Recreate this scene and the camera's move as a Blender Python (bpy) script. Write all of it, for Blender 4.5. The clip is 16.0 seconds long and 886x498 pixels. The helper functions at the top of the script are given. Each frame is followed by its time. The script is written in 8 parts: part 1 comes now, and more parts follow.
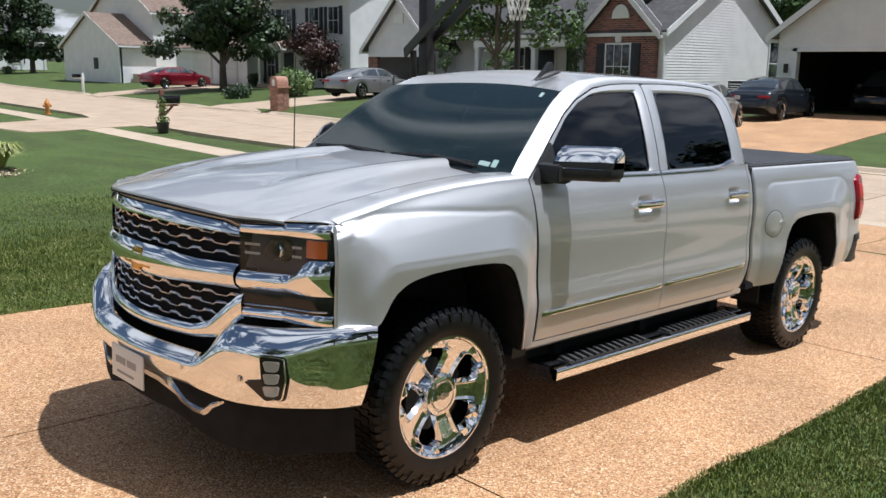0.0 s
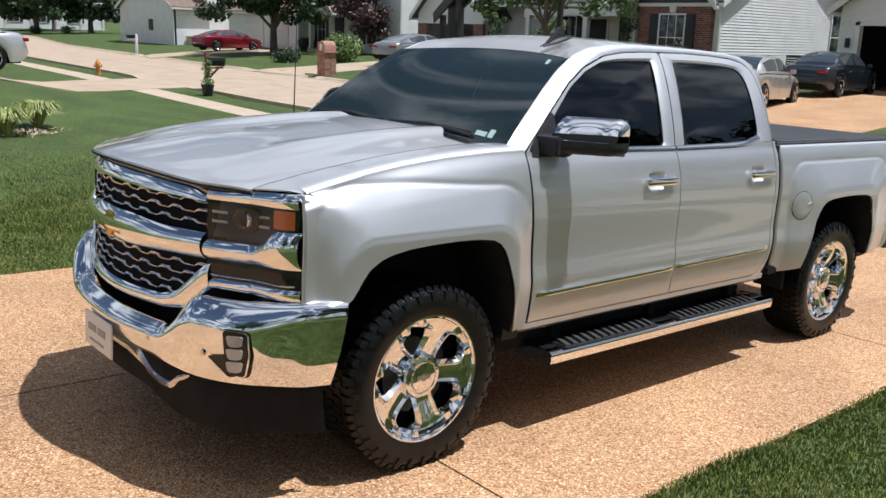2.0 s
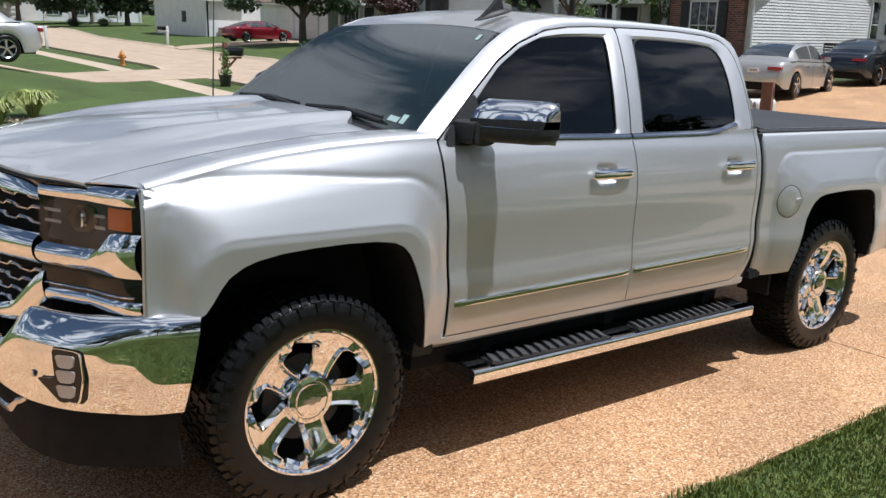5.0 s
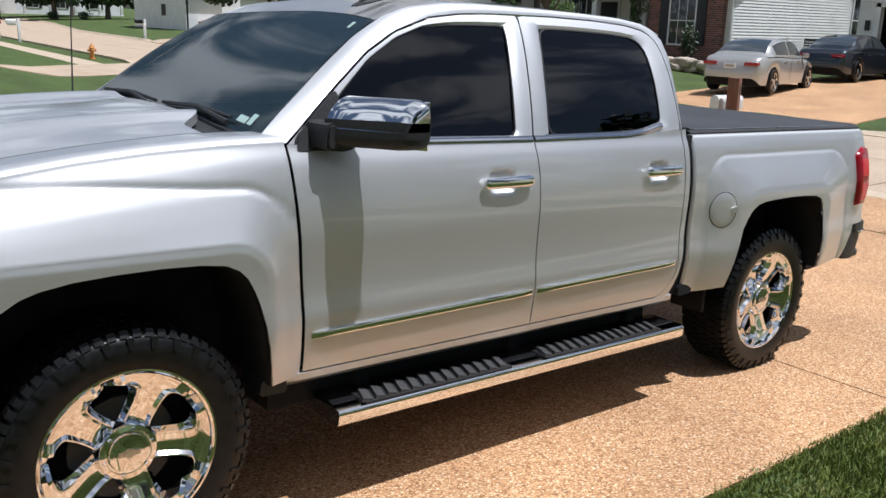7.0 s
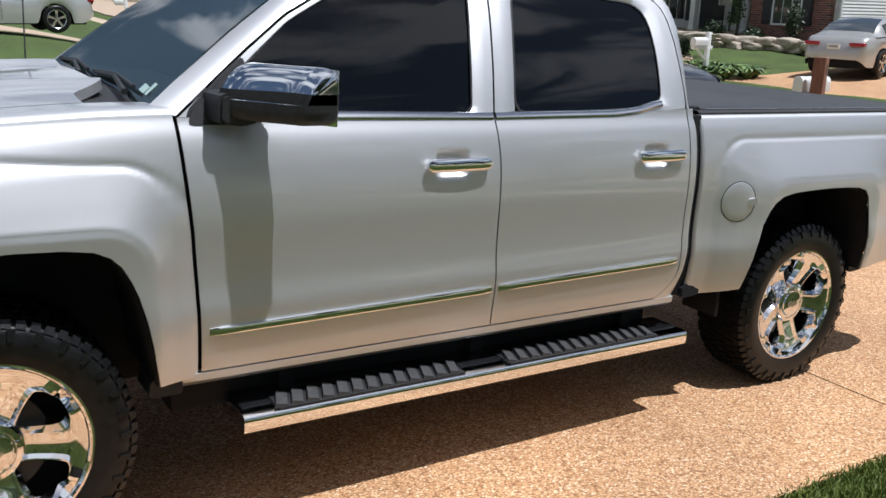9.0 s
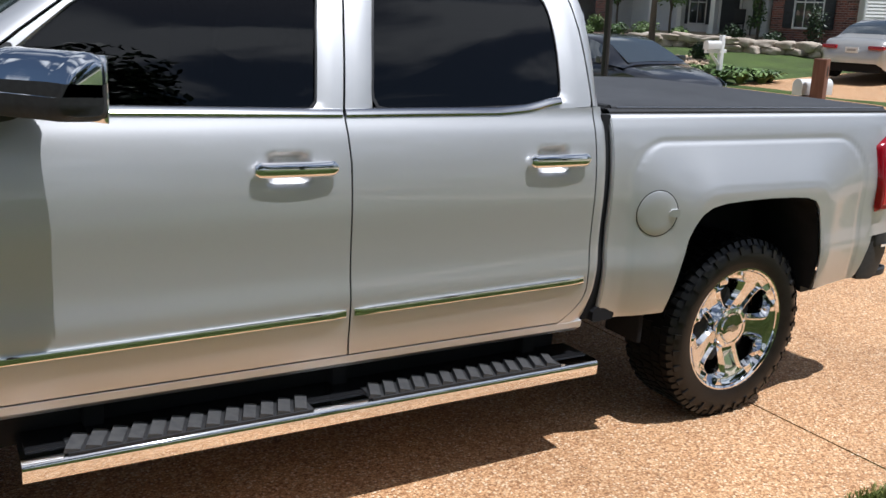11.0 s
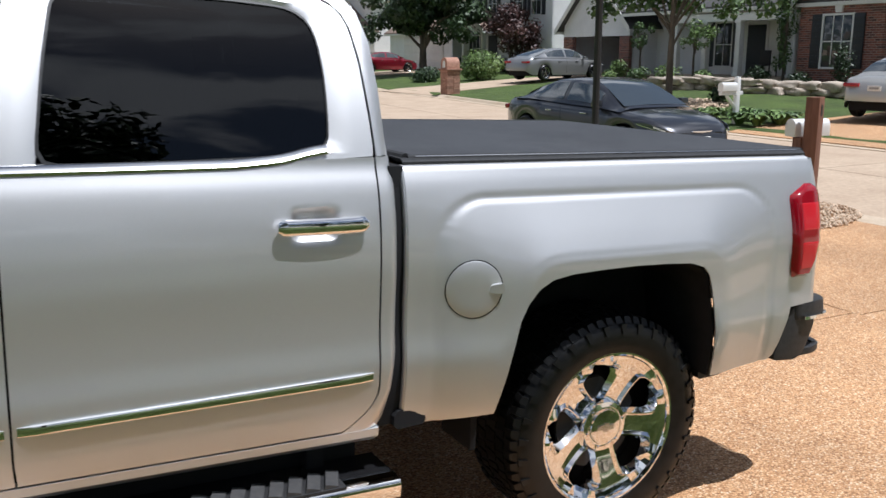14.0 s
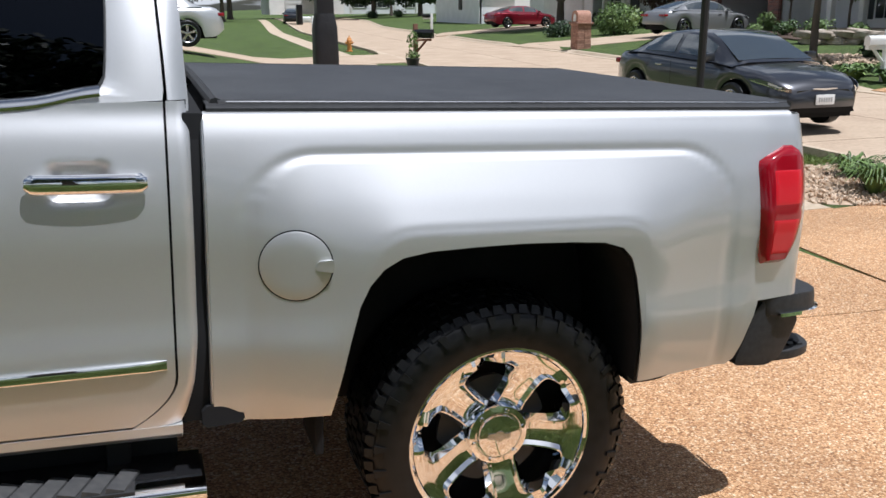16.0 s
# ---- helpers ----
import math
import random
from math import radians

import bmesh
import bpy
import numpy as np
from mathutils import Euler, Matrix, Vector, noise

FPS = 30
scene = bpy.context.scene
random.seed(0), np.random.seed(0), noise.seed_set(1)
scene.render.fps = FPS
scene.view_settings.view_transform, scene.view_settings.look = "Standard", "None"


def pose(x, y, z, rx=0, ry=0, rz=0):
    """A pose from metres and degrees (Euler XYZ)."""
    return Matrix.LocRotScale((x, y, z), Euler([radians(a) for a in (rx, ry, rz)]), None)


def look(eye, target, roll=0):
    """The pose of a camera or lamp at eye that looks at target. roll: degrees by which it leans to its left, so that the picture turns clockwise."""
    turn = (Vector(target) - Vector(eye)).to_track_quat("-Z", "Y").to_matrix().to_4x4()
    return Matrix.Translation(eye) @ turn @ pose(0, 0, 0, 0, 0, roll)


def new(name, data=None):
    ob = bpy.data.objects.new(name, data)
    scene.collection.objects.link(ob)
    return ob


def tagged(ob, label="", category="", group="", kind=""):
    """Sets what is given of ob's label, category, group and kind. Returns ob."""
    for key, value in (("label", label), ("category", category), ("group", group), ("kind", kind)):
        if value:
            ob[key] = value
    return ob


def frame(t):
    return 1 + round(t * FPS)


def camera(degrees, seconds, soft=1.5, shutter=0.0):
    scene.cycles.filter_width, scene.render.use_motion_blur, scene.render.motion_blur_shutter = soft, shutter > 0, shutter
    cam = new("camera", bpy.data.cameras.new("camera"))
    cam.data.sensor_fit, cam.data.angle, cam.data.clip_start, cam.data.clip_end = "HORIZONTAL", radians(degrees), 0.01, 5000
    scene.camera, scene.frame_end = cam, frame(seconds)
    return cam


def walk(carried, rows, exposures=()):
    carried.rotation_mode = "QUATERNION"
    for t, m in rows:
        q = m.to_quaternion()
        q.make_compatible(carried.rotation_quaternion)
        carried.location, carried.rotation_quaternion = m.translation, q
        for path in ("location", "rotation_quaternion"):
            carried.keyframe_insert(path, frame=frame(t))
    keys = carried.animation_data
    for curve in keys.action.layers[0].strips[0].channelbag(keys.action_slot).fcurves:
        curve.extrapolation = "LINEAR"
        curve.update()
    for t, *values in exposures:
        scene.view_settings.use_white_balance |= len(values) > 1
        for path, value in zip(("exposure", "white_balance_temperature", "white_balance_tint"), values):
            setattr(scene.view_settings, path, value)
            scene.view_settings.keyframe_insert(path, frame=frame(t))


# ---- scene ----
cam = camera(53.3, 16.0, shutter=0.2)
PATH = [
    (0, (-2.602, -2.66, 1.856), (-1.235, -1.257, 1.45), 0.7),
    (0.5, (-2.594, -2.626, 1.848), (-1.191, -1.267, 1.419), 0.5),
    (1, (-2.557, -2.595, 1.843), (-1.147, -1.251, 1.388), 0.1),
    (1.5, (-2.42, -2.622, 1.835), (-1.074, -1.221, 1.36), 0.7),
    (2, (-2.253, -2.688, 1.838), (-0.977, -1.223, 1.362), 1.8),
    (2.5, (-2.149, -2.726, 1.82), (-0.886, -1.256, 1.325), 1.1),
    (3, (-2.034, -2.712, 1.808), (-0.743, -1.273, 1.296), 1.3),
    (3.5, (-1.874, -2.63, 1.794), (-0.577, -1.193, 1.295), 2.0),
    (6, (-1.19, -2.635, 1.764), (-0.024, -1.089, 1.263), 0.9),
    (6.5, (-0.986, -2.563, 1.76), (0.239, -1.064, 1.258), 2.0),
    (7, (-0.829, -2.525, 1.748), (0.398, -1.029, 1.242), 1.7),
    (7.5, (-0.662, -2.537, 1.729), (0.478, -0.979, 1.207), 1.4),
    (8, (-0.459, -2.581, 1.74), (0.597, -0.965, 1.217), 2.8),
    (8.5, (-0.322, -2.612, 1.713), (0.701, -0.982, 1.172), 1.6),
    (9, (-0.128, -2.546, 1.691), (0.912, -0.929, 1.14), 1.6),
    (11.5, (0.775, -2.433, 1.615), (1.756, -0.773, 1.086), 1.4),
    (12, (0.932, -2.356, 1.614), (1.924, -0.695, 1.107), 1.1),
    (12.5, (1.048, -2.321, 1.606), (2.008, -0.64, 1.102), -0.0),
    (13, (1.252, -2.331, 1.612), (2.124, -0.594, 1.141), 0.6),
    (13.5, (1.488, -2.332, 1.593), (2.322, -0.568, 1.157), 0.0),
    (14, (1.723, -2.285, 1.556), (2.638, -0.561, 1.121), 0.0),
    (14.5, (1.952, -2.242, 1.547), (2.887, -0.527, 1.118), -0.8),
    (15, (2.182, -2.227, 1.518), (3.025, -0.472, 1.063), -1.3),
    (15.5, (2.468, -2.225, 1.512), (3.158, -0.412, 1.021), -0.2),
    (16, (2.698, -2.162, 1.472), (3.308, -0.331, 0.945), -0.3),
]
walk(cam, [(t, look(eye, target, roll)) for t, eye, target, roll in PATH], [(0, 0.0, 5950, 10), (3.5, -0.02, 5950, 10), (9, -0.03, 5950, 10), (12.5, -0.03, 5950, 10), (16, -0.02, 5950, 10)])

# ---- light ----
SUN_EL, SUN_AZ = 69.3, 137.4
world = bpy.data.worlds.new("sky")
world.use_nodes = True
scene.world = world
wn, wl = world.node_tree.nodes, world.node_tree.links
sky = wn.new("ShaderNodeTexSky")
sky.sky_type, sky.sun_disc = "NISHITA", False
sky.dust_density, sky.air_density = 1.6, 1.1
sky.sun_elevation, sky.sun_rotation = radians(SUN_EL), radians(SUN_AZ)
# thin fair-weather cloud over the whole sky
gen = wn.new("ShaderNodeTexCoord")
split = wn.new("ShaderNodeSeparateXYZ")
wl.new(gen.outputs["Generated"], split.inputs[0])
lift = wn.new("ShaderNodeMath")
lift.operation, lift.inputs[1].default_value = "ADD", 0.22
wl.new(split.outputs[2], lift.inputs[0])
plane = wn.new("ShaderNodeVectorMath")
plane.operation = "DIVIDE"
both = wn.new("ShaderNodeCombineXYZ")
for i in range(3):
    wl.new(lift.outputs[0], both.inputs[i])
wl.new(gen.outputs["Generated"], plane.inputs[0])
wl.new(both.outputs[0], plane.inputs[1])
cloud = wn.new("ShaderNodeTexNoise")
cloud.inputs["Scale"].default_value, cloud.inputs["Detail"].default_value, cloud.inputs["Roughness"].default_value = 2.7, 6.0, 0.52
cloud.inputs["Distortion"].default_value = 0.5
wl.new(plane.outputs[0], cloud.inputs["Vector"])
cover_amount = wn.new("ShaderNodeMapRange")
cover_amount.interpolation_type = "SMOOTHSTEP"
cover_amount.inputs[1].default_value, cover_amount.inputs[2].default_value = 0.46, 0.60
cover_amount.inputs[3].default_value, cover_amount.inputs[4].default_value = 0.0, 0.92
wl.new(cloud.outputs["Fac"], cover_amount.inputs[0])
blend = wn.new("ShaderNodeMixRGB")
blend.inputs[2].default_value = (15.5, 15.7, 16.2, 1)
wl.new(cover_amount.outputs[0], blend.inputs[0])
wl.new(sky.outputs[0], blend.inputs[1])
wl.new(blend.outputs[0], wn["Background"].inputs[0])
wn["Background"].inputs[1].default_value = 0.05
sun = new("sun", bpy.data.lights.new("sun", "SUN"))
sun.data.energy, sun.data.angle, sun.data.color = 5.0, radians(0.55), (1.0, 0.975, 0.965)
_az, _el = radians(SUN_AZ), radians(SUN_EL)
sun.matrix_world = look((math.sin(_az) * math.cos(_el) * 50, math.cos(_az) * math.cos(_el) * 50, math.sin(_el) * 50), (0, 0, 0))

# ---- helpers ----
def interp(x, table):
    """Piecewise linear value of x in a table of (x, value)."""
    if x <= table[0][0]:
        return table[0][1]
    for (a, p), (b, q) in zip(table, table[1:]):
        if x <= b:
            return p + (q - p) * (x - a) / (b - a)
    return table[-1][1]


def smooth(a, b, x):
    k = min(max((x - a) / (b - a), 0.0), 1.0)
    return k * k * (3 - 2 * k)


def spread(a, b, n):
    return [a + (b - a) * i / (n - 1) for i in range(n)]


def mesh_of(name, bm, material, angle=35.0):
    me = bpy.data.meshes.new(name)
    bm.normal_update()
    bm.edges.index_update()
    rim = [e.index for e in bm.edges if e.is_boundary]
    bm.to_mesh(me)
    bm.free()
    for m in material if isinstance(material, (list, tuple)) else (material,):
        me.materials.append(m)
    if len(me.polygons):
        me.polygons.foreach_set("use_smooth", [True] * len(me.polygons))
        me.set_sharp_from_angle(angle=radians(angle))
        for i in rim:
            me.edges[i].use_edge_sharp = True
    return me


def part(name, bm, material, parent=None, label="", angle=35.0, thick=0.0, at=None):
    """Links a bmesh as one mesh object under a thing or a part."""
    ob = new(name, mesh_of(name, bm, material, angle))
    if parent is not None:
        ob.parent = parent
    if at is not None:
        ob.matrix_basis = at
    if thick:
        mod = ob.modifiers.new("thickness", "SOLIDIFY")
        mod.thickness, mod.offset = thick, 0.0
    return tagged(ob, label) if label else ob


def thing(name, label, category, m=None, group=""):
    ob = new(name)
    ob.empty_display_size = 0.2
    if m is not None:
        ob.matrix_basis = m
    return tagged(ob, label, category, group)


def add_grid(bm, rows, close=False, mi=0):
    vs = [[bm.verts.new(p) for p in r] for r in rows]
    for a, b in zip(vs, vs[1:]):
        n = len(a)
        for i in range(n if close else n - 1):
            f = bm.faces.new((a[i], a[(i + 1) % n], b[(i + 1) % n], b[i]))
            f.material_index = mi
    return vs


def grid(rows, close=False):
    bm = bmesh.new()
    add_grid(bm, rows, close)
    bmesh.ops.recalc_face_normals(bm, faces=bm.faces)
    return bm


def add_box(bm, x0, x1, y0, y1, z0, z1, bevel=0.0, m=None, mi=0, seg=2):
    geom = bmesh.ops.create_cube(bm, size=1.0)["verts"]
    for v in geom:
        v.co = Vector(((x0 + x1) / 2 + v.co.x * (x1 - x0), (y0 + y1) / 2 + v.co.y * (y1 - y0), (z0 + z1) / 2 + v.co.z * (z1 - z0)))
    faces = set(f for v in geom for f in v.link_faces)
    for f in faces:
        f.material_index = mi
    if bevel:
        edges = list(set(e for v in geom for e in v.link_edges))
        res = bmesh.ops.bevel(bm, geom=edges, offset=bevel, segments=seg, affect="EDGES", profile=0.6)
        geom = list(set(geom) & set(bm.verts) | set(res["verts"]))
        geom = [v for v in geom if v.is_valid]
    if m is not None:
        for v in geom:
            v.co = m @ v.co
    return geom


def boxed(x0, x1, y0, y1, z0, z1, bevel=0.0, m=None):
    bm = bmesh.new()
    add_box(bm, x0, x1, y0, y1, z0, z1, bevel, m)
    return bm


def add_prism(bm, outline, lo, hi, place, mi=0):
    """An outline of (a, b) pushed from lo to hi; place(a, b, c) gives the point."""
    lower = [bm.verts.new(place(a, b, lo)) for a, b in outline]
    upper = [bm.verts.new(place(a, b, hi)) for a, b in outline]
    n = len(outline)
    fs = [bm.faces.new(lower), bm.faces.new(upper)]
    fs += [bm.faces.new((lower[i], lower[(i + 1) % n], upper[(i + 1) % n], upper[i])) for i in range(n)]
    for f in fs:
        f.material_index = mi
    return lower + upper


def prism(outline, lo, hi, place, bevel=0.0):
    bm = bmesh.new()
    add_prism(bm, outline, lo, hi, place)
    bmesh.ops.recalc_face_normals(bm, faces=bm.faces)
    if bevel:
        bmesh.ops.bevel(bm, geom=bm.edges[:], offset=bevel, segments=2, affect="EDGES", profile=0.6)
    return bm


def add_tube(bm, points, radius, n=8, caps=True, mi=0):
    """A tube along points; radius is a number or a list."""
    pts = [Vector(p) for p in points]
    rows = []
    for i, p in enumerate(pts):
        d = (pts[min(i + 1, len(pts) - 1)] - pts[max(i - 1, 0)]).normalized()
        side = d.cross(Vector((0, 0, 1)) if abs(d.z) < 0.95 else Vector((1, 0, 0))).normalized()
        up = side.cross(d)
        r = radius[i] if isinstance(radius, (list, tuple)) else radius
        rows.append([p + side * (r * math.cos(2 * math.pi * k / n)) + up * (r * math.sin(2 * math.pi * k / n)) for k in range(n)])
    vs = add_grid(bm, rows, True, mi)
    if caps:
        for r in (vs[0], vs[-1]):
            bm.faces.new(r).material_index = mi
    return vs


def tube(points, radius, n=8):
    bm = bmesh.new()
    add_tube(bm, points, radius, n)
    bmesh.ops.recalc_face_normals(bm, faces=bm.faces)
    return bm


def add_lathe(bm, profile, n, place, mi=0, close=True):
    """A profile of (radius, along) turned about an axis; place(u, v, along)."""
    rows = [[place(r * math.cos(2 * math.pi * k / n), r * math.sin(2 * math.pi * k / n), a) for k in range(n)] for r, a in profile]
    return add_grid(bm, rows, True, mi)


def resample(points, n):
    """n points evenly along an open line of points."""
    ds = [0.0]
    for p, q in zip(points, points[1:]):
        ds.append(ds[-1] + math.dist(p, q))
    out = []
    for i in range(n):
        s = ds[-1] * i / (n - 1)
        j = max(k for k in range(len(ds)) if ds[k] <= s + 1e-9)
        j = min(j, len(points) - 2)
        k = (s - ds[j]) / max(ds[j + 1] - ds[j], 1e-9)
        out.append(tuple(a + (b - a) * k for a, b in zip(points[j], points[j + 1])))
    return out


# ---- materials ----
def principled(name, colour, rough=0.5, metal=0.0, **more):
    m = bpy.data.materials.new(name)
    m.use_nodes = True
    b = m.node_tree.nodes["Principled BSDF"]
    b.inputs["Base Color"].default_value = (*colour, 1)
    b.inputs["Roughness"].default_value = rough
    b.inputs["Metallic"].default_value = metal
    for key, value in more.items():
        b.inputs[key.replace("_", " ")].default_value = value
    return m


def nodes_of(m):
    return m.node_tree.nodes, m.node_tree.links, m.node_tree.nodes["Principled BSDF"]


def vary(m, stops, scale, detail=4.0, bump=0.0, bump_scale=None, island=0.0, rough=None, coords="Object", stretch=None, second=None, dist=0.02):
    """Colour from noise through colour stops, a second noise over it, and fine relief."""
    n, l, b = nodes_of(m)
    tc = n.new("ShaderNodeTexCoord")
    src = tc.outputs[coords]
    if stretch:
        mp = n.new("ShaderNodeMapping")
        mp.inputs["Scale"].default_value = stretch
        l.new(src, mp.inputs[0])
        src = mp.outputs[0]
    tex = n.new("ShaderNodeTexNoise")
    tex.inputs["Scale"].default_value, tex.inputs["Detail"].default_value = scale, detail
    l.new(src, tex.inputs["Vector"])
    ramp = n.new("ShaderNodeValToRGB")
    while len(ramp.color_ramp.elements) < len(stops):
        ramp.color_ramp.elements.new(0.5)
    for e, (p, c) in zip(ramp.color_ramp.elements, stops):
        e.position, e.color = p, (*c, 1)
    l.new(tex.outputs["Fac"], ramp.inputs[0])
    out = ramp.outputs[0]
    if second:
        sc, lo, hi = second
        t2 = n.new("ShaderNodeTexNoise")
        t2.inputs["Scale"].default_value, t2.inputs["Detail"].default_value = sc, 3.0
        l.new(src, t2.inputs["Vector"])
        mr = n.new("ShaderNodeMapRange")
        mr.inputs[1].default_value, mr.inputs[2].default_value = 0.3, 0.7
        mr.inputs[3].default_value, mr.inputs[4].default_value = lo, hi
        l.new(t2.outputs["Fac"], mr.inputs[0])
        hs = n.new("ShaderNodeHueSaturation")
        l.new(mr.outputs[0], hs.inputs["Value"])
        l.new(out, hs.inputs["Color"])
        out = hs.outputs[0]
    if island:
        info = n.new("ShaderNodeNewGeometry")
        oi = n.new("ShaderNodeObjectInfo")
        ad = n.new("ShaderNodeMath")
        ad.operation = "ADD"
        l.new(info.outputs["Random Per Island"], ad.inputs[0])
        l.new(oi.outputs["Random"], ad.inputs[1])
        fr = n.new("ShaderNodeMath")
        fr.operation = "FRACT"
        l.new(ad.outputs[0], fr.inputs[0])
        mr = n.new("ShaderNodeMapRange")
        mr.inputs[3].default_value, mr.inputs[4].default_value = 1 - island, 1 + island
        l.new(fr.outputs[0], mr.inputs[0])
        hs = n.new("ShaderNodeHueSaturation")
        l.new(mr.outputs[0], hs.inputs["Value"])
        l.new(out, hs.inputs["Color"])
        out = hs.outputs[0]
    l.new(out, b.inputs["Base Color"])
    if bump:
        t3 = n.new("ShaderNodeTexNoise")
        t3.inputs["Scale"].default_value, t3.inputs["Detail"].default_value = bump_scale or scale, 6.0
        l.new(src, t3.inputs["Vector"])
        bp = n.new("ShaderNodeBump")
        bp.inputs["Strength"].default_value, bp.inputs["Distance"].default_value = bump, dist
        l.new(t3.outputs["Fac"], bp.inputs["Height"])
        l.new(bp.outputs[0], b.inputs["Normal"])
    if rough:
        mr = n.new("ShaderNodeMapRange")
        mr.inputs[3].default_value, mr.inputs[4].default_value = rough
        l.new(tex.outputs["Fac"], mr.inputs[0])
        l.new(mr.outputs[0], b.inputs["Roughness"])
    return m


SILVER = principled("silver_paint", (0.68, 0.68, 0.68), 0.52, 0.88, Coat_Weight=1.0, Coat_Roughness=0.04, Coat_IOR=1.6)
vary(SILVER, [(0.35, (0.66, 0.66, 0.66)), (0.65, (0.705, 0.705, 0.705))], 900.0, 1.0)
CHROME = principled("chrome", (0.86, 0.87, 0.88), 0.035, 1.0)
CHROME_SOFT = principled("satin_chrome", (0.62, 0.62, 0.62), 0.2, 1.0)
MESH_METAL = principled("mesh_metal", (0.62, 0.62, 0.62), 0.22, 1.0)
GLOSS_BLACK = principled("gloss_black", (0.012, 0.012, 0.013), 0.12)
TRIM = vary(principled("black_trim", (0.02, 0.02, 0.021), 0.55), [(0.3, (0.016, 0.016, 0.017)), (0.7, (0.028, 0.028, 0.029))], 60.0, bump=0.2, bump_scale=600.0, dist=0.001)
# near-black for undersides, and for shade drawn into panel gaps
DARK = principled("dark_underside_and_gaps", (0.022, 0.022, 0.023), 0.9, Specular_IOR_Level=0.1)
LINER = vary(principled("wheel_liner", (0.012, 0.012, 0.012), 0.85, 0.0, Specular_IOR_Level=0.15), [(0.3, (0.014, 0.014, 0.015)), (0.7, (0.022, 0.022, 0.023))], 12.0)
RUBBER = vary(principled("tyre_rubber", (0.008, 0.008, 0.008), 0.36, Specular_IOR_Level=0.32), [(0.3, (0.005, 0.005, 0.005)), (0.7, (0.010, 0.010, 0.010))], 30.0, bump=0.25, bump_scale=220.0, rough=(0.22, 0.5), dist=0.002)
VINYL = vary(principled("cover_vinyl", (0.036, 0.038, 0.042), 0.62), [(0.3, (0.031, 0.033, 0.037)), (0.7, (0.045, 0.047, 0.051))], 9.0, bump=0.35, bump_scale=700.0, second=(2.0, 0.85, 1.15), dist=0.0015)


def glass(name, colour, rough=0.0, weight=1.0):
    m = principled(name, colour, rough)
    _, _, b = nodes_of(m)
    b.inputs["Transmission Weight"].default_value = weight
    b.inputs["IOR"].default_value = 1.45
    return m


TINT = glass("tinted_glass", (0.018, 0.02, 0.022), 0.0)
nodes_of(TINT)[2].inputs["IOR"].default_value = 1.52
WINDSCREEN = principled("windscreen_glass", (0.014, 0.026, 0.026), 0.0, 0.0, IOR=1.62, Alpha=0.72, Coat_Weight=0.5, Coat_Roughness=0.0)
CLEAR = glass("clear_lens", (0.92, 0.94, 0.95), 0.01)
RED_LENS = principled("red_lens", (0.30, 0.004, 0.012), 0.12, 0.0, Coat_Weight=0.4, Coat_Roughness=0.02)
RED_BRIGHT = principled("bright_red_reflector", (0.62, 0.010, 0.02), 0.25, 0.0, Coat_Weight=0.3)
AMBER = principled("amber_lens", (0.75, 0.16, 0.03), 0.2, 0.0, Coat_Weight=0.5)
GOLD = principled("gold_badge", (0.62, 0.36, 0.10), 0.2, 0.8)
WHITE_PLASTIC = principled("white_plastic", (0.75, 0.75, 0.73), 0.35)
STICKER = principled("pale_green_sticker", (0.42, 0.56, 0.52), 0.5)
INTERIOR = vary(principled("cabin_plastic", (0.03, 0.03, 0.032), 0.7), [(0.3, (0.024, 0.024, 0.026)), (0.7, (0.04, 0.039, 0.038))], 20.0)

# ---- surroundings: materials ----
GRASS = vary(principled("lawn", (0.06, 0.12, 0.025), 0.85), [(0.30, (0.030, 0.060, 0.009)), (0.5, (0.064, 0.104, 0.016)), (0.70, (0.125, 0.155, 0.034))], 22.0, 9.0, bump=0.8, bump_scale=48.0, second=(0.9, 0.72, 1.28), dist=0.05)
BLADE = vary(principled("grass_blades", (0.07, 0.13, 0.03), 0.55), [(0.3, (0.098, 0.134, 0.018)), (0.55, (0.162, 0.194, 0.036)), (0.75, (0.27, 0.262, 0.085))], 3.0, 4.0, island=0.35)
nodes_of(BLADE)[2].inputs["Subsurface Weight"].default_value = 0.0
CONCRETE = vary(principled("road_concrete", (0.46, 0.36, 0.27), 0.85), [(0.3, (0.42, 0.31, 0.215)), (0.7, (0.52, 0.40, 0.285))], 1.2, 8.0, bump=0.25, bump_scale=120.0, second=(14.0, 0.88, 1.1), dist=0.01)
WALKWAY = vary(principled("walk_concrete", (0.5, 0.40, 0.30), 0.85), [(0.3, (0.46, 0.36, 0.25)), (0.7, (0.56, 0.45, 0.33))], 2.0, 8.0, bump=0.25, bump_scale=150.0, second=(20.0, 0.88, 1.1), dist=0.01)


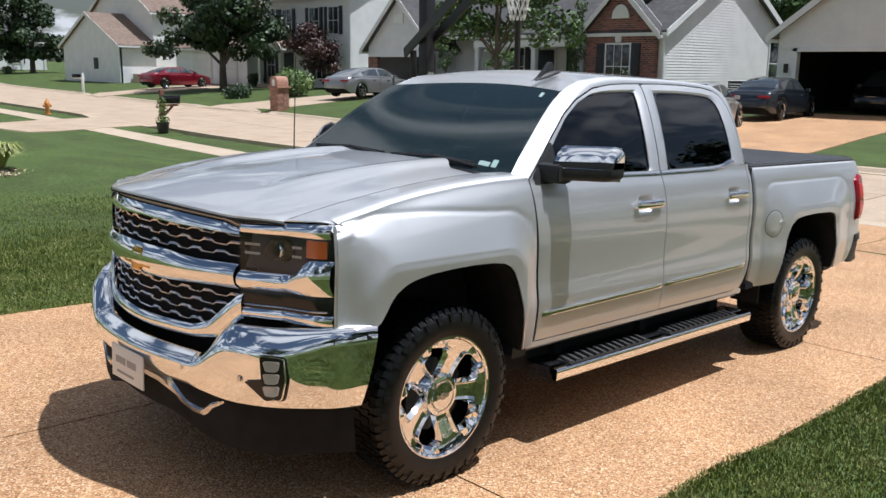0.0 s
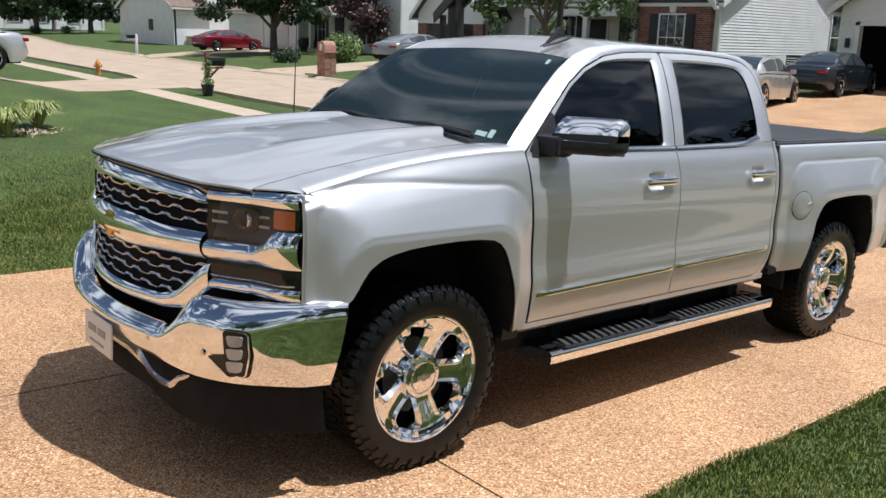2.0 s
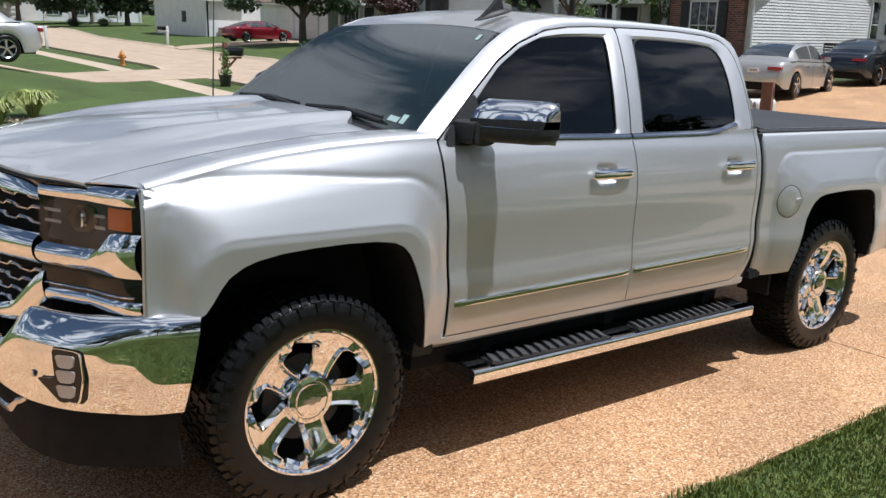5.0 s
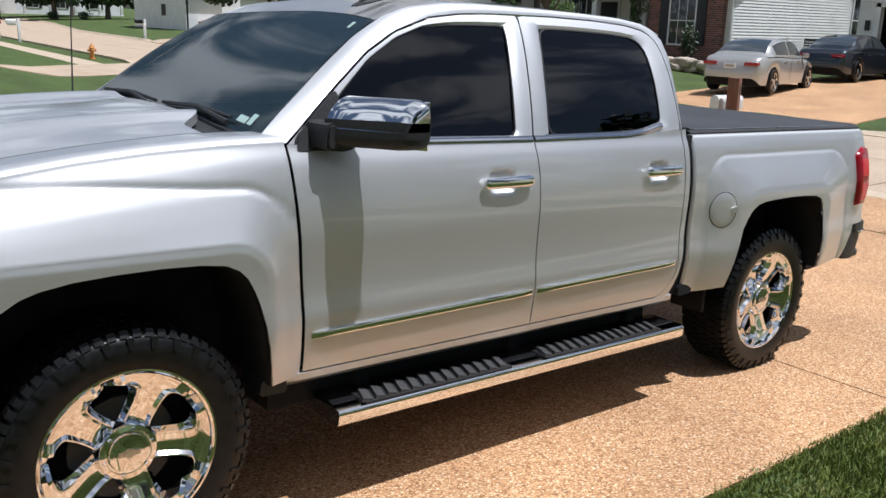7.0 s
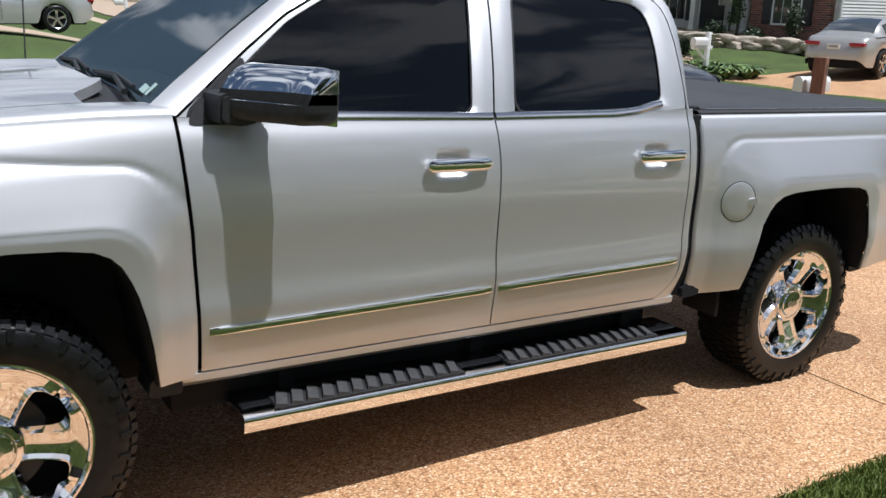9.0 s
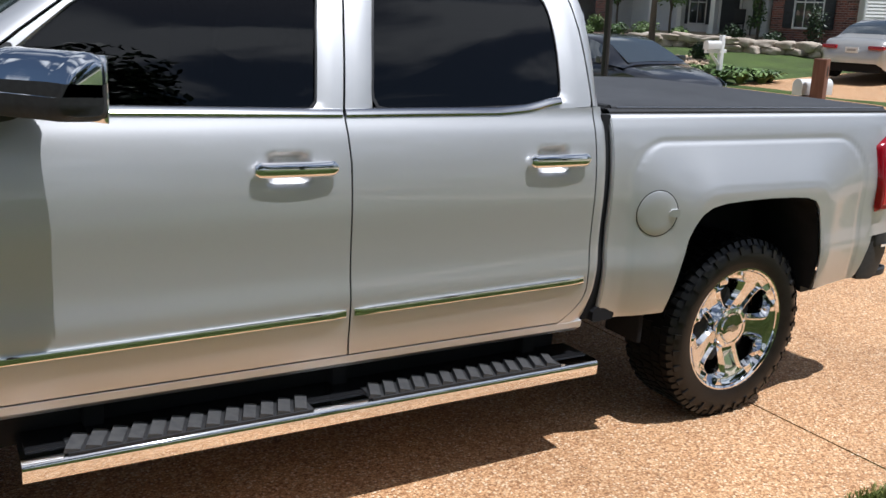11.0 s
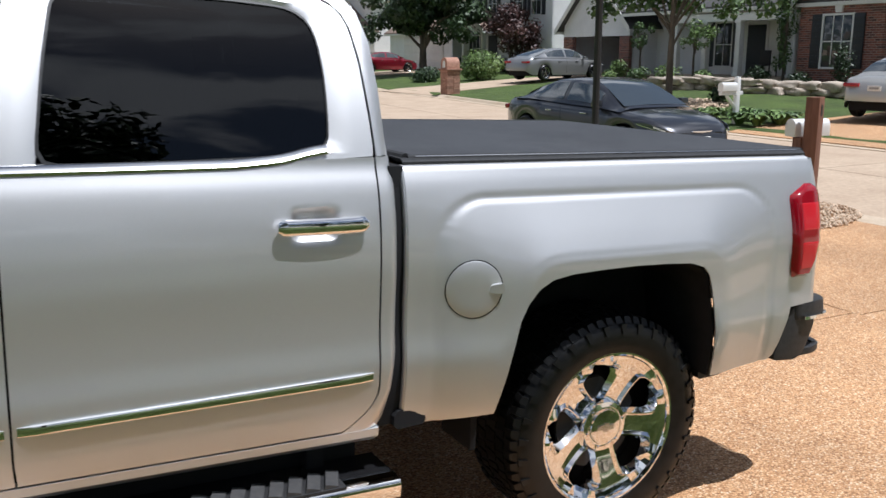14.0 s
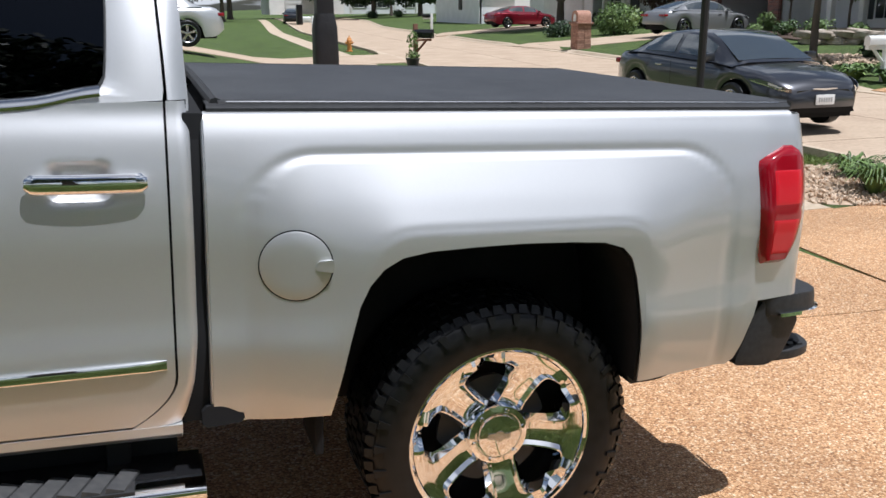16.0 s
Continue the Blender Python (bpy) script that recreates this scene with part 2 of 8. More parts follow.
def aggregate():
    """Exposed-aggregate concrete: rounded tan and brown pebbles in a buff matrix."""
    m = principled("exposed_aggregate", (0.5, 0.3, 0.16), 0.75)
    n, l, b = nodes_of(m)
    tc = n.new("ShaderNodeTexCoord")
    out = None
    for scale in (112.0,):
        v = n.new("ShaderNodeTexVoronoi")
        v.inputs["Scale"].default_value = scale
        l.new(tc.outputs["Object"], v.inputs["Vector"])
        ramp = n.new("ShaderNodeValToRGB")
        stops = [(0.0, (0.29, 0.135, 0.055)), (0.2, (0.52, 0.275, 0.125)), (0.5, (0.64, 0.365, 0.178)), (0.8, (0.72, 0.445, 0.235)), (0.95, (0.84, 0.62, 0.40)), (1.0, (0.90, 0.72, 0.52))]
        while len(ramp.color_ramp.elements) < len(stops):
            ramp.color_ramp.elements.new(0.5)
        for e, (p, c) in zip(ramp.color_ramp.elements, stops):
            e.position, e.color = p, (*c, 1)
        sep = n.new("ShaderNodeSeparateColor")
        l.new(v.outputs["Color"], sep.inputs[0])
        l.new(sep.outputs[0], ramp.inputs[0])
        edge = n.new("ShaderNodeValToRGB")
        edge.color_ramp.elements[0].position, edge.color_ramp.elements[0].color = 0.35, (1, 1, 1, 1)
        edge.color_ramp.elements[1].position, edge.color_ramp.elements[1].color = 0.74, (0.58, 0.52, 0.45, 1)
        l.new(v.outputs["Distance"], edge.inputs[0])
        mul = n.new("ShaderNodeMix")
        mul.data_type, mul.blend_type = "RGBA", "MULTIPLY"
        mul.inputs["Factor"].default_value = 1.0
        l.new(ramp.outputs[0], mul.inputs["A"])
        l.new(edge.outputs[0], mul.inputs["B"])
        out = mul.outputs["Result"]
    big = n.new("ShaderNodeTexNoise")
    big.inputs["Scale"].default_value, big.inputs["Detail"].default_value = 0.9, 6.0
    l.new(tc.outputs["Object"], big.inputs["Vector"])
    mr = n.new("ShaderNodeMapRange")
    mr.inputs[1].default_value, mr.inputs[2].default_value, mr.inputs[3].default_value, mr.inputs[4].default_value = 0.3, 0.7, 0.82, 1.12
    l.new(big.outputs["Fac"], mr.inputs[0])
    oi = n.new("ShaderNodeObjectInfo")
    mr2 = n.new("ShaderNodeMapRange")
    mr2.inputs[3].default_value, mr2.inputs[4].default_value = 0.96, 1.04
    l.new(oi.outputs["Random"], mr2.inputs[0])
    mm = n.new("ShaderNodeMath")
    mm.operation = "MULTIPLY"
    l.new(mr.outputs[0], mm.inputs[0])
    l.new(mr2.outputs[0], mm.inputs[1])
    hs = n.new("ShaderNodeHueSaturation")
    l.new(mm.outputs[0], hs.inputs["Value"])
    l.new(out, hs.inputs["Color"])
    l.new(hs.outputs[0], b.inputs["Base Color"])
    bp = n.new("ShaderNodeBump")
    bp.invert = True
    bp.inputs["Strength"].default_value, bp.inputs["Distance"].default_value = 0.8, 0.006
    l.new(v.outputs["Distance"], bp.inputs["Height"])
    l.new(bp.outputs[0], b.inputs["Normal"])
    return m


AGGREGATE = aggregate()
JOINT = principled("joint_dirt", (0.10, 0.065, 0.04), 0.95)
PEBBLE = vary(principled("river_pebbles", (0.5, 0.38, 0.27), 0.7), [(0.3, (0.40, 0.27, 0.17)), (0.6, (0.58, 0.44, 0.31)), (0.8, (0.70, 0.60, 0.48))], 9.0, 2.0, island=0.3)
BARK = vary(principled("bark", (0.11, 0.085, 0.065), 0.9), [(0.3, (0.07, 0.055, 0.042)), (0.7, (0.15, 0.12, 0.095))], 6.0, 6.0, bump=0.8, bump_scale=18.0, stretch=(1, 1, 0.2), dist=0.03)


def leaves_of(name, dark, mid, light):
    return vary(principled(name, mid, 0.55), [(0.25, dark), (0.5, mid), (0.8, light)], 0.8, 3.0, island=0.45)


LEAF_DARK = leaves_of("dark_leaves", (0.014, 0.030, 0.010), (0.028, 0.055, 0.016), (0.055, 0.095, 0.028))
LEAF = leaves_of("green_leaves", (0.03, 0.065, 0.014), (0.065, 0.12, 0.028), (0.13, 0.20, 0.05))
LEAF_LIGHT = leaves_of("light_leaves", (0.07, 0.13, 0.03), (0.13, 0.20, 0.05), (0.24, 0.30, 0.10))
LEAF_PALE = leaves_of("variegated_leaves", (0.20, 0.26, 0.06), (0.36, 0.40, 0.12), (0.55, 0.55, 0.26))
LEAF_RED = leaves_of("maroon_leaves", (0.022, 0.010, 0.010), (0.055, 0.020, 0.016), (0.11, 0.045, 0.03))


def siding(name, colour):
    return vary(principled(name, colour, 0.6), [(0.3, tuple(c * 0.94 for c in colour)), (0.7, tuple(min(1, c * 1.04) for c in colour))], 1.5, 4.0, second=(25.0, 0.97, 1.03))


SIDING_WHITE = siding("white_siding", (0.84, 0.83, 0.80))
SIDING_GREY = siding("pale_grey_siding", (0.80, 0.81, 0.82))
SIDING_CREAM = siding("cream_siding", (0.83, 0.82, 0.79))
TRIM_WHITE = siding("white_trim", (0.78, 0.78, 0.76))
ROOF_BROWN = vary(principled("brown_shingles", (0.20, 0.145, 0.11), 0.9), [(0.3, (0.15, 0.105, 0.08)), (0.7, (0.26, 0.19, 0.145))], 5.0, 6.0, bump=0.5, bump_scale=12.0, second=(0.6, 0.9, 1.1), dist=0.03)
ROOF_GREY = vary(principled("grey_shingles", (0.075, 0.072, 0.072), 0.9), [(0.3, (0.055, 0.053, 0.053)), (0.7, (0.10, 0.096, 0.094))], 5.0, 6.0, bump=0.5, bump_scale=12.0, second=(0.6, 0.9, 1.1), dist=0.03)
SHUTTER = principled("shutter_paint", (0.018, 0.022, 0.028), 0.5)
PANE = principled("window_glass", (0.03, 0.035, 0.04), 0.03, 0.0, Coat_Weight=0.5)
# near-black colour that puts the open garages' inner shade onto their walls
GARAGE_SHADE = principled("painted_garage_shade", (0.012, 0.012, 0.013), 0.9)
DOOR_WHITE = siding("garage_door_paint", (0.72, 0.72, 0.70))
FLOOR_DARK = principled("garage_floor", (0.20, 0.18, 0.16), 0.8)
STONE = vary(principled("limestone", (0.42, 0.36, 0.29), 0.85), [(0.3, (0.28, 0.225, 0.17)), (0.55, (0.46, 0.39, 0.31)), (0.8, (0.60, 0.54, 0.46))], 3.0, 6.0, bump=0.7, bump_scale=9.0, island=0.25, dist=0.05)
POST_WOOD = vary(principled("cedar_post", (0.17, 0.075, 0.042), 0.7), [(0.3, (0.125, 0.052, 0.03)), (0.7, (0.22, 0.10, 0.06))], 5.0, 6.0, bump=0.4, bump_scale=30.0, stretch=(6, 6, 0.6), dist=0.006)
HOOP_BLACK = principled("black_powder_coat", (0.015, 0.015, 0.017), 0.45)
PAD_VINYL = vary(principled("pole_pad_vinyl", (0.014, 0.014, 0.016), 0.5), [(0.3, (0.011, 0.011, 0.012)), (0.7, (0.02, 0.02, 0.022))], 8.0, bump=0.2, bump_scale=40.0, dist=0.01)
NET = principled("net_cord", (0.75, 0.74, 0.72), 0.8)
YELLOW = principled("hydrant_paint", (0.60, 0.25, 0.06), 0.5)
POT = principled("black_pot", (0.02, 0.02, 0.02), 0.4)
MULCH = vary(principled("mulch", (0.08, 0.05, 0.035), 0.95), [(0.3, (0.05, 0.03, 0.02)), (0.7, (0.12, 0.08, 0.055))], 20.0, 5.0, bump=0.8, bump_scale=40.0, dist=0.03)
IRON = principled("black_iron", (0.015, 0.015, 0.016), 0.45)


def brickwork(name, a, b2, mortar):
    m = principled(name, a, 0.85)
    n, l, b = nodes_of(m)
    tc, sp, ad, mp = n.new("ShaderNodeTexCoord"), n.new("ShaderNodeSeparateXYZ"), n.new("ShaderNodeMath"), n.new("ShaderNodeCombineXYZ")
    l.new(tc.outputs["Object"], sp.inputs[0])
    l.new(sp.outputs[0], ad.inputs[0])
    l.new(sp.outputs[1], ad.inputs[1])
    l.new(ad.outputs[0], mp.inputs[0])
    l.new(sp.outputs[2], mp.inputs[1])
    t = n.new("ShaderNodeTexBrick")
    t.inputs["Color1"].default_value, t.inputs["Color2"].default_value, t.inputs["Mortar"].default_value = (*a, 1), (*b2, 1), (*mortar, 1)
    t.inputs["Scale"].default_value, t.inputs["Brick Width"].default_value, t.inputs["Row Height"].default_value, t.inputs["Mortar Size"].default_value = 1.0, 0.22, 0.08, 0.010
    l.new(mp.outputs[0], t.inputs["Vector"])
    l.new(t.outputs["Color"], b.inputs["Base Color"])
    bp = n.new("ShaderNodeBump")
    bp.inputs["Strength"].default_value, bp.inputs["Distance"].default_value = 0.6, 0.01
    bp.invert = True
    l.new(t.outputs["Fac"], bp.inputs["Height"])
    l.new(bp.outputs[0], b.inputs["Normal"])
    return m


BRICK = brickwork("red_brick", (0.30, 0.10, 0.07), (0.085, 0.035, 0.035), (0.34, 0.27, 0.23))
BRICK_PINK = vary(principled("pink_brick", (0.36, 0.19, 0.13), 0.85), [(0.3, (0.28, 0.14, 0.095)), (0.7, (0.44, 0.25, 0.18))], 14.0, 3.0, island=0.25, bump=0.4, bump_scale=50.0, dist=0.008)

# ---- ground ----
KERB_NEAR = [(-70, 9.6), (0, 10.4), (20, 10.6), (30, 11.2), (43, 12.2), (61, 13.6), (95, 17.5), (130, 21)]
KERB_FAR = [(-70, 17.0), (13, 17.3), (23, 17.9), (30, 18.4), (40, 18.8), (58, 21.2), (74, 22.6), (95, 26.5), (130, 30)]
WALK = [(-70, 3.0), (-20, 6.0), (2, 7.17), (15, 8.0), (25, 8.7), (45, 10.1), (62, 11.4), (95, 15.0), (130, 18.5)]


def terrain(x, y):
    """Height of the ground: the drive falls to a level street, lawns rise gently on both sides."""
    near = -0.0402 * min(x, 6.8)
    near = near if x > -14 else 0.0402 * 14
    near += 0.62 * smooth(6.5, 20.0, y) * smooth(8.0, 2.5, x) + 0.05 * smooth(-0.9, -6.0, y)
    k = smooth(5.6, 9.0, x)
    street = -0.275 + 0.10 * smooth(16.0, 34.0, y) + 0.35 * smooth(60, 110, y)
    base = near * (1 - k) + street * k
    far = interp(y, KERB_FAR)
    base += 0.125 * smooth(far + 0.3, far + 8.0, x)
    if x > far:
        base += 0.10 * smooth(far, far + 0.5, x) + min((x - far - 0.5) * (0.020 + 0.030 * smooth(14.5, 18.5, y) - 0.022 * smooth(26, 42, y)), 1.3) * (x > far + 0.5)
    return base


xs = spread(-260, -30, 9) + spread(-26, -8, 8) + spread(-7, 30, 112) + spread(31, 60, 20) + spread(70, 330, 9)
ys = spread(-260, -30, 9) + spread(-27, -6, 8) + spread(-5, 46, 128) + spread(47, 130, 42) + spread(145, 420, 9)
bm = bmesh.new()


def lawn_z(x, y):
    z = terrain(x, y) + 0.012 * noise.noise((x * 0.7, y * 0.7, 0.0))
    a, b = interp(y, KERB_NEAR), interp(y, KERB_FAR)
    if a - 0.05 < x < b + 0.05:
        z -= 0.16
    return z


add_grid(bm, [[(x, y, lawn_z(x, y)) for y in ys] for x in xs])
tagged(part("ground", bm, GRASS), "mown green lawn and verges sloping to the street", kind="structure")


def paved(name, outline_rows, material, lift, thick=0.12, label="", parent=None, sub=0.8):
    """A slab laid on the terrain; outline_rows: two edge lines with the same number of points."""
    a, b = outline_rows
    n = max(2, int(max(math.dist(p, q) for p, q in zip(a, b)) / sub) + 1)
    rows = []
    for p, q in zip(a, b):
        rows.append([(p[0] + (q[0] - p[0]) * k, p[1] + (q[1] - p[1]) * k) for k in spread(0, 1, n)])
    top = [[Vector((x, y, terrain(x, y) + lift)) for x, y in r] for r in rows]
    bm = bmesh.new()
    vs = add_grid(bm, top)
    rim = vs[0] + [r[-1] for r in vs[1:]] + vs[-1][-2::-1] + [r[0] for r in vs[-2:0:-1]]
    low = [bm.verts.new(v.co - Vector((0, 0, thick))) for v in rim]
    m = len(rim)
    for i in range(m):
        bm.faces.new((rim[i], rim[(i + 1) % m], low[(i + 1) % m], low[i]))
    bmesh.ops.recalc_face_normals(bm, faces=bm.faces)
    return part(name, bm, material, parent, label)


def line(x0, y0, x1, y1, n):
    return [(x0 + (x1 - x0) * k, y0 + (y1 - y0) * k) for k in spread(0, 1, n)]


# street in concrete panels
road = tagged(new("road"), "light concrete residential street in jointed panels", kind="structure")
ry = [-60, -40, -24, -12, -6, -1.5] + spread(3, 93, 21) + [110, 130]
bed = paved("road_bed", ([(interp(y, KERB_NEAR), y) for y in ry], [(interp(y, KERB_FAR), y) for y in ry]), JOINT, -0.030, 0.3, parent=road, sub=3.0)
for y0, y1 in zip(ry, ry[1:]):
    for k0, k1 in ((0.0, 0.5), (0.5, 1.0)):
        pts = []
        for k in (k0, k1):
            e = 0.012 if k == k0 else -0.012
            pts.append([(interp(y, KERB_NEAR) * (1 - k) + interp(y, KERB_FAR) * k + e, y) for y in spread(y0 + 0.012, y1 - 0.012, 5)])
        paved("road_panel", pts, CONCRETE, -0.016, 0.2, parent=road, sub=2.0)
def kerb_up(side, y):
    """The kerb drops where a drive crosses it."""
    gaps = ((-2.0, 5.2), (25.2, 30.6)) if side < 0 else ((6.2, 13.2), (30.2, 35.1), (49.0, 53.0))
    return min(1 - smooth(a - 0.6, a, y) * smooth(b + 0.6, b, y) for a, b in gaps)


for nm, table, side in (("kerb_near", KERB_NEAR, -1), ("kerb_far", KERB_FAR, 1)):
    ky = spread(-60, 130, 220)
    kb = bmesh.new()
    add_grid(kb, [[(interp(y, table) + o * side, y, terrain(interp(y, table) - 0.02 * side, y) + (h if h < 0 else h * kerb_up(side, y))) for o, h in ((-0.30, -0.012), (-0.05, -0.010), (0.03, 0.075), (0.16, 0.085), (0.17, -0.1))] for y in ky])
    tagged(part(nm, kb, WALKWAY, thick=0.02), "low rolled concrete kerb", kind="structure")

# the driveway: aggregate panels with open joints
drive = tagged(new("driveway"), "tan exposed-aggregate driveway in large jointed panels", kind="structure")
dx = [-14.7, -11.0, -7.3, -3.6, 0.09, 3.79, 7.17]
paved("driveway_bed", (line(-14.7, -0.74, 8.45, -0.74, 24), line(-14.7, 4.04, 8.45, 4.04, 24)), JOINT, -0.012, 0.1, parent=drive)
for x0, x1 in zip(dx, dx[1:]):
    for y0, y1 in ((-0.76, 1.70), (1.70, 4.06)):
        paved("driveway_panel", (line(x0 + 0.006, y0 + 0.006, x1 - 0.006, y0 + 0.006, 8), line(x0 + 0.006, y1 - 0.006, x1 - 0.006, y1 - 0.006, 8)), AGGREGATE, 0.008, 0.1, parent=drive, sub=0.6)
apron = tagged(new("driveway_apron"), "aggregate apron that flares to the kerb", kind="structure")
paved("apron_bed", ([(8.3, -1.0), (9.2, -1.3), (10.42, -2.0)], [(8.32, 4.04), (9.2, 4.12), (10.42, 4.95)]), JOINT, -0.006, 0.1, parent=apron)
for k0, k1 in ((0.0, 0.5), (0.5, 1.0)):
    lo, hi = [(8.31, -1.0), (9.2, -1.3), (10.40, -2.0)], [(8.33, 4.02), (9.2, 4.10), (10.40, 4.93)]
    mixk = lambda k: [(p[0] + (q[0] - p[0]) * k, p[1] + (q[1] - p[1]) * k) for p, q in zip(lo, hi)]
    paved("apron_panel", (mixk(k0 + 0.002), mixk(k1 - 0.002)), AGGREGATE, 0.006, 0.1, parent=apron, sub=0.6)
walkway = tagged(new("pavement"), "pale concrete sidewalk along the street", kind="structure")
wy = [-30, -20, -12, -6, -0.74, 1.64, 4.04] + spread(5.5, 26, 15) + spread(30, 62, 16) + [80, 95, 110]
for y0, y1 in zip(wy, wy[1:]):
    paved("pavement_slab", ([(interp(y, WALK) + 0.006, y) for y in (y0 + 0.006, (y0 + y1) / 2, y1 - 0.006)], [(interp(y, WALK) + (1.12 if y < 5 else 0.92), y) for y in (y0 + 0.006, (y0 + y1) / 2, y1 - 0.006)]), AGGREGATE if -1 < y0 < 4 else WALKWAY, 0.010, 0.1, parent=walkway, sub=0.6)


def side_drive(name, a, b, label, material=CONCRETE):
    return tagged(paved(name, (a, b), material, 0.022, 0.1, sub=1.0), label, kind="structure")


side_drive("driveway_neighbour", line(-12, 20.2, 10.9, 25.6, 24), line(-12, 24.6, 11.4, 30.2, 24), "pale concrete driveway beside the lawn")
side_drive("driveway_garage", line(17.2, 6.5, 31.5, 7.4, 16), line(17.3, 12.9, 31.5, 12.9, 16), "tan concrete driveway to an open garage", AGGREGATE)
side_drive("driveway_sedan", line(18.5, 30.5, 29.2, 31.0, 14), line(18.3, 34.8, 29.2, 34.9, 14), "tan concrete driveway")
side_drive("driveway_coupe", line(19.5, 49.2, 31, 50.6, 14), line(20.4, 52.6, 31, 57.5, 14), "pale concrete driveway")


def blades(name, x0, x1, y0, y1, count, tall, seed, fade=()):
    """Many thin bent grass blades as one mesh."""
    r = np.random.default_rng(seed)
    px, py = r.uniform(x0, x1, count), r.uniform(y0, y1, count)
    room = np.ones(count)
    for side in fade:
        room = np.minimum(room, {"w": px - x0, "e": x1 - px, "s": py - y0, "n": y1 - py}[side] / 1.3)
    mask = r.uniform(0, 1, count) < room
    px, py = px[mask], py[mask]
    n = len(px)
    pz = np.array([lawn_z(a, b) for a, b in zip(px, py)]) - 0.004
    clump = 0.65 + 0.5 * np.sin(px * 3.1 + 1.7 * np.sin(py * 2.3)) * np.sin(py * 4.3 + px) ** 2
    h = tall * r.uniform(0.55, 1.15, n) * np.clip(clump, 0.6, 1.2)
    wd = r.uniform(0.0022, 0.0042, n) * (1 + 0.6 * (tall > 0.07))
    az, lean, turn = r.uniform(0, 2 * np.pi, n), r.uniform(0.05, 0.75, n), r.uniform(0, 2 * np.pi, n)
    dx_, dy_ = np.cos(az) * lean * h, np.sin(az) * lean * h
    wx, wy_ = np.cos(turn) * wd, np.sin(turn) * wd
    v = np.empty((n, 5, 3))
    v[:, 0] = np.stack([px - wx, py - wy_, pz], 1)
    v[:, 1] = np.stack([px + wx, py + wy_, pz], 1)
    v[:, 2] = np.stack([px + wx * 0.8 + dx_ * 0.35, py + wy_ * 0.8 + dy_ * 0.35, pz + h * 0.6], 1)
    v[:, 3] = np.stack([px - wx * 0.8 + dx_ * 0.35, py - wy_ * 0.8 + dy_ * 0.35, pz + h * 0.6], 1)
    v[:, 4] = np.stack([px + dx_, py + dy_, pz + h * (1 - 0.35 * lean)], 1)
    base = np.arange(n) * 5
    loops = np.stack([base, base + 1, base + 2, base + 3, base + 3, base + 2, base + 4], 1).ravel()
    me = bpy.data.meshes.new(name)
    me.vertices.add(n * 5)
    me.vertices.foreach_set("co", v.ravel())
    me.loops.add(n * 7)
    me.loops.foreach_set("vertex_index", loops.astype(np.int32))
    me.polygons.add(n * 2)
    me.polygons.foreach_set("loop_start", np.stack([np.arange(n) * 7, np.arange(n) * 7 + 4], 1).ravel().astype(np.int32))
    me.materials.append(BLADE)
    me.update(calc_edges=True)
    return tagged(new(name, me), "short mown grass blades of the lawn", "grass", kind="stuff")


blades("grass", -0.6, 6.4, -2.5, -0.765, 125000, 0.052, 3, "e")
blades("grass", -0.6, 5.2, -0.80, -0.735, 4200, 0.052, 4)
blades("grass", -7.0, 7.0, 4.04, 10.5, 110000, 0.06, 5, "wn")
blades("grass", -4.5, 2.5, 4.04, 7.6, 120000, 0.055, 7, "wen")
blades("grass", -5.2, -0.6, -4.6, -0.765, 110000, 0.055, 8, "ws")
blades("grass", -0.6, 6.4, -4.6, -2.5, 90000, 0.055, 9, "se")
blades("grass", 8.45, 10.3, 4.9, 8.5, 12000, 0.07, 6)


def cloud_of_leaves(bm_rows, centre, radii, count, size, rnd, hollow=0.35):
    """Adds leaf quads through a lumpy ball to a list of vertices."""
    for _ in range(count):
        while True:
            d = Vector((rnd.uniform(-1, 1), rnd.uniform(-1, 1), rnd.uniform(-1, 1)))
            if hollow < d.length < 1:
                break
        p = Vector(centre) + Vector((d.x * radii[0], d.y * radii[1], d.z * radii[2]))
        n = (d + Vector((rnd.uniform(-1, 1), rnd.uniform(-1, 1), rnd.uniform(-0.3, 1.2)))).normalized()
        a = n.orthogonal().normalized()
        a = (a * math.cos(rnd.uniform(0, 6.3)) + n.cross(a) * math.sin(rnd.uniform(0, 6.3))).normalized()
        b = n.cross(a)
        s = size * rnd.uniform(0.6, 1.3)
        bm_rows.append((p - a * s * 0.5, p + b * s * 0.32, p + a * s * 0.55, p - b * s * 0.32))


def leaf_mesh(name, quads, material):
    verts = [v for q in quads for v in q]
    me = bpy.data.meshes.new(name)
    me.from_pydata(verts, [], [(4 * i, 4 * i + 1, 4 * i + 2, 4 * i + 3) for i in range(len(quads))])
    me.materials.append(material)
    return me


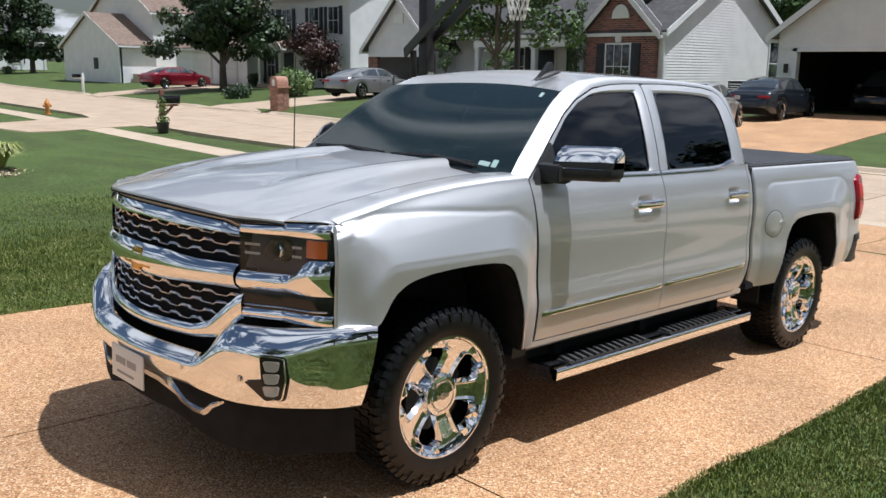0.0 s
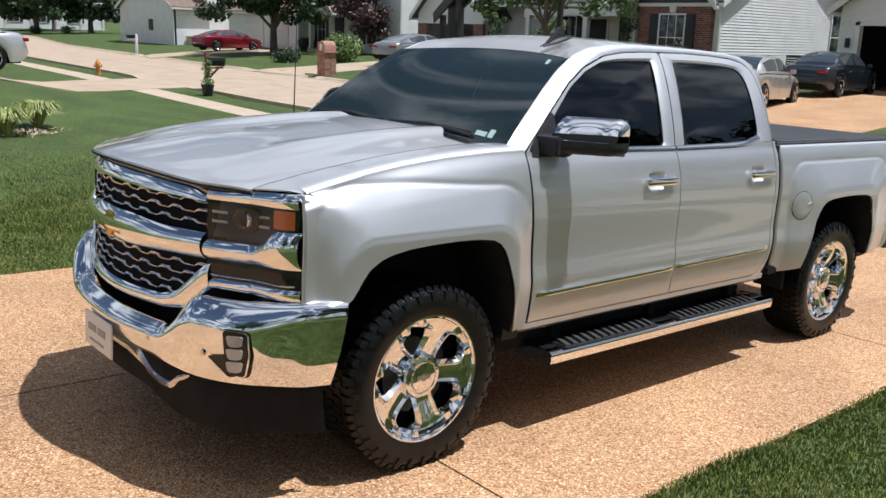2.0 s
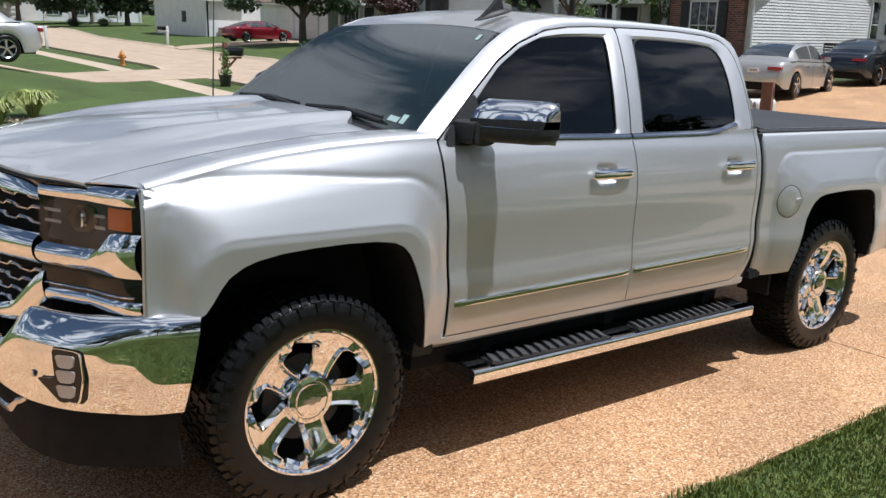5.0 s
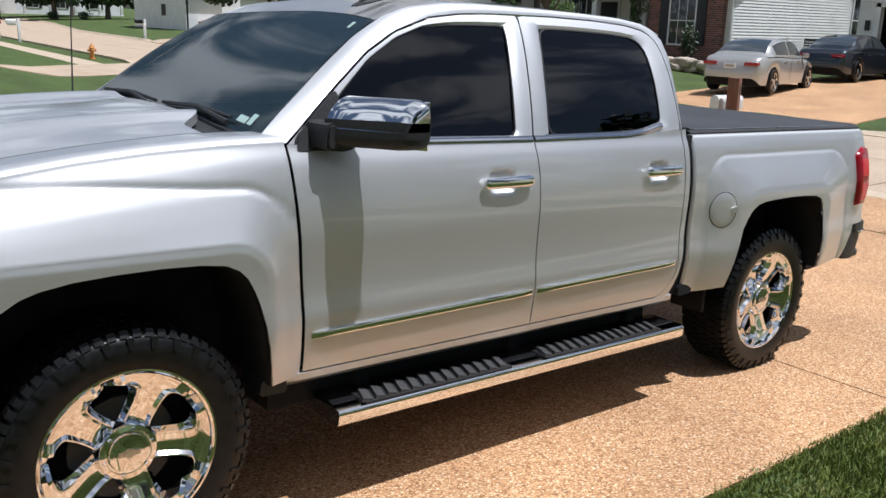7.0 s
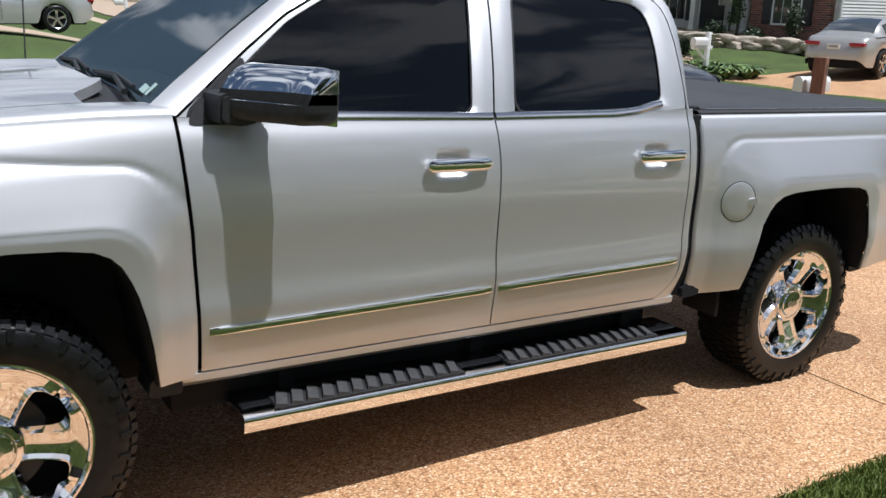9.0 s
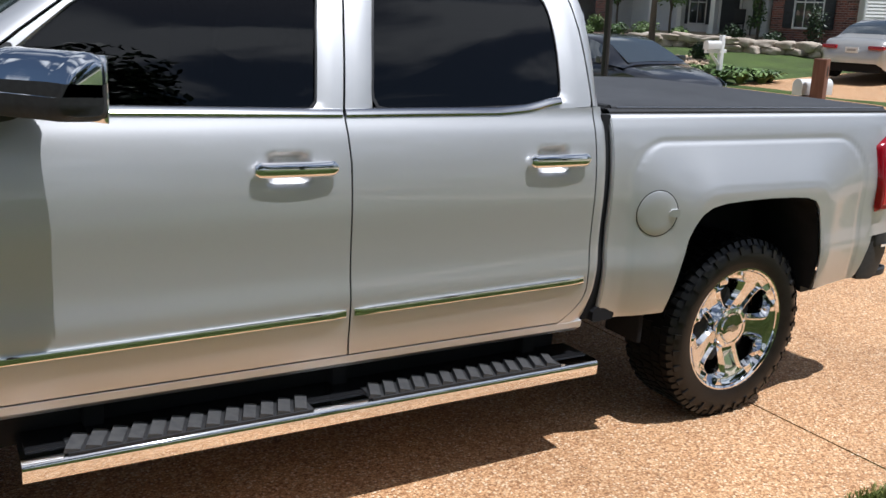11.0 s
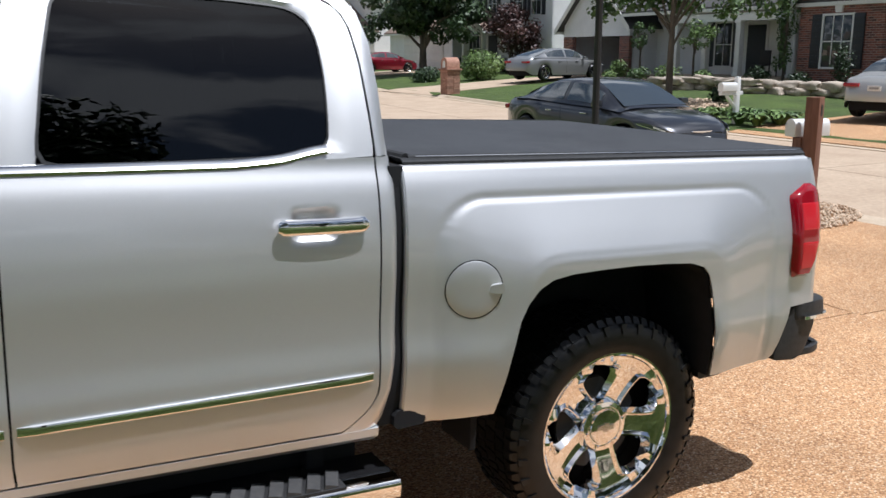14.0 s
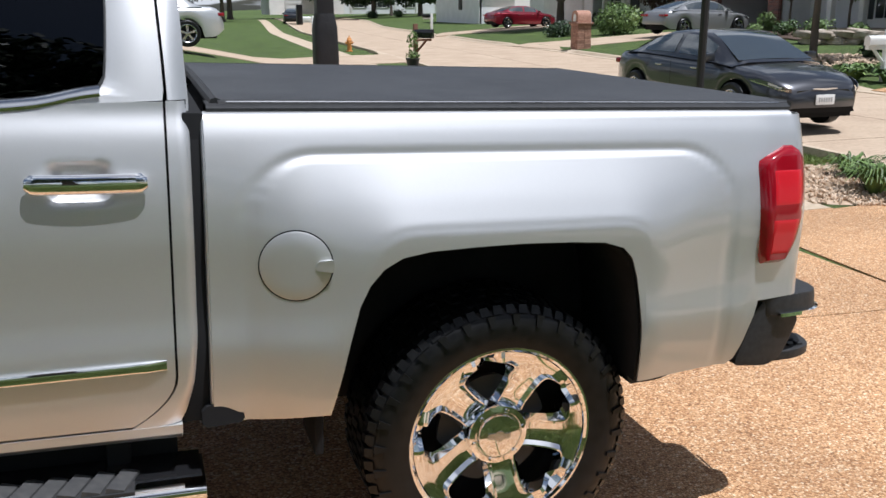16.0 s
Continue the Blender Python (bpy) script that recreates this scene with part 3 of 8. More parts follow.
def tree(name, label, x, y, trunk_h, trunk_r, crown, leaves, size, material, seed, limbs=9, lean=0.0):
    """crown: list of (dx, dy, z, rx, ry, rz) lumps over the tree's foot."""
    rnd = random.Random(seed)
    z0 = terrain(x, y) - 0.05
    t = thing(name, label, "tree", pose(x, y, z0))
    wood = bmesh.new()
    top = max(c[2] for c in crown)
    add_tube(wood, [(0, 0, 0), (0, 0, 0.12 * trunk_h), (lean * 0.5, 0.02, trunk_h * 0.6), (lean, 0, trunk_h), (lean * 1.2, 0.05, top)], [trunk_r * 1.5, trunk_r * 1.05, trunk_r * 0.9, trunk_r * 0.75, trunk_r * 0.15], 10)
    for i in range(limbs):
        c = crown[i % len(crown)]
        st = Vector((lean, 0, trunk_h * rnd.uniform(0.75, 1.15)))
        end = Vector((c[0] + rnd.uniform(-0.6, 0.6) * c[3], c[1] + rnd.uniform(-0.6, 0.6) * c[4], c[2] + rnd.uniform(-0.3, 0.5) * c[5]))
        mid = st.lerp(end, 0.5) + Vector((0, 0, 0.15 * (end - st).length))
        add_tube(wood, [st, mid, end], [trunk_r * 0.42, trunk_r * 0.26, trunk_r * 0.06], 6)
    bmesh.ops.recalc_face_normals(wood, faces=wood.faces)
    part("trunk", wood, BARK, t)
    quads = []
    vol = sum(c[3] * c[4] * c[5] for c in crown)
    for c in crown:
        k = int(leaves * c[3] * c[4] * c[5] / vol)
        for _ in range(9):
            o = Vector((rnd.uniform(-0.75, 0.75), rnd.uniform(-0.75, 0.75), rnd.uniform(-0.75, 0.75)))
            cloud_of_leaves(quads, (c[0] + o.x * c[3], c[1] + o.y * c[4], c[2] + o.z * c[5]), (c[3] * 0.42, c[4] * 0.42, c[5] * 0.40), k // 9, size, rnd, 0.2)
    ob = new("crown", leaf_mesh("crown", quads, material))
    ob.parent = t
    return t


def shrub(name, label, x, y, r, h, count, size, material, seed, category="shrub", z=None):
    rnd = random.Random(seed)
    t = thing(name, label, category, pose(x, y, (terrain(x, y) if z is None else z) - 0.03))
    quads = []
    for i in range(7):
        a = rnd.uniform(0, 6.28)
        d = rnd.uniform(0.1, 0.5) * r
        cloud_of_leaves(quads, (d * math.cos(a), d * math.sin(a), h * rnd.uniform(0.35, 0.62)), (r * 0.62, r * 0.62, h * 0.42), count // 7, size, rnd, 0.3)
    ob = new("foliage", leaf_mesh("foliage", quads, material))
    ob.parent = t
    stems = bmesh.new()
    for i in range(6):
        a = rnd.uniform(0, 6.28)
        add_tube(stems, [(0.05 * r * math.cos(a), 0.05 * r * math.sin(a), 0), (0.4 * r * math.cos(a), 0.4 * r * math.sin(a), 0.5 * h)], [0.02, 0.008], 5)
    part("stems", stems, BARK, t)
    return t


def tuft(name, label, x, y, r, h, count, width, material, seed, category="plant", z=None):
    """A clump of arching strap leaves."""
    rnd = random.Random(seed)
    t = thing(name, label, category, pose(x, y, (terrain(x, y) if z is None else z)))
    bm = bmesh.new()
    for _ in range(count):
        a, reach, hh = rnd.uniform(0, 6.283), r * rnd.uniform(0.4, 1.0), h * rnd.uniform(0.7, 1.1)
        d = Vector((math.cos(a), math.sin(a), 0))
        w = Vector((-d.y, d.x, 0)) * width * rnd.uniform(0.7, 1.2)
        o = d * rnd.uniform(0, 0.15) * r
        rows = []
        for k in spread(0, 1, 5):
            p = o + d * reach * k + Vector((0, 0, hh * (1.7 * k - 1.25 * k * k) * 1.2))
            ww = w * (math.sin(math.pi * min(0.95, 0.12 + 0.85 * k)) + 0.08)
            rows.append([p - ww, p + Vector((0, 0, -0.25 * ww.length)), p + ww])
        add_grid(bm, rows)
    part("leaf_clump", bm, material, t)
    return t

# ---- the pickup truck; x runs to its rear, w is the distance from its middle line ----
YC = 0.945
TRUCK = pose(0, 0, 0.41) @ pose(0, 0, 0, 0, 2.3, 0) @ pose(0, 0, -0.41)
truck = thing("pickup_truck", "silver crew-cab pickup truck parked on an exposed-aggregate driveway", "pickup truck", TRUCK)
SIDE_Y = [(0.50, 0.020), (0.56, 0.002), (0.62, -0.008), (0.68, -0.016), (0.76, -0.022), (0.84, -0.011), (0.92, -0.009), (1.05, -0.012), (1.13, -0.007), (1.19, 0.001), (1.24, 0.011), (1.29, 0.024), (1.32, 0.036), (1.345, 0.052)]
FRONT_ARCH = [(-0.598, 0.822), (-0.45, 0.818), (-0.43, 0.83), (-0.405, 0.862), (-0.38, 0.90), (-0.35, 0.937), (-0.30, 0.968), (-0.25, 0.985), (-0.16, 1.0), (-0.04, 1.008), (0.10, 1.011), (0.22, 1.007), (0.30, 0.996), (0.345, 0.975), (0.375, 0.945), (0.40, 0.90), (0.42, 0.85), (0.44, 0.775), (0.455, 0.70), (0.468, 0.62), (0.478, 0.553), (0.552, 0.548)]
REAR_ARCH = [(2.79, 0.552), (3.085, 0.565), (3.10, 0.63), (3.115, 0.70), (3.135, 0.79), (3.155, 0.865), (3.18, 0.92), (3.215, 0.962), (3.265, 0.99), (3.34, 1.003), (3.46, 1.009), (3.60, 1.012), (3.74, 1.009), (3.84, 1.003), (3.90, 0.985), (3.93, 0.955), (3.95, 0.90), (3.965, 0.83), (3.975, 0.75), (3.983, 0.67), (3.988, 0.575), (4.10, 0.578), (4.32, 0.582), (4.345, 0.60), (4.365, 0.65), (4.39, 0.74), (4.40, 0.785), (4.52, 0.79)]


def put(x, w, z, s=1):
    return Vector((x, YC - s * w, z))


def rounded(x, z, x0, x1, top, r):
    dx, dz = abs(x - (x0 + x1) / 2) - (x1 - x0) / 2 + r, z - top + r
    return (math.hypot(dx, dz) if dx > 0 and dz > 0 else max(dx, dz)) - r


def side_w(x, z, lifted=None):
    """Half width of the painted flank: a waisted side with squared bulges over the wheels."""
    up = z if lifted is None else lifted
    w = YC - sum(interp(up + 0.012 * k, SIDE_Y) * g for k, g in ((-3, 0.06), (-2, 0.12), (-1, 0.2), (0, 0.24), (1, 0.2), (2, 0.12), (3, 0.06)))
    # the cargo bed stands wider than the cab; both arches swell out below a creased shoulder
    w += 0.026 * smooth(1.30, 0.98, z) * smooth(2.80, 3.02, x)
    for x0, x1, top, a0, a1, crown, swell in ((-0.548, 0.548, 1.246 - 0.026 * smooth(-0.2, 0.4, x), -0.47, 0.475, 1.060, 0.046), (2.885, 4.275, 1.240, 3.15, 4.045, 1.070, 0.038)):
        d, e = rounded(x, z, x0, x1, top, 0.17), rounded(x, z, a0, a1, crown, 0.15)
        w -= 0.0042 * smooth(0.026, 0.002, d)
        w += 0.0046 * smooth(0.002, -0.012, d)
        if d < 0:
            k = -d / (-d + max(e, 0.0) + 1e-6)
            w += swell * (0.7 * k + 0.3 * k * k) + 0.004 * smooth(0.0, -0.03, e)
    # the front fender rounds over broadly towards the hood
    w -= 0.016 * smooth(0.60, 0.12, x) * smooth(-0.46, -0.10, x) * min(max((up - 1.195) / 0.15, 0.0), 1.0) ** 1.3
    w -= 0.016 * smooth(-0.42, -0.62, x) + 0.014 * smooth(4.38, 4.56, x)
    for hx in (1.512, 2.507):
        w -= 0.040 * math.exp(-(((x - hx) / 0.060) ** 6) - (((z - 1.187) / 0.041) ** 6))
    return w


def flank(xs, low, high, s, steps=34, roll=None, lift=0.0, warp=None):
    rows = []
    for x in xs:
        lo, hi = low(x), high(x)
        col = []
        cut = 1.06 if lo < 1.05 and hi > 1.1 else lo
        zs = spread(lo, hi, steps) if cut == lo else spread(lo, cut, steps // 2) + spread(cut, hi, steps - steps // 2 + 1)[1:]
        for z in zs:
            ze = z + (1.345 - hi) * smooth(0.95 + (hi - 1.0) * smooth(-0.25, -0.56, x), hi, z) if lift else z
            col.append(put(x + (warp(x, z) if warp else 0.0), side_w(x, z, ze), z, s))
        if roll:
            col += roll(x, side_w(x, hi, 1.345 if lift else hi), hi, s)
        rows.append(col)
    return grid(rows)


def seam_lean(z):
    """How far the seam before the front door leans back towards its foot."""
    return interp(z, [(0.50, 0.054), (0.60, 0.052), (0.85, 0.043), (1.02, 0.032), (1.20, 0.014), (1.36, 0.0)])


def split_lean(z):
    return interp(z, [(0.55, 0.020), (0.62, 0.014), (0.80, 0.012), (1.20, 0.010), (1.34, 0.0)])


def stations(table, step=0.04):
    out = [table[0][0]]
    for (a, _), (b, _) in zip(table, table[1:]):
        n = max(1, round((b - a) / step))
        out += [a + (b - a) * (i + 1) / n for i in range(n)]
    return out


def nose_x(w):
    return -0.945 + 0.385 * w * w + 0.08 * w ** 6


FENDER_TOP = [(-0.598, 1.212), (-0.47, 1.246), (-0.30, 1.281), (-0.1, 1.310), (0.1, 1.332), (0.35, 1.350), (0.56, 1.358)]


def hood_z(x, w):
    a = abs(w)
    x0 = nose_x(min(a, 0.75))
    t = min(max((x - x0) / (0.47 - x0), 0.0), 1.0)
    front, rear = 1.265 - 0.105 * a * a + 0.022 * smooth(0.5, 0.75, a), 1.412 - 0.060 * a * a
    z = front + (rear - front) * (1 - (1 - t) ** 1.75)
    ridge = math.exp(-(((a - 0.43) / 0.085) ** 2)) * 0.020 * smooth(0.10, 0.45, t)
    hollow = smooth(0.40, 0.30, a) * 0.010 * smooth(0.30, 0.62, t) * smooth(1.05, 0.8, t)
    return z + ridge - hollow


def fender_roll(x, w, hi, s):
    out = []
    for k in spread(0.1, 1.0, 10):
        out.append(put(x, w - 0.060 * (1 - math.cos(k * math.pi / 2)), hi + 0.024 * math.sin(k * math.pi / 2), s))
    for k in spread(0.25, 1.0, 4):
        out.append(put(x, (w - 0.060) * (1 - k) + 0.749 * k, (hi + 0.024) * (1 - k) + (hood_z(x, 0.745) - 0.001) * k, s))
    return out


for s in (1, -1):
    fender = part("front_fender", flank(stations(FRONT_ARCH, 0.018), lambda x: interp(x, FRONT_ARCH), lambda x: interp(x, FENDER_TOP), s, 64, fender_roll, 1.0, lambda x, z: seam_lean(z) * smooth(0.47, 0.552, x)), SILVER, truck, thick=0.006)
    corner = []
    for w in spread(0.747, 0.925, 9):
        f = (w - 0.747) / 0.178
        row = []
        for k in spread(0, 1, 7):
            x = nose_x(w) + 0.004 + (-0.590 - nose_x(w)) * k
            outer = 1.222 + (interp(-0.590, FENDER_TOP) + 0.020 - 1.222) * k
            row.append(put(x, w, (hood_z(x, 0.745) - 0.002) * (1 - f) + outer * f, s))
        corner.append(row)
    part("fender_top", grid(corner), SILVER, fender, thick=0.006)
    for table, lim in ((FRONT_ARCH, (-0.46, 0.49)), (REAR_ARCH, (3.08, 3.995))):
        liner = bmesh.new()
        pts = [(x, z) for x, z in table if lim[0] < x < lim[1]]
        add_grid(liner, [[put(x, side_w(x, z) - 0.012 - k, z - 0.004, s) for x, z in pts] for k in (0.0, 0.03, 0.36)])
        inner = [put(x, side_w(x, z) - 0.372, z - 0.004, s) for x, z in pts]
        add_grid(liner, [inner, [Vector((p.x, p.y, 0.50)) for p in inner]])
        part("wheel_liner", liner, LINER, truck, thick=0.008)

hood_rows = []
for w in spread(-0.745, 0.745, 61):
    x0 = nose_x(abs(w)) - 0.002
    col = [put(x0 + 0.02, w, hood_z(x0, w) - 0.014), put(x0 + 0.003, w, hood_z(x0, w) - 0.008)]
    rear = 0.455 - 0.10 * smooth(0.42, 0.62, abs(w)) * 1.2
    col += [put(x, w, hood_z(x, w) - 0.004 * math.exp(-((x - x0) / 0.012) ** 2)) for x in [x0 + (rear - x0) * k for k in spread(0.003, 1, 44)]]
    col.append(put(rear + 0.004, w, hood_z(rear, w) - 0.03))
    hood_rows.append(col)
hood = part("hood", grid(hood_rows), SILVER, truck, thick=0.006)
# dark tube laid along the hood's front gap to draw its shade
part("hood_gap_shade", tube([put(nose_x(w) - 0.004, w, hood_z(nose_x(w), w) - 0.014) for w in spread(-0.745, 0.745, 61)], 0.0045, 6), DARK, hood, "dark tube drawing the shaded gap under the leading edge")

# doors, cab sides, roof
DOOR_LOW = 0.566
FRONT_DOOR = [(0.562, 0), (1.704, 0)]
GAP = 0.006


def door_rear(z):
    """Rear edge of the rear door, curving forward at its foot."""
    return 2.700 - 0.105 * max(0.0, (0.70 - z) / 0.134) ** 2


def door_bottom(x):
    return DOOR_LOW if x <= 2.595 else 0.70 - 0.134 * math.sqrt(max(0.0, (2.700 - x) / 0.105))


def belt_z(x):
    return interp(x, [(0.55, 1.352), (1.7, 1.342), (2.3, 1.348), (2.5, 1.365), (2.75, 1.372)])


def green_w(z):
    k = (z - 1.34) / 0.5
    return 0.895 - 0.145 * k - 0.065 * k * k - 0.02 * max(k, 0) ** 5


def glass_pt(x, z, s, inset=0.0):
    return put(x, green_w(z) - inset, z, s)


def ring(outer, inner, n, s, steps=4, inset=0.012):
    """A pressed frame between an outer and an inner closed outline of (x, z)."""
    a, b = resample(outer + outer[:1], n + 1)[:-1], resample(inner + inner[:1], n + 1)[:-1]
    rows = []
    for k in spread(0, 1, steps):
        rows.append([put(p[0] + (q[0] - p[0]) * k, green_w(p[1] + (q[1] - p[1]) * k) - (inset * smooth(0.72, 1.0, k)), p[1] + (q[1] - p[1]) * k, s) for p, q in zip(a, b)])
    return grid(rows, True)


def corners(points, r, n=5):
    """Rounds the corners of a closed outline."""
    out = []
    for i, p in enumerate(points):
        p = Vector(p)
        q, t = Vector(points[i - 1]), Vector(points[(i + 1) % len(points)])
        d1, d2 = (q - p), (t - p)
        rr = min(r, d1.length * 0.45, d2.length * 0.45)
        a, b = p + d1.normalized() * rr, p + d2.normalized() * rr
        for k in spread(0, 1, n):
            out.append(tuple((a * (1 - k) ** 2 + p * (2 * k * (1 - k)) + b * k * k)))
    return out


FRONT_FRAME = [(0.572, 1.352), (0.70, 1.46), (0.806, 1.547), (0.951, 1.656), (1.10, 1.735), (1.288, 1.797), (1.45, 1.820), (1.60, 1.830), (1.772, 1.836), (1.735, 1.60), (1.703, 1.342), (1.25, 1.345)]
FRONT_GLASS = [(0.690, 1.378), (0.798, 1.503), (0.955, 1.638), (1.098, 1.716), (1.233, 1.762), (1.36, 1.778), (1.52, 1.787), (1.685, 1.792), (1.648, 1.60), (1.617, 1.358), (1.20, 1.362), (0.78, 1.367)]
REAR_FRAME = [(1.711, 1.342), (1.743, 1.60), (1.780, 1.836), (2.0, 1.842), (2.26, 1.842), (2.48, 1.834), (2.595, 1.816), (2.652, 1.785), (2.676, 1.735), (2.690, 1.64), (2.700, 1.47), (2.704, 1.372), (2.45, 1.358), (2.1, 1.345)]
REAR_GLASS = [(1.812, 1.360), (1.845, 1.60), (1.885, 1.793), (2.1, 1.796), (2.35, 1.793), (2.50, 1.783), (2.555, 1.755), (2.575, 1.70), (2.582, 1.60), (2.576, 1.46), (2.568, 1.396), (2.45, 1.374), (2.1, 1.362)]


def handle_of(x, door, s):
    bar = bmesh.new()
    rows = []
    for k in spread(0, 1, 21):
        a = x - 0.132 + 0.264 * k
        e = min(1.0, 0.55 + 9.0 * min(k, 1 - k))
        rows.append([put(a, side_w(x - 0.3, 1.2) + 0.030 - 0.30 * (a - x) ** 2 + 0.012 * e * math.cos(t), 1.190 + 0.0235 * e * math.sin(t), s) for t in spread(0, 2 * math.pi, 15)[:-1]])
    ends = add_grid(bar, rows, True)
    bar.faces.new(ends[0])
    bar.faces.new(ends[-1])
    bmesh.ops.recalc_face_normals(bar, faces=bar.faces)
    for a in (x - 0.112, x + 0.10):
        add_box(bar, a - 0.012, a + 0.012, YC - s * (side_w(x - 0.3, 1.2) - 0.02) - 0.02, YC - s * (side_w(x - 0.3, 1.2) - 0.02) + 0.02, 1.176, 1.198, 0.003)
    part("door_handle", bar, CHROME, door, "chrome pull handle")


def molding_of(x0, x1, z0, z1, door, s):
    rows = []
    for k in spread(0, 1, 24):
        x, z = x0 + (x1 - x0) * k, z0 + (z1 - z0) * k
        e = 0.35 + 0.65 * min(1, k * 30, (1 - k) * 30)
        w = side_w(x, z)
        rows.append([put(x, w - 0.004, z - 0.017, s), put(x, w + 0.010 * e, z - 0.015, s), put(x, w + 0.013 * e, z - 0.004, s), put(x, w + 0.010 * e, z + 0.007, s), put(x, w - 0.004, z + 0.010, s)])
    part("trim_molding", grid(rows), CHROME, door, "slim chrome-edged molding", thick=0.003)


BELT_CHROME = principled("belt_chrome", (0.62, 0.63, 0.65), 0.14, 1.0)


def belt_of(x0, x1, door, s):
    rows = []
    for x in spread(x0, x1, 26):
        z = belt_z(x) + 0.004 + 0.020 * smooth(2.40, 2.585, x)
        rows.append([put(x, green_w(z) - 0.006, z + 0.016, s), put(x, green_w(z) + 0.003, z + 0.013, s), put(x, green_w(z) + 0.014, z - 0.001, s), put(x, green_w(z) + 0.011, z - 0.008, s)])
    part("belt_trim", grid(rows), BELT_CHROME, door, "bright window-belt trim", thick=0.003)


def pane_of(outline, door, s):
    pts = [glass_pt(x, z, s, 0.014) for x, z in outline]
    bm = bmesh.new()
    mid = Vector((sum(p[0] for p in outline) / len(outline), 0, sum(p[1] for p in outline) / len(outline)))
    rows = []
    for k in (1.012, 0.99, 0.75, 0.5, 0.25, 0.02):
        rows.append([glass_pt(mid.x + (x - mid.x) * k, mid.z + (z - mid.z) * k, s, 0.0135) for x, z in outline])
    vs = add_grid(bm, rows, True)
    bm.faces.new(vs[-1])
    bmesh.ops.recalc_face_normals(bm, faces=bm.faces)
    part("window_pane", bm, TINT, door, "dark tinted pane", thick=0.004)
    seal = ring([(mid.x + (x - mid.x) * 1.010, mid.z + (z - mid.z) * 1.018) for x, z in outline], [(mid.x + (x - mid.x) * 0.994, mid.z + (z - mid.z) * 0.986) for x, z in outline], 72, s, 3, -0.0)
    for v in seal.verts:
        v.co.y += s * 0.0085
    part("window_seal", seal, TRIM, door, "black rubber seal", thick=0.004)


def door_xs(x0, x1, hx):
    return spread(x0, hx - 0.1, 36) + spread(hx - 0.09, hx + 0.09, 26) + spread(hx + 0.1, x1, 8)


for s in (1, -1):
    d1 = part("front_door", flank(door_xs(0.565, 1.704, 1.512), lambda x: DOOR_LOW, belt_z, s, 92, warp=lambda x, z: seam_lean(z) * smooth(0.95, 0.565, x) + split_lean(z) * smooth(1.61, 1.704, x)), SILVER, truck, thick=0.006)
    part("door_frame", ring(FRONT_FRAME, FRONT_GLASS, 96, s), SILVER, d1, thick=0.005)
    pane_of(corners(FRONT_GLASS, 0.02, 3), d1, s)
    belt_of(0.70, 1.70, d1, s)
    handle_of(1.53, d1, s)
    molding_of(0.638, 1.705, 0.703, 0.719, d1, s)
    d2 = part("rear_door", flank(spread(1.710, 2.405, 32) + spread(2.417, 2.597, 26) + [2.61, 2.625, 2.64, 2.655, 2.668, 2.68, 2.69, 2.696, 2.70], door_bottom, belt_z, s, 92, warp=lambda x, z: split_lean(z) * smooth(1.95, 1.710, x)), SILVER, truck, thick=0.006)
    part("door_frame", ring(REAR_FRAME, REAR_GLASS, 96, s), SILVER, d2, thick=0.005)
    pane_of(corners(REAR_GLASS, 0.05, 4), d2, s)
    belt_of(1.712, 2.562, d2, s)
    handle_of(2.525, d2, s)
    molding_of(1.734, 2.680, 0.721, 0.737, d2, s)
    # rocker, cab corner, pillars
    rows = []
    for x in spread(0.56, 2.712, 40):
        rows.append([put(x, side_w(x, 0.56) - 0.020, 0.562, s), put(x, side_w(x, 0.56) + 0.001, 0.557, s), put(x, side_w(x, 0.56) - 0.002, 0.535, s), put(x, side_w(x, 0.55) - 0.03, 0.512, s), put(x, side_w(x, 0.55) - 0.12, 0.505, s)])
    part("rocker_panel", grid(rows), SILVER, truck, thick=0.006)
    rows = []
    for z in spread(0.55, 1.372, 40):
        x0 = door_rear(z) + 0.006
        x1 = interp(z, [(0.55, 2.700), (0.60, 2.724), (0.68, 2.744), (0.80, 2.755), (1.30, 2.756), (1.372, 2.748)])
        rows.append([put(x0 + (x1 - x0) * k, side_w(2.6, z) - 0.012 * max(0, k - 0.55) ** 2 / 0.2, z, s) for k in spread(0, 1, 8)])
    part("cab_corner", grid(rows), SILVER, truck, thick=0.006)
    # dark strip added to draw the shade in the open cab-to-bed gap
    part("cab_gap_shade", grid([[put(x, side_w(2.62, z) - 0.020, z, s) for x in (2.69, 2.745, 2.768, 2.787)] for z in spread(0.555, 1.34, 20)]), DARK, truck, thick=0.006)
    inner = [(2.711, 1.372), (2.707, 1.47), (2.697, 1.64), (2.683, 1.737), (2.658, 1.791), (2.599, 1.823), (2.48, 1.841), (2.26, 1.849), (2.0, 1.849), (1.776, 1.843), (1.60, 1.837), (1.45, 1.827), (1.286, 1.804), (1.096, 1.742), (0.946, 1.663), (0.801, 1.554), (0.695, 1.467), (0.565, 1.356)]
    n = 60
    a = resample(inner, n)
    rail = [(2.757, 0.85, 1.372), (2.750, 0.80, 1.55), (2.738, 0.745, 1.70), (2.705, 0.70, 1.80), (2.62, 0.66, 1.85), (2.45, 0.64, 1.868), (2.2, 0.635, 1.873), (1.9, 0.633, 1.874), (1.6, 0.633, 1.872), (1.40, 0.637, 1.862), (1.22, 0.645, 1.836), (1.09, 0.655, 1.79), (0.95, 0.69, 1.715), (0.80, 0.735, 1.61), (0.64, 0.785, 1.49), (0.485, 0.842, 1.365)]
    b = resample(rail, n)
    rows = []
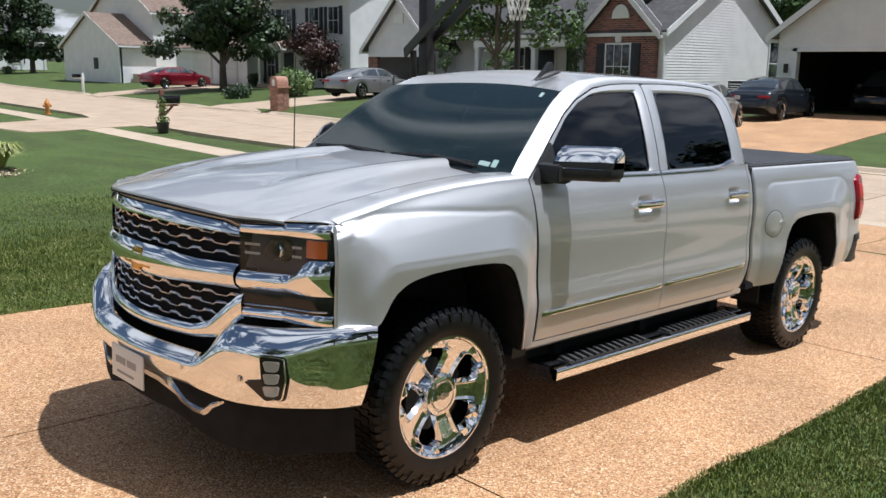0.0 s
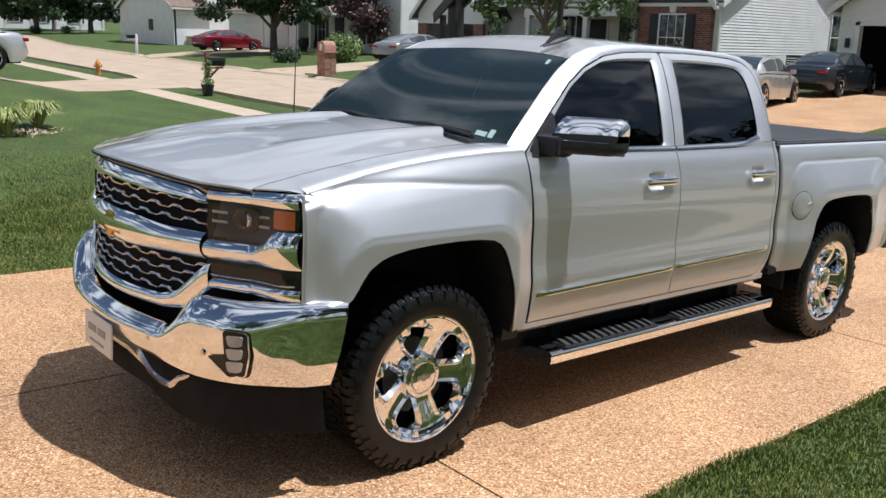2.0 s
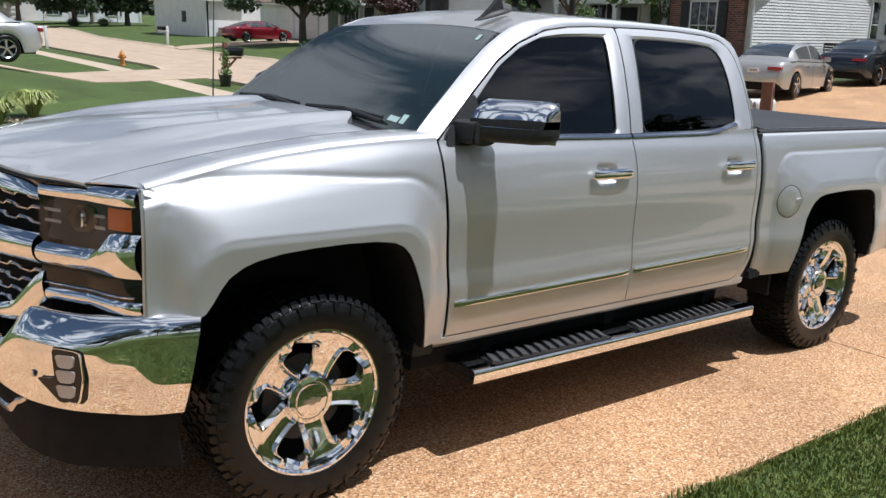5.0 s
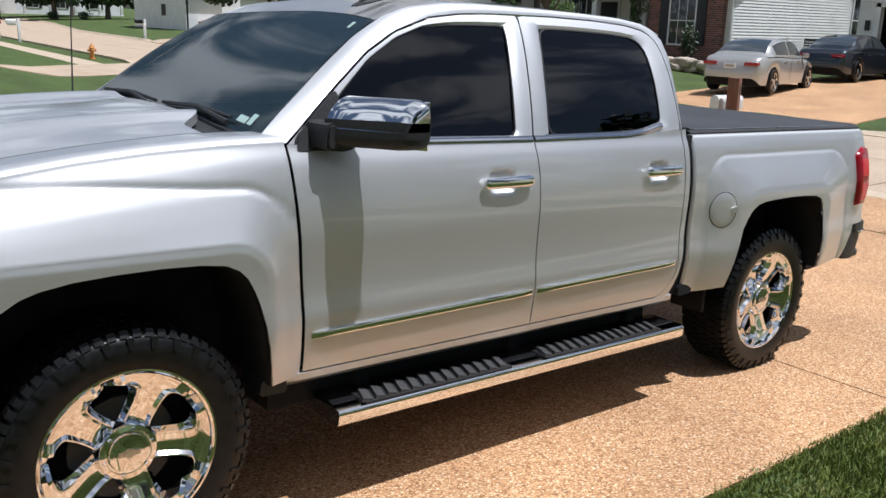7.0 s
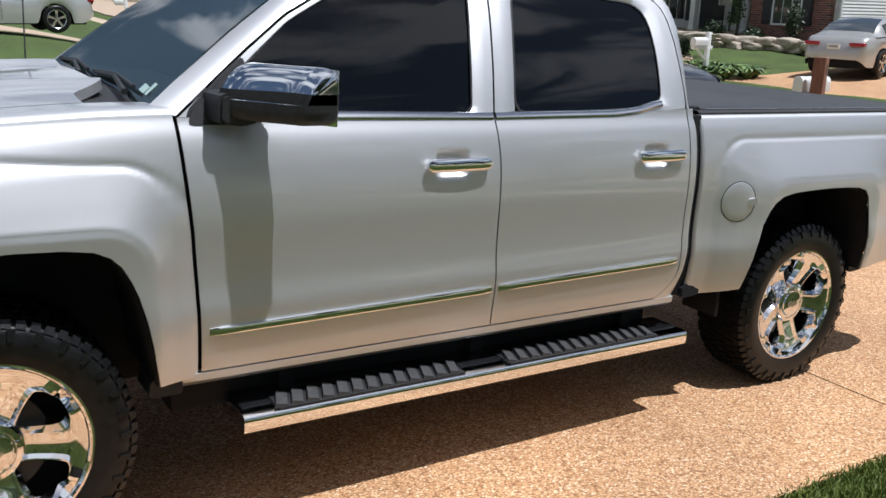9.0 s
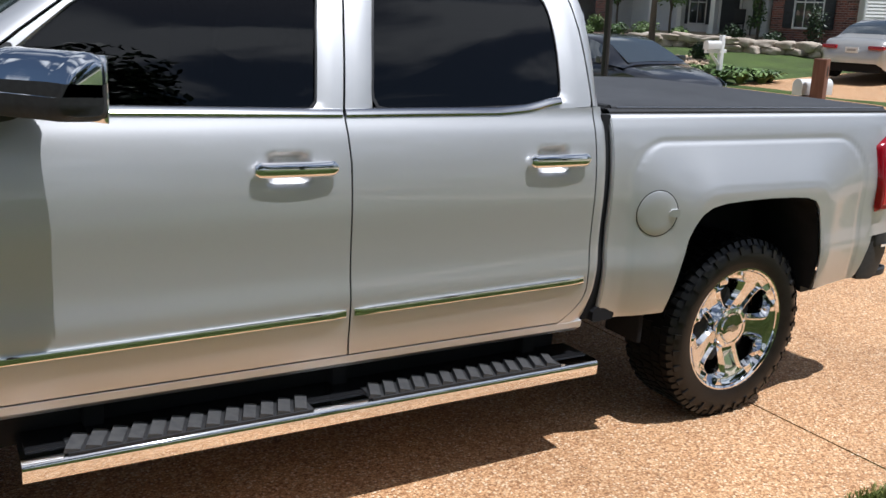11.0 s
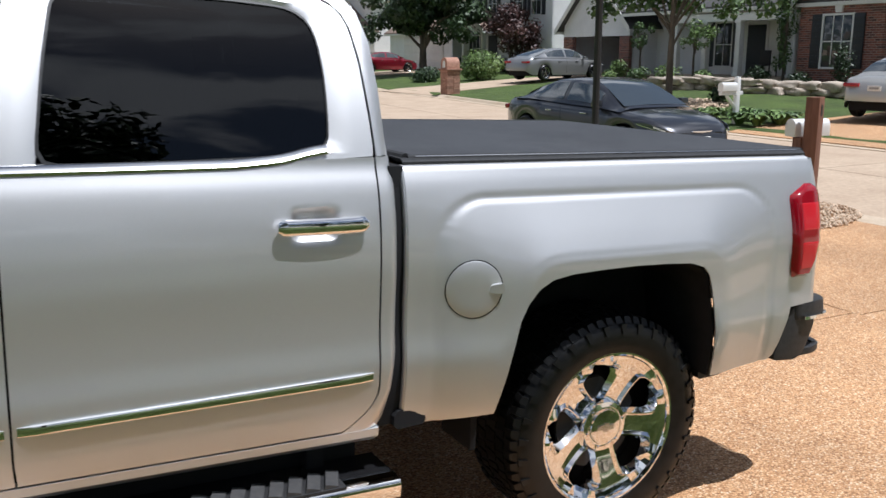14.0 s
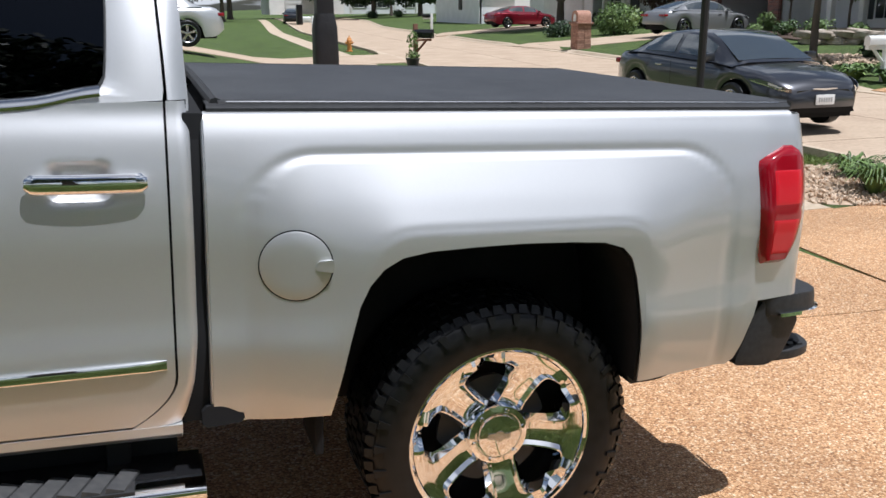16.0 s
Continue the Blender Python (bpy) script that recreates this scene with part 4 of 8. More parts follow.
    for k in spread(0, 1, 7):
        rows.append([])
        for p, q in zip(a, b):
            w0, w1 = green_w(p[1]), q[1]
            bow = math.sin(k * math.pi / 2)
            rows[-1].append(put(p[0] + (q[0] - p[0]) * k, w0 + (w1 - w0) * (1 - math.cos(k * math.pi / 2)) * 0.75 + (w1 - w0) * k * 0.25, p[1] + (q[2] - p[1]) * (bow * 0.8 + k * 0.2), s))
    part("roof_pillar", grid(rows), SILVER, truck, thick=0.005)

roof_rows = []
for x in spread(1.06, 2.70, 32):
    edge = interp(x, [(1.06, 0.657), (1.22, 0.645), (1.6, 0.632), (2.2, 0.634), (2.45, 0.64), (2.62, 0.66), (2.70, 0.70)])
    ze = interp(x, [(1.06, 1.775), (1.22, 1.834), (1.40, 1.861), (1.6, 1.871), (1.9, 1.873), (2.2, 1.872), (2.45, 1.867), (2.62, 1.849), (2.70, 1.805)])
    roof_rows.append([put(x + 0.11 * (1 - k * k) * smooth(1.5, 1.06, x), edge * k, ze + 0.032 * (1 - k * k)) for k in spread(-1, 1, 25)])
part("roof", grid(roof_rows), SILVER, truck, thick=0.006)
back = [[put(x, w * 0.86 * (1 - 0.2 * max(0.0, z - 1.36) / 0.45), z) for w in spread(-1, 1, 9)] for x, z in ((2.752, 0.9), (2.757, 1.372), (2.748, 1.55), (2.735, 1.70), (2.702, 1.80))]
part("cab_back", grid(back), SILVER, truck, thick=0.006)

# windscreen, cowl, wipers
ws = []
for k in spread(0, 1, 14):
    row = []
    for q in spread(-1, 1, 21):
        w = q * (0.842 + (0.655 - 0.842) * k)
        x = (0.53 - 0.045 * q * q + 0.0) + (1.145 - 0.10 * q * q - 0.53 + 0.045 * q * q) * k
        z = (1.385 - 0.03 * q * q) + (1.805 - 0.028 * q * q - 1.385 + 0.03 * q * q) * k + 0.025 * math.sin(k * math.pi)
        row.append(put(x, w, z))
    ws.append(row)
screen = part("windscreen", grid(ws), WINDSCREEN, truck, "sloping windscreen with two small stickers", thick=0.005)
screen.visible_shadow = False


def on_screen(q, k, out=0.006):
    w = q * (0.842 + (0.655 - 0.842) * k)
    x = 0.53 - 0.045 * q * q + (0.615 - 0.055 * q * q) * k
    z = 1.385 - 0.03 * q * q + (0.42 + 0.002 * q * q) * k + 0.025 * math.sin(k * math.pi)
    return put(x - out * 0.58, w, z + out * 0.82)


band = bmesh.new()
add_grid(band, [[on_screen(q, k, -0.011) for q in spread(-1, 1, 21)] for k in (-0.005, 0.045)])
add_grid(band, [[on_screen(q, k, -0.011) for q in spread(-1, 1, 21)] for k in (0.955, 1.005)])
for q in (-1, 1):
    add_grid(band, [[on_screen(q * e, k, -0.011) for k in spread(0, 1, 9)] for e in (1.005, 0.955)])
part("screen_border", band, GLOSS_BLACK, screen, "black ceramic border", thick=0.001)
for q0, q1, k0, k1 in ((0.70, 0.795, 0.055, 0.095), (0.81, 0.855, 0.058, 0.125), (0.83, 0.87, 0.87, 0.935)):
    st = bmesh.new()
    add_grid(st, [[on_screen(q, k, 0.005) for q in spread(q0, q1, 3)] for k in (k0, k1)])
    part("sticker", st, STICKER, screen, "small pale sticker", thick=0.0008)
cowl = [[put(x, w, 1.372 - 0.02 * w * w + dz) for w in spread(-0.83, 0.83, 15)] for x, dz in ((0.33, -0.012), (0.44, -0.004), (0.52, 0.004), (0.545, 0.012))]
part("cowl", grid(cowl), TRIM, truck, thick=0.008)
for w0, w1 in ((0.62, -0.05), (-0.08, -0.74)):
    arm = bmesh.new()
    add_tube(arm, [put(0.485, w0, 1.398), put(0.53, (w0 + w1) / 2, 1.42), put(0.535, w1, 1.405)], [0.011, 0.008, 0.006], 6)
    add_tube(arm, [put(0.525, w1 + 0.62, 1.41), put(0.545, w1 + 0.3, 1.422), put(0.535, w1 - 0.02, 1.408)], 0.007, 6)
    part("wiper", arm, TRIM, truck)
part("antenna", tube([put(0.40, -0.80, 1.36), put(0.40, -0.80, 1.39), put(0.405, -0.80, 1.92)], [0.012, 0.004, 0.002], 6), TRIM, truck)
fin = bmesh.new()
rows = []
for k in spread(0, 1, 9):
    r = 0.032 * math.sin(math.pi * min(max(k, 0.04), 0.97)) ** 0.5
    rows.append([put(1.115 + 0.19 * k, 0.425 + 0.025 * k + r * math.cos(q), 1.826 + 0.058 * k + r * 0.8 * math.sin(q)) for q in spread(0, math.pi, 9)])
add_grid(fin, rows)
add_prism(fin, corners([(1.135, 0.0), (1.19, 0.045), (1.232, 0.088), (1.245, 0.085), (1.262, 0.02)], 0.006, 2), -0.014, 0.014, lambda a, b, c: put(a, 0.432 + c, 1.842 + 0.2 * (a - 1.135) + b * 0.85))
bmesh.ops.recalc_face_normals(fin, faces=fin.faces)
part("roof_fin", fin, TRIM, truck, "black antenna fin")

# cabin
cabin = part("dashboard", prism(corners([(0.50, 1.30), (0.62, 1.375), (0.95, 1.36), (1.02, 1.28), (1.0, 1.0), (0.50, 1.0)], 0.05), -0.82, 0.82, lambda a, b, c: put(a, c, b)), INTERIOR, truck)
wheel_ring = [Vector((1.10, YC - 0.40 + 0.18 * math.cos(t), 1.21 + 0.17 * math.sin(t))) + Vector((-0.35 * 0.17 * math.sin(t), 0, 0)) * -1 for t in spread(0, 2 * math.pi, 25)]
part("steering_wheel", tube(wheel_ring, 0.016, 8), INTERIOR, truck)
for w in (0.40, -0.40):
    seat = boxed(1.25, 1.75, YC - w - 0.27, YC - w + 0.27, 0.86, 1.02, 0.05)
    add_box(seat, -0.07, 0.07, -0.26, 0.26, 0, 0.62, 0.05, pose(1.74, YC - w, 1.0, 0, 12, 0))
    add_box(seat, -0.05, 0.05, -0.13, 0.13, 0, 0.18, 0.04, pose(1.875, YC - w, 1.63, 0, 8, 0))
    part("front_seat", seat, INTERIOR, truck)
bench = boxed(2.1, 2.5, YC - 0.7, YC + 0.7, 0.86, 1.02, 0.05)
add_box(bench, -0.06, 0.06, -0.7, 0.7, 0, 0.62, 0.05, pose(2.5, YC, 1.0, 0, 10, 0))
part("rear_bench", bench, INTERIOR, truck)
part("rear_view_mirror", boxed(1.02, 1.045, YC - 0.12, YC + 0.12, 1.665, 1.73, 0.01), TRIM, truck)
# added box that hides lit ground and deepens the shade under the doors
part("underbody_blocker", boxed(0.56, 2.70, YC - 0.80, YC + 0.80, 0.37, 0.53, 0.01), DARK, truck)
part("chassis", boxed(-0.80, 4.35, YC - 0.60, YC + 0.60, 0.42, 0.84, 0.04), DARK, truck)
part("engine_block", boxed(-0.60, 0.50, YC - 0.58, YC + 0.58, 0.845, 1.17, 0.04), DARK, truck)
part("cab_floor", boxed(0.55, 2.74, YC - 0.90, YC + 0.90, 0.535, 0.88, 0.02), DARK, truck)
part("bed_box", boxed(2.80, 4.45, YC - 0.60, YC + 0.60, 0.845, 1.30, 0.02), DARK, truck)
# dark filler added behind the cab-to-bed gap to keep it black
part("cab_gap_filler", boxed(2.742, 2.79, YC - 0.905, YC + 0.905, 0.56, 1.345, 0.004), DARK, truck)
for s in (1, -1):
    # dark shell added behind the skin so the door gaps read as shaded
    part("gap_backing", grid([[put(x, side_w(x, z) - 0.035, z, s) for x in spread(0.553, 2.735, 24)] for z in (0.57, 0.9, 1.1, 1.25, 1.335)]), DARK, truck)
    for xa, xb in ((1.60, 1.80), (2.60, 2.74)):
        part("pillar_lining", grid([[put(x, green_w(z) - 0.03, z, s) for x in (xa - 0.14 * (z - 1.34) * (xa > 2), xb - 0.2 * (z - 1.34) * (xa > 2))] for z in spread(1.33, 1.82, 6)]), DARK, truck)

# cargo bed
BED_TOP = [(2.785, 1.330), (4.2, 1.335), (4.52, 1.335)]


def bed_roll(x, w, hi, s):
    return [put(x, w - 0.03 * (1 - math.cos(k * math.pi / 2)), hi + 0.012 * math.sin(k * math.pi / 2), s) for k in (0.35, 0.7, 1.0)]


for s in (1, -1):
    side = part("bed_side", flank(stations(REAR_ARCH, 0.02), lambda x: interp(x, REAR_ARCH), lambda x: interp(x, BED_TOP), s, 72, bed_roll), SILVER, truck, thick=0.006)
    edge = [[put(2.79 - 0.006 * math.sin(k * math.pi / 2), side_w(2.79, z) - 0.006 * (1 - math.cos(k * math.pi / 2)) - 0.008 * k * k, z, s) for k in spread(0, 1, 4)] for z in spread(0.56, 1.332, 20)]
    part("bed_front_edge", grid(edge), SILVER, side, thick=0.004)
    rear = []
    for z in spread(0.79, 1.338, 22):
        w0 = side_w(4.52, z)
        rear.append([put(4.52 + 0.062 * math.sin(k * math.pi / 2), w0 - 0.07 * (1 - math.cos(k * math.pi / 2)) - 0.10 * max(0, k - 0.8), z, s) for k in spread(0, 1, 7)])
    part("bed_rear_corner", grid(rear), SILVER, side, thick=0.004)
    # tail lamp
    def lamp_pt(a, b, c, s=s):
        turn = max(0.0, a - 4.47)
        return put(min(a, 4.47) + turn, side_w(min(a, 4.47), b) + c - 4.0 * turn * turn, b, s)

    left = [(0.902, 4.392), (0.93, 4.386), (1.06, 4.377), (1.190, 4.371), (1.208, 4.376), (1.248, 4.470)]
    right = [(0.902, 4.478), (0.93, 4.498), (0.965, 4.520), (1.05, 4.548), (1.07, 4.540), (1.085, 4.556), (1.15, 4.562), (1.212, 4.560), (1.248, 4.510)]

    def lens_rows(z0, z1, inset, lift, nz=26, nx=13):
        rows = []
        for b in spread(z0, z1, nz):
            a0, a1 = interp(b, left) + inset, interp(b, right) - inset
            lip = min(1.0, (b - z0 + 0.002) / 0.012, (z1 - b + 0.002) / 0.012)
            rows.append([lamp_pt(a0 + (a1 - a0) * k, b, lift * min(1.0, lip, (k + 0.04) / 0.16, (1.04 - k) / 0.16) - (0.008 if k in (0, 1) else 0.0)) for k in spread(0, 1, nx)])
        return grid(rows)

    lamp = part("tail_lamp", lens_rows(0.902, 1.248, 0.0, 0.026), RED_LENS, truck, "red tail lamp with bright vertical reflectors", 50, 0.004)
    part("reflector", lens_rows(0.925, 1.045, 0.012, 0.030), RED_BRIGHT, lamp)
    part("reflector", lens_rows(1.072, 1.192, 0.016, 0.029), RED_BRIGHT, lamp)
    rows = []
    for x in spread(2.80, 4.53, 20):
        w, z = side_w(x, 1.35) - 0.022, interp(x, BED_TOP)
        rows.append([put(x, w - 0.012, z + 0.004, s), put(x, w + 0.004, z + 0.010, s), put(x, w + 0.004, z + 0.022, s), put(x, w - 0.01, z + 0.030, s), put(x, w - 0.10, z + 0.031, s), put(x, w - 0.11, z + 0.006, s)])
    part("bed_rail_cap", grid(rows), TRIM, truck, thick=0.004)
# fuel door on the driver's flank
def fuel_pt(a, b, c):
    return put(2.997 + a, side_w(2.997 + a, 0.976 + b) + c, 0.976 + b)


gap = bmesh.new()
add_grid(gap, [[fuel_pt(r * math.cos(t), r * math.sin(t), 0.0038) for t in spread(0, 2 * math.pi, 49)] for r in (0.0885, 0.0915)])
part("fuel_door_gap", gap, DARK, truck, thick=0.001)
lid = bmesh.new()
rings = add_grid(lid, [[fuel_pt(r * math.cos(t), r * math.sin(t), c) for t in spread(0, 2 * math.pi, 49)[:-1]] for r, c in ((0.0885, 0.0), (0.088, 0.004), (0.084, 0.0055), (0.05, 0.0055), (0.02, 0.0055))], True)
lid.faces.new(rings[-1])
bmesh.ops.recalc_face_normals(lid, faces=lid.faces)
add_prism(lid, corners([(0.045, -0.012), (0.05, 0.012), (0.09, 0.018), (0.092, -0.016)], 0.008, 3), 0.004, 0.016, lambda a, b, c: fuel_pt(a, b, c * (0.4 + 0.6 * smooth(0.04, 0.08, a))))
part("fuel_door", lid, SILVER, truck, "round fuel door with a finger tab")
# tailgate and soft cover
gate = bmesh.new()
add_box(gate, 4.535, 4.575, YC - 0.80, YC + 0.80, 0.80, 1.330, 0.015)
part("tailgate", gate, SILVER, truck)
cover_rows = []
for x in spread(2.83, 4.545, 26):
    row = []
    for q in spread(-1, 1, 31):
        sag = 0.006 * math.sin(min(1, (1 - abs(q)) * 6) * math.pi / 2) + 0.004 * math.cos((x - 2.83) / 1.715 * math.pi * 6) * (1 - q * q) * 0.35
        row.append(put(x, q * (0.838 - 0.012 * smooth(4.3, 4.545, x)), 1.362 + sag))
    cover_rows.append(row)
cover = part("tonneau_cover", grid(cover_rows), VINYL, truck, "soft black vinyl bed cover, rolled tight", thick=0.012)
for s in (1, -1):
    part("cover_rail", tube([put(2.83, 0.845, 1.358, s), put(3.7, 0.845, 1.360, s), put(4.54, 0.832, 1.360, s)], 0.013, 8), TRIM, cover)
part("cover_front_bar", tube([put(2.825, -0.845, 1.360), put(2.825, 0.845, 1.360)], 0.016, 8), TRIM, cover)
part("cover_rear_bar", tube([put(4.55, -0.83, 1.360), put(4.55, 0.83, 1.360)], 0.015, 8), TRIM, cover)
for s in (1, -1):
    part("cover_edge_strip", tube([put(2.85, 0.8605, 1.367, s), put(3.7, 0.8605, 1.369, s), put(4.50, 0.848, 1.369, s)], 0.0028, 6), CHROME_SOFT, cover)
for x in (3.62, 3.69):
    part("cover_clip", boxed(x - 0.012, x + 0.012, YC - 0.864, YC - 0.845, 1.354, 1.370, 0.003), TRIM, cover)
# rear bumper with corner steps
for s in (1, -1):
    pts = corners([(4.35, 0.570), (4.372, 0.64), (4.402, 0.735), (4.44, 0.785), (4.50, 0.795), (4.60, 0.70), (4.56, 0.62), (4.53, 0.575), (4.47, 0.560)], 0.02, 3)
    end = part("rear_bumper_end", prism(pts, 0.60, 0.978, lambda a, b, c, s=s: put(a + 0.02 * (0.978 - c), c - 0.20 * max(0, a - 4.47), b, s), 0.008), TRIM, truck, "dark bumper corner with a chrome strip")
    lid = prism(corners([(4.43, 0.986), (4.55, 0.980), (4.66, 0.945), (4.725, 0.875), (4.74, 0.62), (4.43, 0.62)], 0.045, 5), 0.722, 0.792, lambda a, b, c, s=s: put(a - 0.25 * max(0.0, c - 0.75), b, c - 0.10 * max(0.0, a - 4.60), s), 0.012)
    part("bumper_cap", lid, TRIM, end)
    strip = bmesh.new()
    edge_line = resample(corners([(4.47, 0.990), (4.555, 0.984), (4.665, 0.949), (4.730, 0.878), (4.745, 0.70)], 0.04, 5)[3:-3], 16)
    add_grid(strip, [[put(a + o, b + o, 0.722 - 0.08 * max(0.0, a - 4.56) + dz, s) for a, b in edge_line] for dz, o in ((0.000, -0.004), (0.002, 0.002), (0.012, 0.002), (0.014, -0.004))])
    part("bumper_strip", strip, CHROME, end, "bright chrome edge strip", thick=0.003)
    step = prism(corners([(4.47, 0.955), (4.62, 0.945), (4.70, 0.905), (4.735, 0.80), (4.47, 0.76)], 0.035, 4), 0.560, 0.590, lambda a, b, c, s=s: put(a, b, c, s), 0.005)
    for i in range(4):
        for j in range(3):
            add_box(step, 4.54 + 0.035 * i, 4.56 + 0.035 * i, YC - s * (0.81 + 0.045 * j) - 0.012, YC - s * (0.81 + 0.045 * j) + 0.012, 0.587, 0.597, 0.002)
    part("corner_step", step, TRIM, end)
    flap = prism(corners([(3.99, 0.64), (4.0, 0.535), (4.10, 0.54), (4.22, 0.575), (4.21, 0.60), (4.05, 0.60)], 0.01, 2), 0.80, 0.948, lambda a, b, c, s=s: put(a, c, b, s))
    part("wheel_arch_extension", flap, TRIM, truck)
    part("mud_flap", boxed(3.06, 3.085, YC - s * 0.80 - 0.10, YC - s * 0.80 + 0.10, 0.40, 0.70, 0.006), DARK, truck)
    part("cab_mount_block", prism(corners([(2.76, 0.545), (2.76, 0.60), (2.80, 0.612), (2.86, 0.60), (2.87, 0.552)], 0.012, 2), 0.80, 0.953, lambda a, b, c, s=s: put(a, c, b, s)), DARK, truck)
    part("fender_lower_block", prism(corners([(0.455, 0.50), (0.462, 0.56), (0.555, 0.552), (0.56, 0.50)], 0.01, 2), 0.80, 0.942, lambda a, b, c, s=s: put(a, c, b, s)), TRIM, truck)
part("rear_bumper_bar", boxed(4.56, 4.66, YC - 0.62, YC + 0.62, 0.66, 0.80, 0.02), CHROME, truck)

# front end
def strip(w0, w1, lo, hi, out, n=40, back=0.03, lean=0.0):
    """A rounded bar that follows the nose."""
    rows = []
    for w in spread(w0, w1, n):
        a, b, x = lo(abs(w)), hi(abs(w)), nose_x(w)
        rows.append([put(x + back, w, a)] + [put(x - out * math.sin(k * math.pi) ** 0.6 + lean * k, w, a + (b - a) * k) for k in spread(0, 1, 7)] + [put(x + back + lean, w, b)])
    return grid(rows)


grille = part("grille", strip(-0.578, 0.578, lambda w: 1.178 - 0.03 * w, lambda w: 1.257 - 0.085 * w * w - 0.022 * smooth(0.50, 0.55, w), 0.010, lean=0.045), CHROME, truck, "chrome grille with stepped dark mesh and a gold badge")
part("grille_bar", strip(-0.578, 0.578, lambda w: 0.925 + 0.015 * smooth(0.1, 0.5, w), lambda w: 1.055 - 0.015 * smooth(0.15, 0.4, w), 0.028), CHROME, grille)
part("grille_lower_frame", strip(-0.60, 0.60, lambda w: interp(w, [(0, 0.70), (0.38, 0.706), (0.48, 0.725), (0.60, 0.82)]), lambda w: interp(w, [(0, 0.752), (0.36, 0.76), (0.44, 0.785), (0.585, 0.925), (0.60, 0.93)]), 0.016), CHROME, grille)
part("grille_back", grid([[put(nose_x(w) + 0.075, w, z) for w in spread(-0.60, 0.60, 25)] for z in spread(0.69, 1.24, 6)]), DARK, grille, thick=0.01)
for z0, z1, count in ((1.055, 1.178, 3), (0.758, 0.925, 4)):
    for i in range(count):
        z = z0 + (z1 - z0) * (i + 0.5) / count
        rows = []
        for w in spread(-0.572, 0.572, 93):
            t = (abs(w) / 0.13 + 0.5 * (i % 2)) % 1.0
            dz = 0.012 * (smooth(0.42, 0.55, t) - smooth(0.88, 1.0, t)) - 0.006
            lim = interp(abs(w), [(0, 0.0), (0.42, 0.0), (0.57, 0.11)]) if z < 0.9 else 0.0
            zz = max(z + dz, 0.755 + lim)
            x = nose_x(w) + 0.012
            th = 0.0036 + 0.0022 * smooth(0.45, 0.55, t) * smooth(0.95, 0.85, t)
            rows.append([put(x + 0.014, w, zz - th), put(x + 0.002, w, zz - th * 0.8), put(x - 0.001, w, zz), put(x + 0.004, w, zz + th), put(x + 0.016, w, zz + th)])
        part("mesh_bar", grid(rows), MESH_METAL, grille, "stepped satin mesh bar")
part("mesh_backing", grid([[put(nose_x(w) + 0.05, w, z) for z in (0.72, 1.2)] for w in spread(-0.57, 0.57, 40)]), DARK, grille, thick=0.006)
badge = [(a * 0.8 + 0.12 * b, b * 0.78) for a, b in corners([(-0.155, 0.015), (-0.145, 0.038), (-0.05, 0.038), (-0.04, 0.066), (0.05, 0.066), (0.058, 0.038), (0.155, 0.038), (0.145, -0.036), (0.05, -0.036), (0.04, -0.064), (-0.05, -0.064), (-0.06, -0.036), (-0.16, -0.036)], 0.006, 2)]
emblem = part("badge", prism(badge, 0.0, 0.022, lambda a, b, c: put(nose_x(a) - 0.004 - c, a, 0.985 + b), 0.004), GOLD, grille, "gold cross-shaped badge")
part("badge_rim", prism([(a * 1.06, b * 1.12) for a, b in badge], -0.01, 0.014, lambda a, b, c: put(nose_x(a) - 0.004 - c, a, 0.985 + b), 0.003), CHROME, emblem)

LAMP_GREY = principled("lamp_grey", (0.075, 0.077, 0.083), 0.45, 0.1)

def lamp_x(w):
    """Front face of the headlamp, turning into the flank at its outer end."""
    k = max(0.0, (w - 0.75) / 0.18)
    return nose_x(min(w, 0.75)) + 0.068 * k + 0.040 * k ** 6


